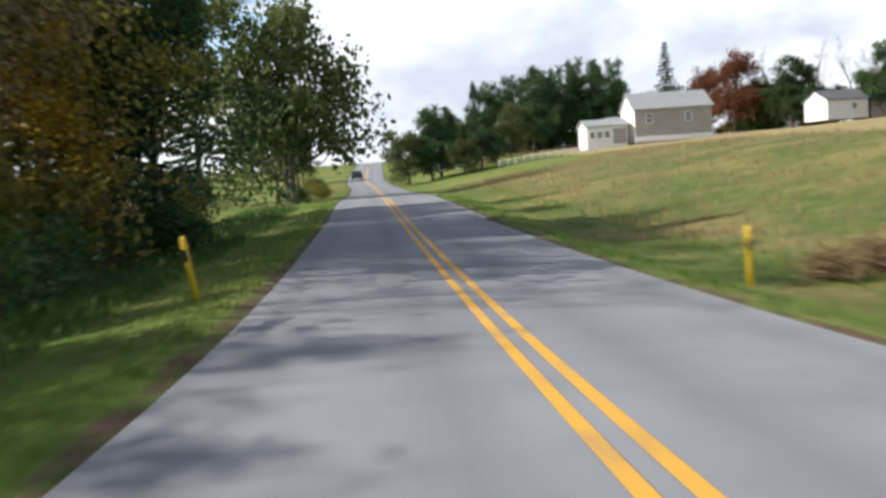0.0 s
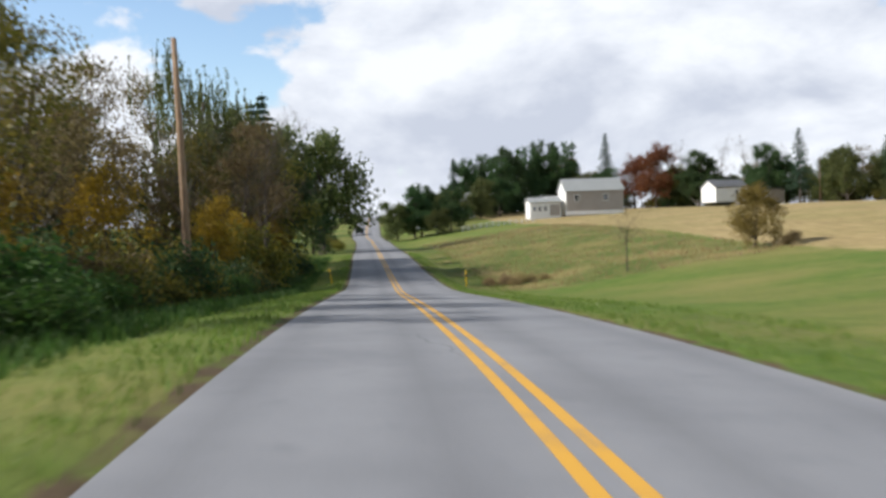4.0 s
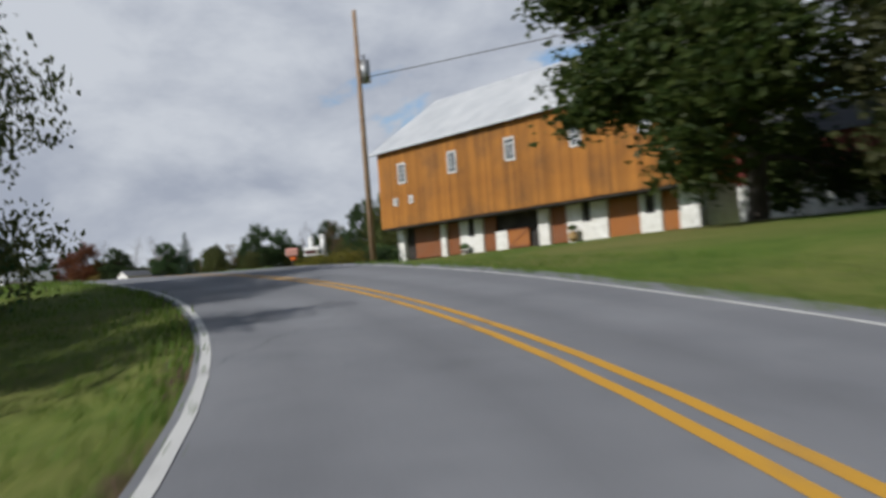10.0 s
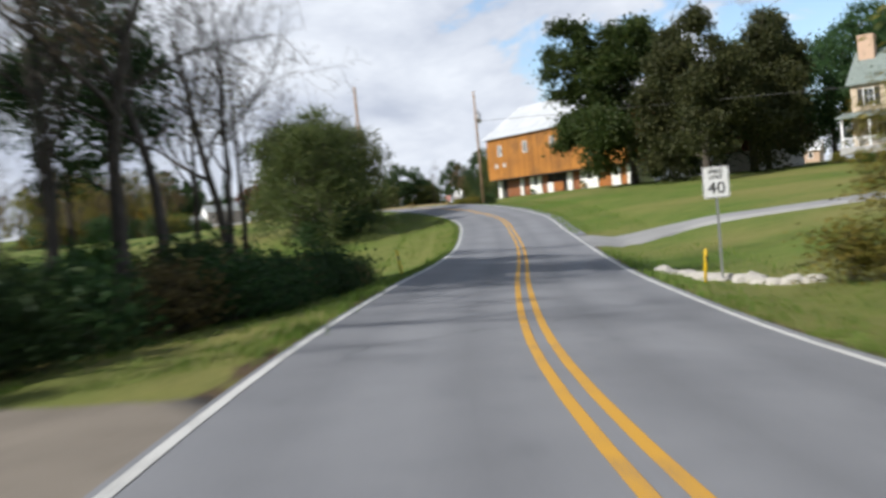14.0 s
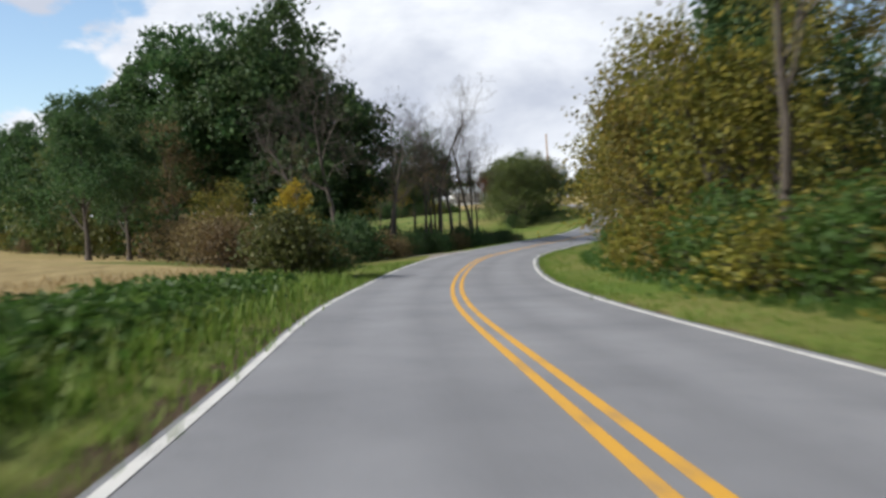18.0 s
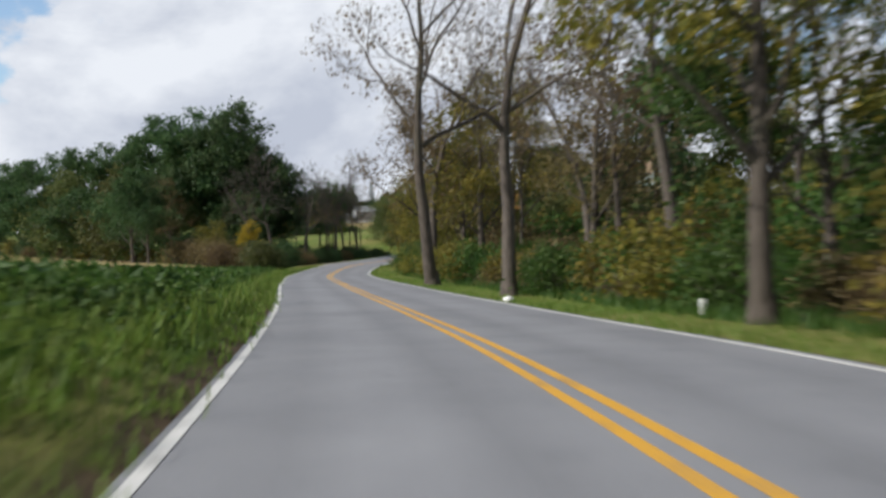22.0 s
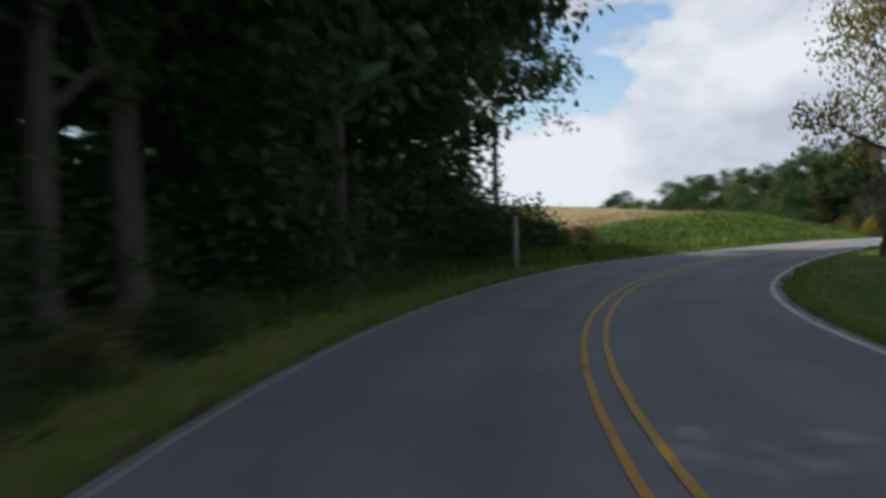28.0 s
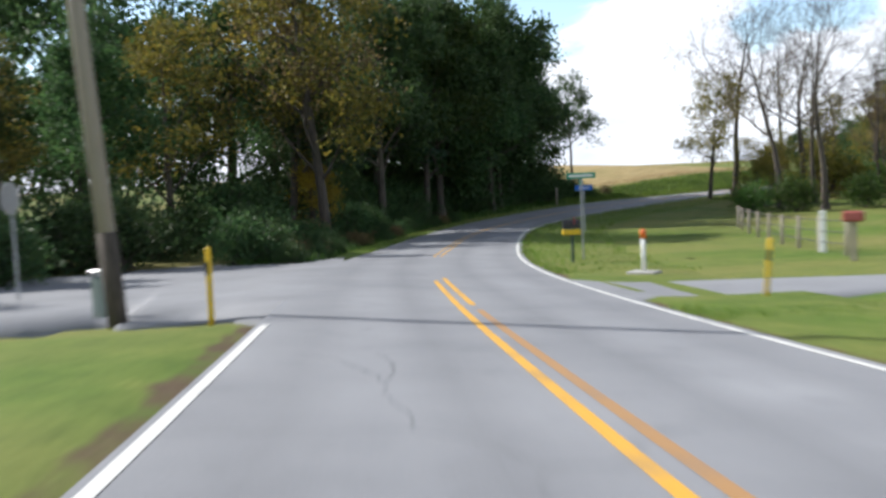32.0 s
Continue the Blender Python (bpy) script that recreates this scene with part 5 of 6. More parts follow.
    row = (("pier", 0.0, 0.8), ("dark", 0.8, 1.9), ("door", 1.9, 5.3), ("pier", 5.3, 5.9), ("door", 5.9, 7.4), ("glazed", 7.4, 9.9), ("door", 9.9, 11.2), ("half", 11.2, 12.4), ("dutch", 12.4, 14.5),
           ("dark", 14.5, 15.5), ("pier", 15.5, 16.5), ("door", 16.5, 18.0), ("glazed", 18.0, 21.4), ("orange", 21.4, 23.9), ("glazed", 23.9, 25.5), ("orange", 25.5, 26.8), ("pier", 26.8, 28.2))
    for kind, a, b in row:
        z1 = low - 0.14
        if kind == "pier":
            part("pier", box((a, y0 - 0.1, -0.3), (b, y0 + 0.3, z1), 0.04), STONEWALL, barn, "whitewashed stone pier")
        elif kind == "glazed":
            m = (a + b) / 2
            bm = bmesh.new()
            add_box(bm, (a, y0, -0.3), (m - 0.35, y0 + 0.3, z1), 0.02), add_box(bm, (m + 0.35, y0, -0.3), (b, y0 + 0.3, z1), 0.02)
            add_box(bm, (m - 0.35, y0, -0.3), (m + 0.35, y0 + 0.3, 1.15), 0.02)
            wl = part("stone_wall", bm, STONEWALL, barn, "whitewashed stone wall with a small window")
            # no real shutter: a near-black sheet stands for the opening's inner shade
            part("shutter", box((m - 0.33, y0 + 0.1, 1.18), (m + 0.33, y0 + 0.14, z1 - 0.02)), BARN_SHADE, wl, "dark sheet for the shade in a window opening")
        elif kind in ("door", "orange"):
            mat = DOOR_WOOD if kind == "door" else DOOR_ORANGE
            dr = part("stable_door", box((a + 0.03, y0 + 0.16, 0.03), (b - 0.03, y0 + 0.22, z1 - 0.02)), mat, barn, "brown plank door" if kind == "door" else "orange plank door")
            k = max(4, int((b - a) / 0.24))
            for j in range(k):
                x = a + 0.03 + (b - a - 0.06) * j / k
                part("plank", box((x + .008, y0 + 0.13, 0.04), (x + (b - a - 0.06) / k - .008, y0 + 0.158, z1 - 0.03)), mat, dr)
        elif kind == "half":
            part("low_wall", box((a, y0, -0.3), (b, y0 + 0.25, 1.25), 0.03), STONEWALL, barn, "low whitewashed wall")
        elif kind == "dutch":
            dr = part("dutch_door", box((a + 0.03, y0 + 0.05, 0.05), (b - 0.03, y0 + 0.12, 1.3)), DOOR_ORANGE, barn, "orange lower half of a Dutch door")
            bm = bmesh.new()
            for z in (0.05, 1.17):
                add_box(bm, (a + 0.03, y0 + 0.02, z), (b - 0.03, y0 + 0.046, z + 0.13))
            part("rail", bm, DOOR_WOOD, dr)
            bm = box((-1.1, y0 + 0.018, -0.06), (1.1, y0 + 0.044, 0.06))
            bmesh.ops.rotate(bm, verts=bm.verts[:], cent=(0, 0, 0), matrix=Matrix.Rotation(-0.5, 3, "Y"))
            bmesh.ops.translate(bm, verts=bm.verts[:], vec=((a + b) / 2, 0, 0.67))
            part("brace", bm, DOOR_WOOD, dr)
    for x, high, leaf in ((8.5, 0.0, 0.36), (19.0, 0.62, 0.3)):
        tub = thing("planter", "wooden tub with a dark clipped plant beside the barn wall", "planter", "planters by the barn")
        tub.matrix_basis = barn.matrix_basis @ Matrix.Translation((x, y0 - 0.55, 0))
        if high:
            keg = part("barrel", tube([(0, 0, 0), (0, 0, high / 2), (0, 0, high)], [.25, .3, .25], 14), PUMPKIN, tub, "straw-coloured barrel")
            for z in (.12, .5):
                part("hoop", tube([(0, 0, z), (0, 0, z + .04)], .295, 14), BLACK_METAL, keg)
        else:
            part("pot", tube([(0, 0, 0), (0, 0, .2)], [.22, .28], 14), BARK, tub, "low dark pot")
        bm = rock(31 + int(x), leaf)
        bmesh.ops.translate(bm, verts=bm.verts[:], vec=(0, 0, max(high, .2) + leaf * .75))
        part("foliage", bm, OAK_LEAF, tub, "dark clipped foliage")
    part("stone_end", box((0.02, over + 0.52, -0.3), (0.4, D - 0.2, low)), STONEWALL, barn, "whitewashed stone end wall")
    part("stone_end", box((L - 0.4, over + 0.52, -0.3), (L - 0.02, D - 0.2, low)), STONEWALL, barn)
    return barn


def make_wing():
    """The low red wing on a whitewashed base beyond the barn."""
    wing = thing("barn_wing", "low red barn wing on a whitewashed stone base", "barn")
    wing.matrix_basis = Matrix.Translation((38.0, -84.2, 1.1)) @ Matrix.Rotation(math.atan2(-0.97, 0.24), 4, "Z")
    L, D = 14.5, 8.0
    part("base_wall", box((0, 0, -0.4), (L, D, 2.0)), STONEWALL, wing, "whitewashed stone base")
    up = part("upper_wall", box((0.02, 0.03, 2.0), (L - 0.02, D - 0.03, 4.2)), BARN_RED, wing, "dark red boards")
    for k in range(48):
        part("board", box((0.02 + k * 0.301, 0.004, 1.98), (0.31 + k * 0.301, 0.028, 4.2)), BARN_RED, up)
    bm = bmesh.new()
    a = [bm.verts.new(v) for v in ((-.3, -.4, 4.1), (L + .3, -.4, 4.1), (L + .3, D / 2, 6.4), (-.3, D / 2, 6.4), (L + .3, D + .4, 4.1), (-.3, D + .4, 4.1))]
    bm.faces.new(a[:4]), bm.faces.new((a[3], a[2], a[4], a[5])), bm.faces.new((a[1], a[4], a[2])), bm.faces.new((a[0], a[3], a[5]))
    part("roof", bm, DARK_ROOF, wing, "dark roof")
    for x in (3, 6.5, 10):
        part("window", box((x - .35, -.03, .9), (x + .35, .02, 1.7)), GLASS, wing, "small dark window")
    return wing


def gable_house(name, label, L, D, wall_h, roof_h, wall_mat, roof_mat, m, windows=(), gable_mat=None, eave=0.35, door=None, category="house", trim=WHITE_PAINT):
    """A plain house: length along x, front facing -y, origin at the middle of its foot."""
    h = thing(name, label, category)
    h.matrix_basis = m
    part("wall", box((-L / 2, -D / 2, -0.6), (L / 2, D / 2, wall_h)), wall_mat, h)
    for k in range(int(wall_h / 0.22)):
        part("siding_board", box((-L / 2 - .002, -D / 2 - .016, k * .22 + .01), (L / 2 + .002, -D / 2 - .002, k * .22 + .205)), wall_mat, h)
    for s in (-1, 1):
        bm = bmesh.new()
        x = s * (L / 2 + 0.012)
        q = [[bm.verts.new((x + dx, y, z)) for y, z in ((-D / 2, -0.4), (D / 2, -0.4), (D / 2, wall_h), (0, wall_h + roof_h), (-D / 2, wall_h))] for dx in (0, -s * 0.15)]
        bm.faces.new(q[0]), bm.faces.new(q[1][::-1])
        for k in range(5):
            bm.faces.new((q[0][k], q[1][k], q[1][(k + 1) % 5], q[0][(k + 1) % 5]))
        part("gable", bm, gable_mat or wall_mat, h)
        bm = bmesh.new()
        e = eave
        ze = wall_h - e * roof_h / (D / 2)
        p = [(-L / 2 - .3, s * (D / 2 + e), ze), (L / 2 + .3, s * (D / 2 + e), ze), (L / 2 + .3, 0, wall_h + roof_h), (-L / 2 - .3, 0, wall_h + roof_h)]
        lo, hi = [bm.verts.new(v) for v in p], [bm.verts.new((v[0], v[1], v[2] + .12)) for v in p]
        bm.faces.new(lo), bm.faces.new(hi)
        for k in range(4):
            bm.faces.new((lo[k], lo[(k + 1) % 4], hi[(k + 1) % 4], hi[k]))
        part("roof", bm, roof_mat, h)
    for x, z, w, hh in windows:
        window_unit(h, w, hh, (x, -D / 2 - .03, z), trim, 2, 2)
    if door:
        part("door", box((door - .5, -D / 2 - .05, 0), (door + .5, -D / 2 - .018, 2.05)), DOOR_WOOD, h)
    return h


def facing(x, y, z, yaw):
    return Matrix.Translation((x, y, z)) @ Matrix.Rotation(radians(yaw), 4, "Z")


def make_house_a():
    h = gable_house("grey_house", "two-storey grey-sided house with white gable on the hill", 11.5, 7.0, 4.5, 2.3, GREY_SIDING, GREY_ROOF, facing(32.6, 151.5, 3.2, 6),
                    [(-3.6, 3.0, 1.0, 1.4), (2.2, 3.0, 1.0, 1.4)], WHITE_PAINT)
    part("base_band", box((-5.8, -3.62, -0.3), (5.8, -3.53, 0.45)), WHITE_PAINT, h, "white band along the foot")
    w = gable_house("sun_porch", "low white sun porch with a shallow grey roof beside the house", 6.0, 5.0, 2.7, 0.9, WHITE_PAINT, GREY_ROOF, facing(22.9, 149.8, 2.9, 6),
                    [(-2.2, 1.4, .8, 1.0), (-1.1, 1.4, .8, 1.0), (0, 1.4, .8, 1.0)], None, 0.3, None, "porch")
    part("link_wall", box((0.9, -2.56, 0), (2.9, -2.46, 2.2)), GREY_SIDING, w)
    rail = thing("balcony", "small white railed balcony on the house roof", "balcony")
    rail.matrix_basis = facing(25.0, 150.6, 5.6, 6)
    part("deck", box((-1.8, -1.5, 0), (1.8, 1.5, .12)), WHITE_PAINT, rail)
    for x in (-1.75, -.6, .6, 1.75):
        for y in (-1.45, 1.45):
            part("post", box((x - .05, y - .05, .12), (x + .05, y + .05, 1.1)), WHITE_PAINT, rail)
    for y in (-1.45, 1.45):
        part("rail", box((-1.8, y - .04, 1.1), (1.8, y + .04, 1.18)), WHITE_PAINT, rail)
    # white paddock fence in front
    f = thing("paddock_fence", "white wooden board fence along the field edge", "fence")
    for n in range(13):
        x, y = 6.5 + n * 1.1, 131.5 + n * 0.35
        z = ground_z(x, y)
        part("post", box((x - .06, y - .06, z - .2), (x + .06, y + .06, z + 1.0)), WHITE_PAINT, f)
        if n:
            for q in (.35, .8):
                bm = bmesh.new()
                add_tube(bm, [(x - 1.1, y - .35, pz + q), (x, y, z + q)], .05, 4)
                part("board", bm, WHITE_PAINT, f)
        pz = z


make_barn()
make_wing()
make_house_a()
gable_house("white_garage", "white garage with a dark grey roof on the hill", 7.5, 6.0, 2.6, 1.5, WHITE_PAINT, DARK_ROOF, facing(63.5, 166, 5.3, 15), [(1.2, 1.4, .9, 1.0)], WHITE_PAINT, category="garage")
gable_house("dark_house", "low house with a dark hipped roof behind the field", 8, 7, 2.4, 1.5, GREY_SIDING, DARK_ROOF, facing(72.0, 169, 4.9, 10), [(0, 1.4, .9, 1.1)])
gable_house("white_cottage", "small white cottage beside the far road", 5.5, 4.5, 2.5, 1.4, WHITE_PAINT, GREY_ROOF, facing(0.2, 163, ground_z(0.2, 163), 5), [(0, 1.4, .8, 1.0)])
gable_house("far_white_house", "white house with a pale roof among far trees", 8, 6, 4.0, 2.2, WHITE_PAINT, GREY_ROOF, facing(6.5, 196, ground_z(6.5, 196), 5), [(0, 2.4, .9, 1.2)])
gable_house("small_shed", "small brown shed under the trees behind the lawn", 5.0, 3.6, 2.2, 1.2, CHIMNEY_STONE, WHITE_PAINT, facing(80, -64, ground_z(80, -64), -55), [(-1.2, 1.2, .7, .8), (1.2, 1.2, .7, .8)], category="shed")


def make_house_c():
    h = gable_house("stone_farmhouse", "cream two-storey farmhouse with a green-grey roof and black shutters", 11, 8, 6.0, 3.0, CREAM_STONE, GREEN_ROOF, facing(44.6, -116.6, 1.6, -60),
                    [(-4.0, 4.6, .95, 1.5), (-1.6, 4.6, .95, 1.5), (1.6, 4.6, .95, 1.5), (4.0, 4.6, .95, 1.5), (-3.0, 1.5, 1.0, 1.6), (3.0, 1.5, 1.0, 1.6)], None, .4, 0.0)
    for x in (-4.0, -1.6, 1.6, 4.0):
        for d in (-.72, .72):
            part("shutter", box((x + d - .2, -4.1, 3.85), (x + d + .2, -4.03, 5.35)), BLACK_METAL, h, "black window shutter")
    part("chimney", box((-5.3, -1.3, 5.0), (-3.9, .1, 10.4), .04), CHIMNEY_STONE, h, "tall pink stone chimney")
    bm = bmesh.new()
    add_box(bm, (-6.2, -6.9, 2.7), (5.6, -4.0, 2.85))
    for v in bm.verts:
        if v.co.y > -5:
            v.co.z += .55
    part("porch_roof", bm, GREEN_ROOF, h, "shallow porch roof")
    part("porch_floor", box((-6.0, -6.7, -.4), (5.4, -4.02, .25)), CONCRETE, h)
    for x in (-5.8, -3.5, -1.2, 1.2, 3.5, 5.2):
        part("porch_post", box((x - .09, -6.6, .25), (x + .09, -6.42, 2.7)), WHITE_PAINT, h)
    part("porch_rail", box((-5.7, -6.55, .95), (5.1, -6.47, 1.05)), WHITE_PAINT, h)
    for k in range(40):
        part("baluster", box((-5.6 + k * .27, -6.54, .25), (-5.55 + k * .27, -6.49, .95)), WHITE_PAINT, h)
    for x, y, k in ((34.5, -119, .5), (35.5, -117, .6), (33.5, -122, .55), (36.5, -113.5, .55)):
        stand(gold_shrub if k > .52 else shrub, x, y, k, None, "garden shrub beside the farmhouse porch")


make_house_c()


# ---- poles, wires, signs and posts ----
def make_pole(x, y, height, lean=(0, 0), transformer=False, label="weathered wooden utility pole beside the road", arm=False, band=False, wood=None):
    z = ground_z(x, y)
    p = thing("utility_pole", label, "utility pole", "utility poles")
    p.matrix_basis = Matrix.Translation((x, y, z)) @ Matrix.Rotation(radians(lean[0]), 4, "Y") @ Matrix.Rotation(radians(lean[1]), 4, "X")
    part("shaft", tube([(0, 0, -.5), (0, 0, height * .5), (0, 0, height)], [.165, .135, .1], 12), wood or POLE_WOOD, p)
    if band:
        part("creosoted_foot", tube([(0, 0, -.3), (0, 0, 1.5)], [.172, .165], 12), BARK, p, "dark creosoted foot of the pole")
    if transformer:
        t = part("transformer", tube([(.34, 0, height - 3.6), (.34, 0, height - 2.5)], .26, 14), GREY_METAL, p, "grey transformer can")
        part("bushing", tube([(.34, 0, height - 2.5), (.34, 0, height - 2.2)], .05, 8), BLACK_METAL, t)
        part("bracket", box((.02, -.05, height - 3.2), (.2, .05, height - 3.0)), GREY_METAL, p)
    for k in range(2):
        part("insulator", tube([(0, .12, height - .15 - k * 1.0), (0, .24, height - .15 - k * 1.0)], .05, 8), WHITE_PAINT, p)
    if arm:
        part("cross_arm", box((-1.1, -.06, height - .7), (1.1, .06, height - .55)), POLE_WOOD, p)
    return Vector((x, y, z))


def make_wire(a, b, sag, r=0.012, label="black overhead wire between utility poles"):
    a, b = Vector(a), Vector(b)
    pts = [a.lerp(b, t / 16) - Vector((0, 0, sag * 4 * (t / 16) * (1 - t / 16))) for t in range(17)]
    bm = tube(pts, r, 5)
    me = bpy.data.meshes.new("overhead_wire")
    bm.to_mesh(me)
    bm.free()
    me.materials.append(WIRE)
    return tagged(new("overhead_wire", me), label, "wire", "overhead wires")


pa = make_pole(-6.7, -7.9, 10.5, (-1.5, 0))
pb = make_pole(18.6, -78.6, 13.0, (-.6, 0), True, "tall wooden utility pole with a transformer before the barn")
make_pole(-1.2, -95.5, 12.2, (-1, 0), False)
px, py = -35.4, -408.2
pd = make_pole(px, py, 10.5, (-4, 1), False, "leaning grey utility pole with a dark foot at the junction", False, True, WEATHERED)
box_x, box_y = -36.6, -407.6
w = thing("utility_pedestal", "small grey-green utility pedestal beside the pole", "pedestal", at=Matrix.Translation((box_x, box_y, ground_z(box_x, box_y))))
part("body", box((-.13, -.1, -.2), (.13, .1, .72), .02), mat_paint("pedestal_green", (.2, .25, .22), .6, .15, 4.0), w)
part("lid", box((-.145, -.115, .72), (.145, .115, .84), .02), GREY_METAL, w)
pe = make_pole(30, -142.5, 5.6)
make_wire(pb + Vector((0, 0, 9.6)), (30, -142.5, 4.45), .05, .022, "thick pale service wire over the lawn")
make_pole(78, 150, 9)


def make_marker(x, y, label="leaning yellow plastic marker post in the grass", lean=0.0, h=1.05):
    p = thing("marker_post", label, "marker post", "yellow marker posts")
    p.matrix_basis = Matrix.Translation((x, y, ground_z(x, y))) @ Matrix.Rotation(radians(lean), 4, "Y")
    part("tube", tube([(0, 0, -.2), (0, 0, h - .05), (0, 0, h)], [.045, .045, .03], 10), POST_YELLOW, p)
    part("decal", box((-.03, -.052, h * .62), (.03, -.044, h * .8)), BLACK_METAL, p, "small dark decal")


for s, d, lean, h in ((21, 4.9, 0, 1.1), (20.5, -4.1, -8, 1.05), (-145, -5.2, -9, 1.25), (-162, 4.6, 6, .9), (-422.7, -4.1, 1, 1.15), (-419.7, 5.9, 5, 1.15)):
    make_marker(*beside_road(s, d), lean=lean, h=h, label="leaning yellow plastic marker post in the grass" if abs(lean) > 4 else "upright yellow plastic marker post beside the road")


def road_yaw(s):
    i = int(np.argmin(np.abs(RUN - s)))
    return math.degrees(math.atan2(-TANG[i, 0], TANG[i, 1]))


def sign_post(s, d, name, label, category, height, lean=0.0):
    x, y = beside_road(s, d)
    p = thing(name, label, category)
    p.matrix_basis = Matrix.Translation((x, y, ground_z(x, y))) @ Matrix.Rotation(radians(road_yaw(s)), 4, "Z") @ Matrix.Rotation(radians(lean), 4, "Y")
    bm = bmesh.new()
    for lo, hi in (((-.03, 0, -.3), (.03, .012, height)), ((-.03, .012, -.3), (-.018, .035, height)), ((.018, .012, -.3), (.03, .035, height))):
        add_box(bm, lo, hi)
    part("post", bm, GREY_METAL, p, "galvanised channel post")
    return p


def lettering(text, size, mat, parent, at, name="lettering", width=1.0):
    cu = bpy.data.curves.new(name, "FONT")
    cu.body, cu.size, cu.extrude, cu.align_x, cu.align_y = text, size, 0.002, "CENTER", "CENTER"
    tmp = new(name, cu)
    bpy.context.view_layer.update()
    me = bpy.data.meshes.new_from_object(tmp.evaluated_get(bpy.context.evaluated_depsgraph_get()))
    bpy.data.objects.remove(tmp)
    me.materials.clear()
    me.materials.append(mat)
    ob = new(name, me)
    ob.parent = parent
    ob.matrix_basis = Matrix.Translation(at) @ Matrix.Rotation(radians(90), 4, "X") @ Matrix.Diagonal((width, 1, 1, 1))
    return ob


def plate(w, h, z, corner=.05, y=-.02, turn=0.0):
    """A thin plate with rounded corners, facing -y."""
    bm = bmesh.new()
    pts = []
    for cx, cz, a0 in ((w / 2 - corner, h / 2 - corner, 0), (-w / 2 + corner, h / 2 - corner, 90), (-w / 2 + corner, -h / 2 + corner, 180), (w / 2 - corner, -h / 2 + corner, 270)):
        for k in range(5):
            t = radians(a0 + k * 22.5)
            pts.append((cx + corner * math.cos(t), cz + corner * math.sin(t)))
    c, s = math.cos(radians(turn)), math.sin(radians(turn))
    pts = [(a * c - b * s, a * s + b * c) for a, b in pts]
    f, k = [bm.verts.new((a, y, b + z)) for a, b in pts], [bm.verts.new((a, y + .006, b + z)) for a, b in pts]
    bm.faces.new(f), bm.faces.new(k[::-1])
    for n in range(len(pts)):
        bm.faces.new((f[n], k[n], k[(n + 1) % len(pts)], f[(n + 1) % len(pts)]))
    return bm


# diamond warning sign, seen from behind
w = sign_post(-43.5, -4.2, "warning_sign", "diamond warning sign on a steel post, its bare grey back showing", "road sign", 2.6)
part("panel", plate(.76, .76, 2.1, .05, .04, 45), GREY_METAL, w, "bare grey back of the diamond panel")
part("face", plate(.74, .74, 2.1, .05, .052, 45), POST_YELLOW, w, "yellow face")
# speed limit 40
w = sign_post(-161.2, 5.2, "speed_limit_sign", "white speed limit sign on a steel post beside the lawn", "road sign", 3.05)
pl = part("panel", plate(.68, .82, 2.62, .04, -.03), WHITE_PAINT, w, "white panel with a black border")
part("border", plate(.65, .79, 2.62, .035, -.033), BLACK_METAL, pl)
part("field", plate(.62, .76, 2.62, .03, -.036), WHITE_PAINT, pl)
lettering("SPEED", .15, BLACK_METAL, pl, (0, -.046, 2.9))
lettering("LIMIT", .15, BLACK_METAL, pl, (0, -.046, 2.75))
lettering("40", .42, BLACK_METAL, pl, (0, -.046, 2.46), width=1.1)
# blue sign in the bend
w = sign_post(-381.4, 6.4, "blue_sign", "small blue sign on a steel post in the grass", "road sign", 2.6)
pl = part("panel", plate(.95, .3, 2.45, .03), SIGN_BLUE, w, "blue panel")
part("bar", box((-.3, -.026, 2.43), (.3, -.022, 2.47)), WHITE_PAINT, pl, "plain white bar")
# street name sign
w = sign_post(-403.8, 5.2, "street_sign", "green street name sign crossed over a second blade", "street sign", 3.0)
pl = part("blade", plate(1.0, .2, 2.95, .02), SIGN_GREEN, w, "green blade")
part("bar", box((-.4, -.026, 2.915), (.4, -.022, 2.985)), WHITE_PAINT, pl, "plain white bar")
bm = plate(.8, .17, 2.72, .02, 0)
bmesh.ops.rotate(bm, verts=bm.verts[:], cent=(0, 0, 0), matrix=Matrix.Rotation(radians(75), 3, "Z"))
part("blade", bm, SIGN_GREEN, w)
part("bracket", box((-.05, -.03, 2.6), (.05, .03, 2.84)), GREY_METAL, w)
# stop sign facing the side road
x, y = -42.3, -405.5
w = thing("stop_sign", "stop sign on a steel post, its grey edge to the road", "road sign", at=Matrix.Translation((x, y, ground_z(x, y))) @ Matrix.Rotation(radians(road_yaw(-413) - 35), 4, "Z"))
part("post", box((-.03, 0, -.3), (.03, .035, 2.7)), GREY_METAL, w)
bm = bmesh.new()
f = [bm.verts.new((.4 * math.cos(radians(22.5 + 45 * k)), -.02, 2.4 + .4 * math.sin(radians(22.5 + 45 * k)))) for k in range(8)]
k8 = [bm.verts.new((v.co.x, -.012, v.co.z)) for v in f]
bm.faces.new(f), bm.faces.new(k8[::-1])
for n in range(8):
    bm.faces.new((f[n], k8[n], k8[(n + 1) % 8], f[(n + 1) % 8]))
part("panel", bm, GREY_METAL, w, "grey back of the eight-sided panel")


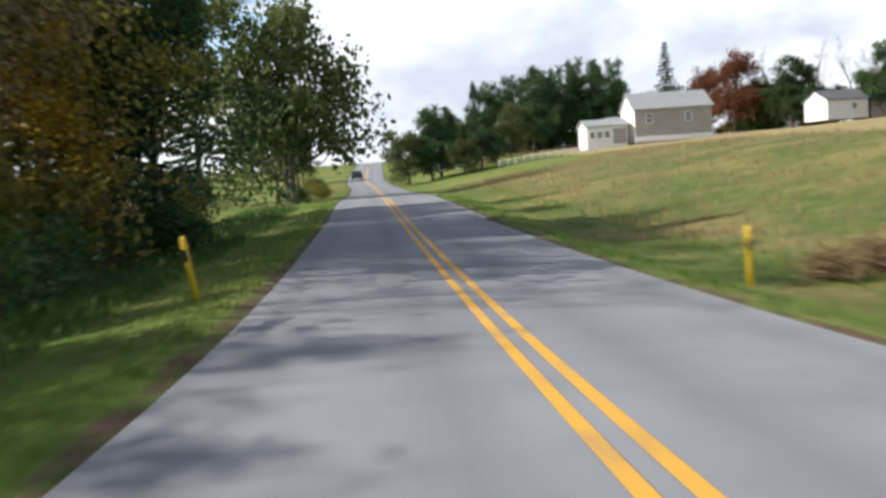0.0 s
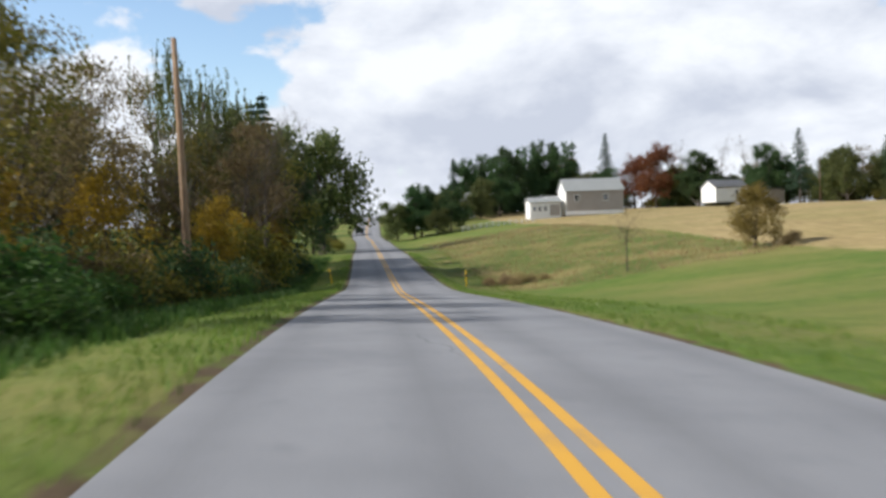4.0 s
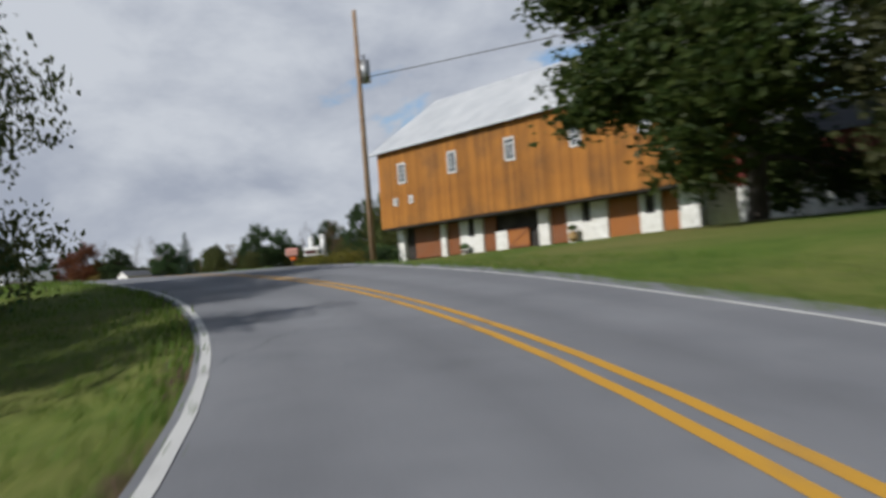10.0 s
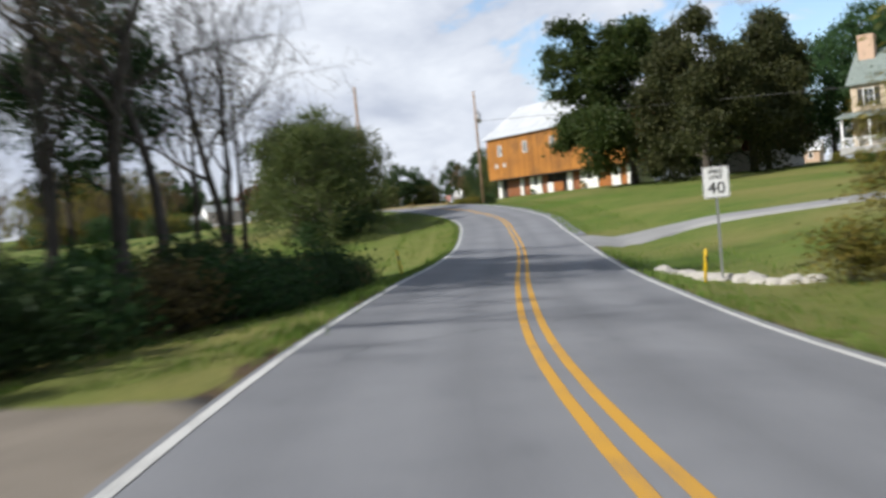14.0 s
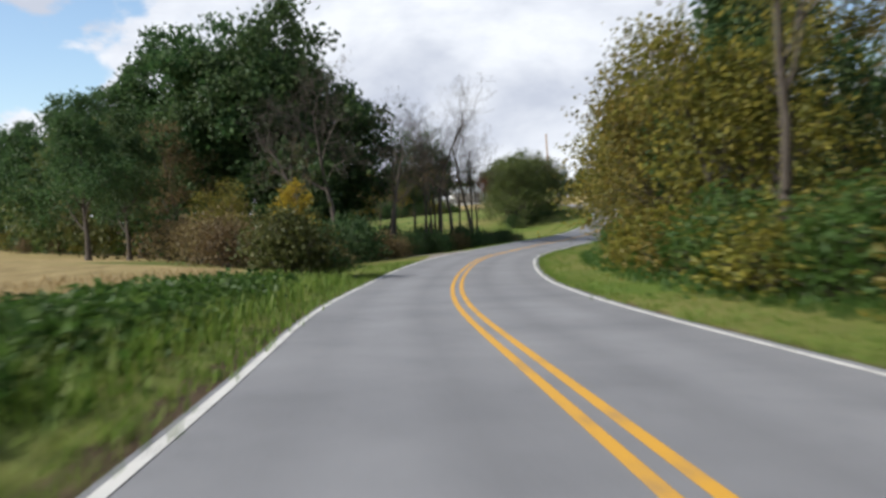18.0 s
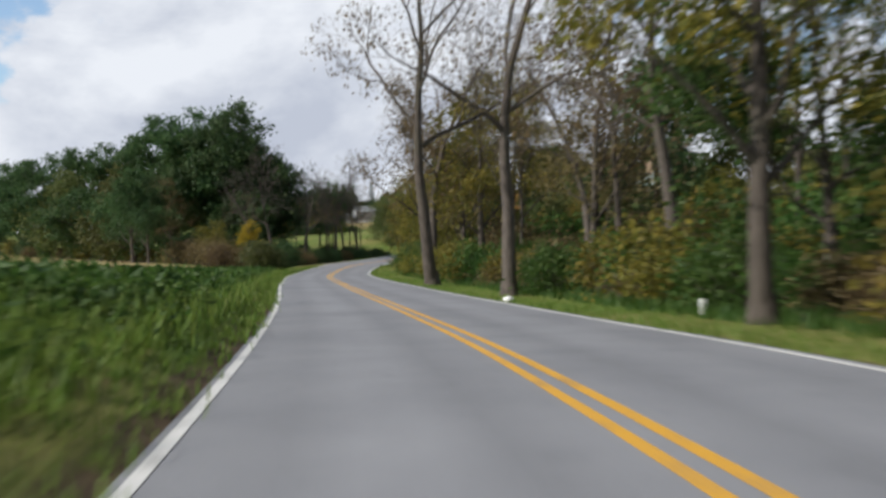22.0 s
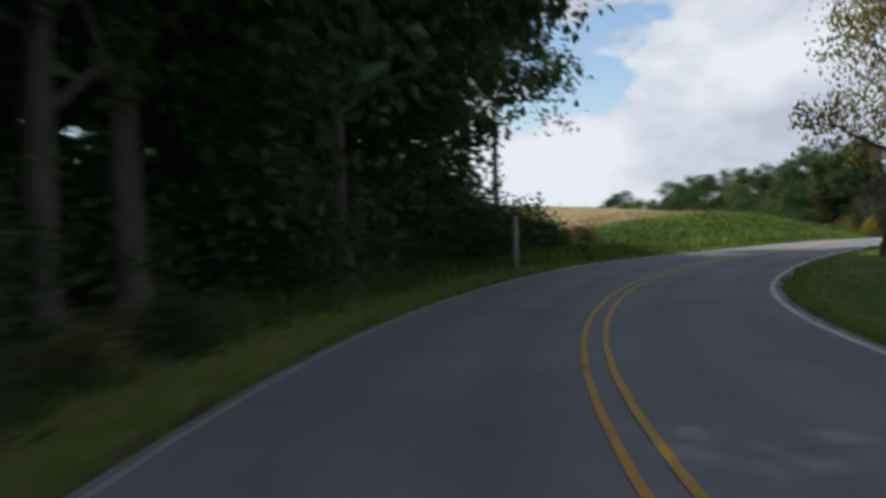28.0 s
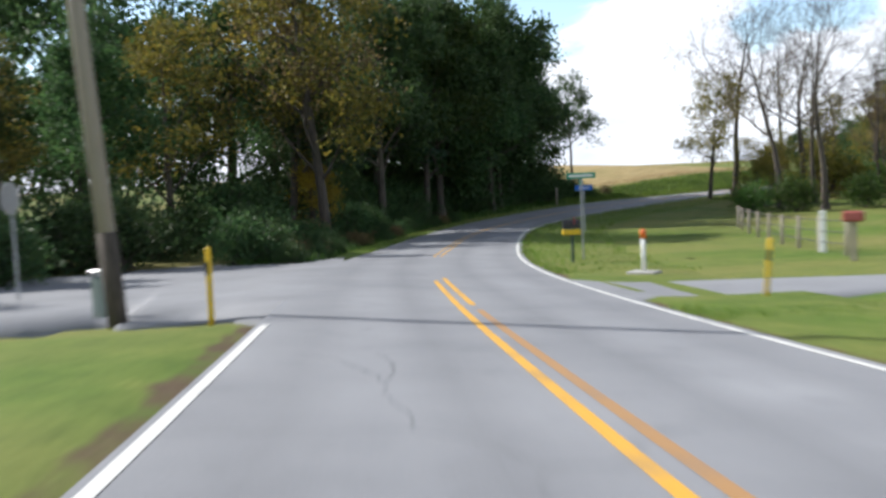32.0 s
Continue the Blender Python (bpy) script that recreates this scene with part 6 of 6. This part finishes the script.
def mailbox(s, d, yaw_off=0.0):
    x, y = beside_road(s, d)
    m = thing("mailbox", "black mailbox over a yellow newspaper box on a green post", "mailbox")
    m.matrix_basis = Matrix.Translation((x, y, ground_z(x, y))) @ Matrix.Rotation(radians(road_yaw(s) + yaw_off), 4, "Z")
    part("post", box((-.05, -.05, -.3), (.05, .05, 1.0), .01), mat_paint("post_green", (.03, .06, .045), .7, .2, 4.0), m, "dark green wooden post")
    bm = bmesh.new()
    prof = [(.14 * math.cos(t), .14 * math.sin(t)) for t in (k * math.pi / 8 for k in range(9))]
    prof = [(a, b + 1.32) for a, b in prof] + [(-.14, 1.16), (.14, 1.16)]
    q = [[bm.verts.new((X, a, b)) for a, b in prof] for X in (-.3, .26)]
    bm.faces.new(q[0]), bm.faces.new(q[1][::-1])
    for n in range(len(prof)):
        bm.faces.new((q[0][n], q[1][n], q[1][(n + 1) % len(prof)], q[0][(n + 1) % len(prof)]))
    body = part("box", bm, BLACK_METAL, m, "black steel box")
    part("flag", box((.05, -.16, 1.3), (.08, -.145, 1.55)), SIGN_RED, body)
    part("newspaper_box", box((-.32, -.12, .95), (.28, .12, 1.13), .02), POST_YELLOW, m, "yellow plastic newspaper box")


mailbox(-405, 4.7)

x, y = beside_road(-411.5, 5.7)
w = thing("utility_marker", "white utility marker post with an orange cap on a concrete pad", "marker post", at=Matrix.Translation((x, y, ground_z(x, y))))
part("pad", box((-.4, -.3, -.2), (.4, .3, .1), .02), CONCRETE, w, "square concrete pad")
part("post", tube([(0, 0, .1), (0, 0, 1.0)], .06, 10), WHITE_PAINT, w)
part("cap", tube([(0, 0, 1.0), (0, 0, 1.22), (0, 0, 1.26)], [.085, .085, .03], 10), ORANGE, w, "orange cap")


def make_fence():
    f = thing("wire_fence", "weathered wooden post fence along the lawn", "fence")
    tops = []
    for n in range(9):
        s, d = -409 + n * 3.1, 12.4 + n * 0.25
        x, y = beside_road(s, d)
        z = ground_z(x, y)
        part("post", tube([(x, y, z - .3), (x + .02, y, z + 1.15)], [.07, .06], 8), WEATHERED, f)
        tops.append((x, y, z))
    for h in (.35, .7, 1.05):
        part("strand", tube([(x, y, z + h) for x, y, z in tops], .018, 4), WIRE, f)
    p = thing("gate_post", "white post with a red flag beside the fence", "post")
    x, y = beside_road(-406.1, 12.7)
    p.matrix_basis = Matrix.Translation((x, y, ground_z(x, y)))
    part("post", box((-.09, -.09, -.3), (.09, .09, 1.35), .015), WHITE_PAINT, p)
    part("foot", box((-.06, -.06, -.3), (.06, .06, .5)), BLACK_METAL, p)
    b = thing("red_mailbox", "faded red mailbox on a timber post", "mailbox")
    x, y = beside_road(-411.2, 11.7)
    b.matrix_basis = Matrix.Translation((x, y, ground_z(x, y)))
    part("post", box((-.07, -.07, -.3), (.07, .07, 1.1), .01), WEATHERED, b)
    part("box", box((-.28, -.13, 1.1), (.28, .13, 1.4), .05), mat_paint("faded_red", (.28, .06, .05), .6, .2, 4.0), b)


make_fence()
x, y = -61.3, -339.5
w = thing("fence_post", "old grey wooden fence post on the bank", "post", at=Matrix.Translation((x, y, ground_z(x, y))))
part("post", tube([(0, 0, -.3), (.04, 0, 1.6)], [.1, .08], 8), WEATHERED, w)


# ---- rocks, litter ----
rocks = []
for n in range(6):
    bm = rock(n, .24)
    me = bpy.data.meshes.new("rock")
    bm.to_mesh(me)
    bm.free()
    me.materials.append(STONE)
    rocks.append(me)
for n in range(46):
    s, d = -157.5 - pick.random() * 7.0, 0
    d = 4.2 + (-157.5 - s) * .32 + pick.uniform(-.35, .35)
    x, y = beside_road(s, d)
    o = new("rock", rocks[n % 6])
    k = pick.uniform(.5, 1.25)
    o.matrix_basis = Matrix.Translation((x, y, ground_z(x, y) + .04)) @ Matrix.Rotation(pick.uniform(0, 6.28), 4, "Z") @ Matrix.Diagonal((k, k, k, 1))
    tagged(o, "pale grey field stone lining the culvert", "rock", "culvert stones")
bm = rock(21, .17)
me = bpy.data.meshes.new("litter_bag")
bm.to_mesh(me)
bm.free()
for p in me.polygons:
    p.use_smooth = True
me.materials.append(WHITE_PAINT)
x, y = beside_road(-274, 3.5)
o = tagged(new("litter_bag", me), "crumpled white plastic bag lying on the verge", "bag")
o.location = (x, y, ground_z(x, y) + .06)
x, y = beside_road(-282, 6.0)
w = thing("survey_post", "short white survey post with a pinkish top in the weeds", "post", at=Matrix.Translation((x, y, ground_z(x, y))))
part("post", box((-.06, -.06, -.2), (.06, .06, .4), .015), WHITE_PAINT, w)


# ---- following car, standing on the far road ----
def make_car(s, d):
    x, y = beside_road(s, d)
    c = thing("car", "small dark hatchback standing on the far road", "car")
    c.matrix_basis = Matrix.Translation((x, y, float(on_road(s, d)[2]))) @ Matrix.Rotation(radians(road_yaw(s) + 180), 4, "Z")
    bm = bmesh.new()
    prof = [(-2.05, .35), (-2.1, .75), (-1.95, .98), (-.95, 1.05), (-.3, 1.5), (1.1, 1.52), (1.95, 1.05), (2.1, .95), (2.12, .35)]
    q = [[bm.verts.new((X, a, b)) for a, b in prof] for X in (-.86, .86)]
    for side, ring in zip((-1, 1), q):
        for v in ring:
            if v.co.z > 1.2:
                v.co.x *= .78
    bm.faces.new(q[0]), bm.faces.new(q[1][::-1])
    for n in range(len(prof)):
        bm.faces.new((q[0][n], q[1][n], q[1][(n + 1) % len(prof)], q[0][(n + 1) % len(prof)]))
    bmesh.ops.bevel(bm, geom=bm.edges[:], offset=.05, segments=2, affect="EDGES")
    part("body", bm, CAR_PAINT, c)
    bm = bmesh.new()
    vs = [bm.verts.new(v) for v in ((-.7, 1.03, 1.08), (.7, 1.03, 1.08), (.62, .42, 1.46), (-.62, .42, 1.46))]
    vs = [bm.verts.new((v.co.x, -v.co.y - .02, v.co.z + .02)) for v in vs]
    bm.faces.new(vs)
    part("windscreen", bm, GLASS, c)
    for X in (-.8, .8):
        for Y in (-1.3, 1.3):
            w = part("wheel", tube([(X - .1, Y, .32), (X + .1, Y, .32)], .32, 16), RUBBER, c)
            part("rim", tube([(X - .105, Y, .32), (X + .105, Y, .32)], .18, 12), GREY_METAL, w)
        part("headlight", box((X * .82 - .16, -2.12, .66), (X * .82 + .16, -2.05, .8), .02), WHITE_PAINT, c)


make_car(168, -1.4)


# ---- drives, side road, pull-off ----
def lane(name, pts, width, mat, label, up=0.05, parent=None):
    """A strip of paving laid over the land along a smooth line, ragged at its edges."""
    line = spline([(p[0], p[1], 0) for p in pts], 0.5)
    t = np.gradient(line, axis=0)
    t /= np.linalg.norm(t, axis=1)[:, None]
    r = np.stack([t[:, 1], -t[:, 0]], 1)
    run = np.linspace(0, 1, len(line))
    wd = np.interp(run, np.linspace(0, 1, len(width)), width)
    cols = np.linspace(-1, 1, 7)
    verts = []
    for i in range(len(line)):
        for c in cols:
            e = 1 + (.05 * noise.noise((line[i, 0] * .8, line[i, 1] * .8, c)) if abs(c) > .9 else 0)
            verts.append((line[i, 0] + r[i, 0] * c * wd[i] / 2 * e, line[i, 1] + r[i, 1] * c * wd[i] / 2 * e))
    v = np.array(verts)
    h, s, d = land(v[:, 0], v[:, 1])
    b = np.array([.25 * noise.noise((px * .05, py * .05, 0)) for px, py in v]) * smooth(np.abs(d), 8, 25)
    z = h + b + up - .1 * np.tile(np.abs(cols) > .9, len(line))
    f = np.clip((np.abs(d) - HALF - .05) / .5, 0, 1)
    z = (h - .012) * (1 - f) + z * f
    n = len(cols)
    # turned-down edges, so that no gap shows under the paving
    full, zz = [], []
    for i in range(len(line)):
        row = [tuple(v[i * n + j]) for j in range(n)]
        full += [row[0]] + row + [row[-1]]
        q = list(z[i * n:(i + 1) * n])
        zz += [q[0] - .5] + q + [q[-1] - .5]
    v, z, n = np.array(full), np.array(zz), n + 2
    faces = [(i * n + j, i * n + j + 1, (i + 1) * n + j + 1, (i + 1) * n + j) for i in range(len(line) - 1) for j in range(n - 1)]
    ob = new(name, mesh_of(name, np.c_[v, z], faces, mat, True))
    return tagged(ob, label, kind="structure")


def off(s, d):
    return beside_road(s, d)


lane("drive_gravel", [off(-54, 2.9), off(-53, 6), off(-52.5, 11), (24.7, -48.5), (36, -43.5), (46, -41)], [19, 14, 8.5, 5.5, 3.2, 2.6], GRAVEL, "pale gravel drive leaving the road", .07)
lane("drive_lawn", [off(-137.5, 2.6), (-2.2, -137.9), (0.8, -139.5), (4.2, -143.5), (8.5, -149.5), (13, -158)], [9.5, 4.2, 2.7, 2.5, 2.5, 2.5], GRAVEL, "narrow pale drive across the lawn to the farmhouse", .15)
lane("side_road", [off(-409.4, -2.8), off(-409.5, -5.0), off(-409.7, -7.4), off(-410.2, -10.5), (-50, -404.8), (-58, -410), (-76, -422)], [27, 22, 14.5, 10.7, 8, 6.5, 6], SIDE_ASPHALT, "side road joining at the junction", .035)
lane("drive_east", [off(-417, 2.6), off(-417, 6), off(-418.5, 12), off(-420, 24)], [7.5, 4.6, 4.0, 4], SIDE_ASPHALT, "paved drive opposite the junction", .035)
lane("pull_off", [off(-193, -3.3), off(-185, -3.7), off(-179.5, -4.6), off(-177, -8.5), off(-176, -15)], [.4, 1.5, 3.8, 3.2, 2.6], DIRT, "strip of pale bare earth beside the road", .05)
swath("shoulder_east", -133, -64, 3.1, 3.85, -0.012, SIDE_ASPHALT, 2.0, 3, .25, label="pale broken asphalt shoulder outside the edge line")

# ---- hedge bushes and letter boxes before the barn ----
def barn_mailbox(x, y, yaw):
    """Letter box shaped as a small white barn between two silos."""
    m = thing("barn_mailbox", "white mailbox shaped as a small barn with twin silos", "mailbox")
    m.matrix_basis = Matrix.Translation((x, y, ground_z(x, y))) @ Matrix.Rotation(radians(yaw), 4, "Z")
    part("post", box((-.06, -.06, -.3), (.06, .06, 1.2), .01), BARK, m, "dark timber post")
    part("platform", box((-.5, -.24, 1.2), (.55, .28, 1.26), .01), WHITE_PAINT, m)
    body = part("body", box((-.45, -.2, 1.26), (.2, .2, 1.5), .01), WHITE_PAINT, m)
    part("door", box((-.38, -.215, 1.29), (.12, -.195, 1.46), .004), mat_paint("box_red", (.09, .012, .012), .6, .2, 4.0), body, "dark red door")
    bm = bmesh.new()
    q = [[bm.verts.new((X, a, b)) for a, b in ((-.26, 1.49), (.26, 1.49), (.2, 1.56), (0, 1.64), (-.2, 1.56))] for X in (-.5, .25)]
    bm.faces.new(q[0]), bm.faces.new(q[1][::-1])
    for k in range(5):
        bm.faces.new((q[0][k], q[1][k], q[1][(k + 1) % 5], q[0][(k + 1) % 5]))
    part("roof", bm, WHITE_PAINT, m)
    for X, top in ((-.16, 2.16), (.42, 2.24)):
        silo = part("silo", tube([(X, .16, 1.26), (X, .16, top - .12)], .14, 16), WHITE_PAINT, m)
        part("cap", tube([(X, .16, top - .13), (X, .16, top - .1), (X, .16, top)], [.17, .17, .04], 16), WHITE_PAINT, silo)


def flower_mailbox(x, y, yaw):
    m = thing("mailbox", "pale pink and white mailbox over an orange newspaper box", "mailbox")
    m.matrix_basis = Matrix.Translation((x, y, ground_z(x, y))) @ Matrix.Rotation(radians(yaw), 4, "Z")
    part("post", box((-.05, -.05, -.3), (.05, .05, 1.15), .01), BARK, m, "dark timber post")
    bm = bmesh.new()
    prof = [(.15 * math.cos(t), 1.42 + .15 * math.sin(t)) for t in (k * math.pi / 8 for k in range(9))] + [(-.15, 1.2), (.15, 1.2)]
    q = [[bm.verts.new((X, a, b)) for a, b in prof] for X in (-.28, .28)]
    bm.faces.new(q[0]), bm.faces.new(q[1][::-1])
    for k in range(len(prof)):
        bm.faces.new((q[0][k], q[1][k], q[1][(k + 1) % len(prof)], q[0][(k + 1) % len(prof)]))
    can = part("box", bm, PINKISH, m, "faded pink steel box")
    part("door", box((-.3, -.14, 1.22), (-.275, .14, 1.5), .01), WHITE_PAINT, can, "white door")
    part("newspaper_box", box((-.1, -.09, .98), (.18, .09, 1.14), .02), ORANGE, m, "orange plastic newspaper box")


barn_mailbox(16.1, -77.2, -35)
flower_mailbox(14.9, -77.3, -35)
hb = make_tree("yew_bush", "low spreading yew bush with yellow-green tips", "shrub", 61, 2.2, .03, "bush", AUTUMN_LEAF, 5200, .11, .8, BARK, 0, "bushes before the barn", 9, 1.0, "woody_base", "foliage")
for x, y, k in ((15.7, -78.4, .72), (16.9, -78.0, .78), (18.1, -77.2, .76), (16.8, -76.8, .72)):
    stand(hb, x, y, k * 1.15, None, tall=k)
for x, y, k in ((19.2, -77.0, .66), (20.3, -76.4, .64), (19.6, -78.0, .58)):
    stand(dark_shrub, x, y, k, None, "low dark green bush before the barn")

# ---- grass and weeds ----
def blades(name, label, spots, mat, height, width, seed, per=5, spread=.1):
    """Tufts of bent blades at the spots, in one mesh."""
    r = random.Random(seed)
    xs, ys = np.array([p[0] for p in spots]), np.array([p[1] for p in spots])
    h, s, d = land(xs, ys)
    verts, faces = [], []
    for (x, y, k), z in zip(spots, h):
        for n in range(per):
            a = r.uniform(0, 6.283)
            bx, by = x + r.gauss(0, spread), y + r.gauss(0, spread)
            hh, w = height * k * r.uniform(.5, 1.2), width * r.uniform(.7, 1.3)
            lx, ly = math.cos(a), math.sin(a)
            t = r.uniform(.15, .7) * hh
            i = len(verts)
            verts += [(bx - ly * w, by + lx * w, z - .03), (bx + ly * w, by - lx * w, z - .03), (bx + lx * t * .4 + ly * w * .7, by + ly * t * .4 - lx * w * .7, z + hh * .62),
                      (bx + lx * t * .4 - ly * w * .7, by + ly * t * .4 + lx * w * .7, z + hh * .62), (bx + lx * t, by + ly * t, z + hh)]
            faces += [(i, i + 1, i + 2, i + 3), (i + 3, i + 2, i + 4)]
    ob = new(name, mesh_of(name, verts, faces, mat))
    return tagged(ob, label, kind="stuff")


def scatter(s0, s1, d0, d1, count, low=.7, high=1.3, seed=1):
    r = random.Random(seed)
    spots = []
    for n in range(count):
        s = r.uniform(s0, s1)
        p = on_road(s, r.uniform(d0, d1))
        spots.append((float(p[0]), float(p[1]), r.uniform(low, high)))
    return spots


CLEAR = ((-66, -48, 1), (-146, -132, 1), (-94, -86, 1), (-422, -411, 1), (-426, -395, -1), (-196, -176, -1))


def verge_spots(side, count, d0, d1, seed):
    out = []
    r = random.Random(seed)
    while len(out) < count:
        s, d = r.uniform(-424, 70), d0 + (d1 - d0) * r.random() ** 1.5
        if any(a < s < b and side == k for a, b, k in CLEAR):
            continue
        p = on_road(s, side * d)
        out.append((float(p[0]), float(p[1]), r.uniform(.6, 1.3)))
    return out


blades("verge_grass", "short mown grass along the road edge", verge_spots(-1, 19000, 3.36, 7.5, 3) + verge_spots(1, 15000, 3.36, 7.5, 4), GRASS, .13, .012, 5, 5, .13)
blades("dry_grass", "dry straw-coloured grass on the slope", scatter(16, 100, 7, 27, 5000, seed=6) + scatter(-345, -205, -13, -9, 2500, seed=8), STRAW, .26, .014, 6, 4, .22)
def leafy(name, label, spots, mat, height, size, per, seed, spread=.35):
    """Low broad-leaved weeds: loose heaps of leaves at the spots, in one mesh."""
    r = random.Random(seed)
    h, s, d = land([p[0] for p in spots], [p[1] for p in spots])
    sk = Skin(seed)
    for (x, y, k), z in zip(spots, h):
        for n in range(per):
            u = r.random()
            sk.leaf(Vector((x + r.gauss(0, spread), y + r.gauss(0, spread), z + height * k * u)), size * r.uniform(.7, 1.3), .8)
    ob = new(name, mesh_of(name, [(v.x, v.y, v.z) for v in sk.lv], sk.lf, mat))
    return tagged(ob, label, kind="stuff")


leafy("tall_weeds", "tall dark green weeds on the bank", scatter(-290, -222, -7.0, -4.9, 3000, seed=9), WEED_LEAF, .6, .17, 12, 7)
leafy("bank_weeds", "tall green weeds on the field bank", scatter(-348, -280, -9, -4.4, 900, seed=11), WEED_LEAF, .55, .15, 11, 8)
blades("bank_grass", "long green grass on the field bank", scatter(-348, -270, -9.5, -4.0, 9000, seed=15) + scatter(-270, -214, -8, -4, 3000, seed=16), GRASS, .45, .016, 8, 5, .16)
blades("rough_grass", "rough grass and weeds at the foot of the trees", scatter(-340, -176, 5.6, 8.2, 5000, seed=12) + scatter(-34, 66, -8.5, -5.5, 3500, seed=13) + scatter(-402, -338, -7.5, -4.6, 2500, seed=14), WEED_LEAF, .34, .018, 9, 5, .15)
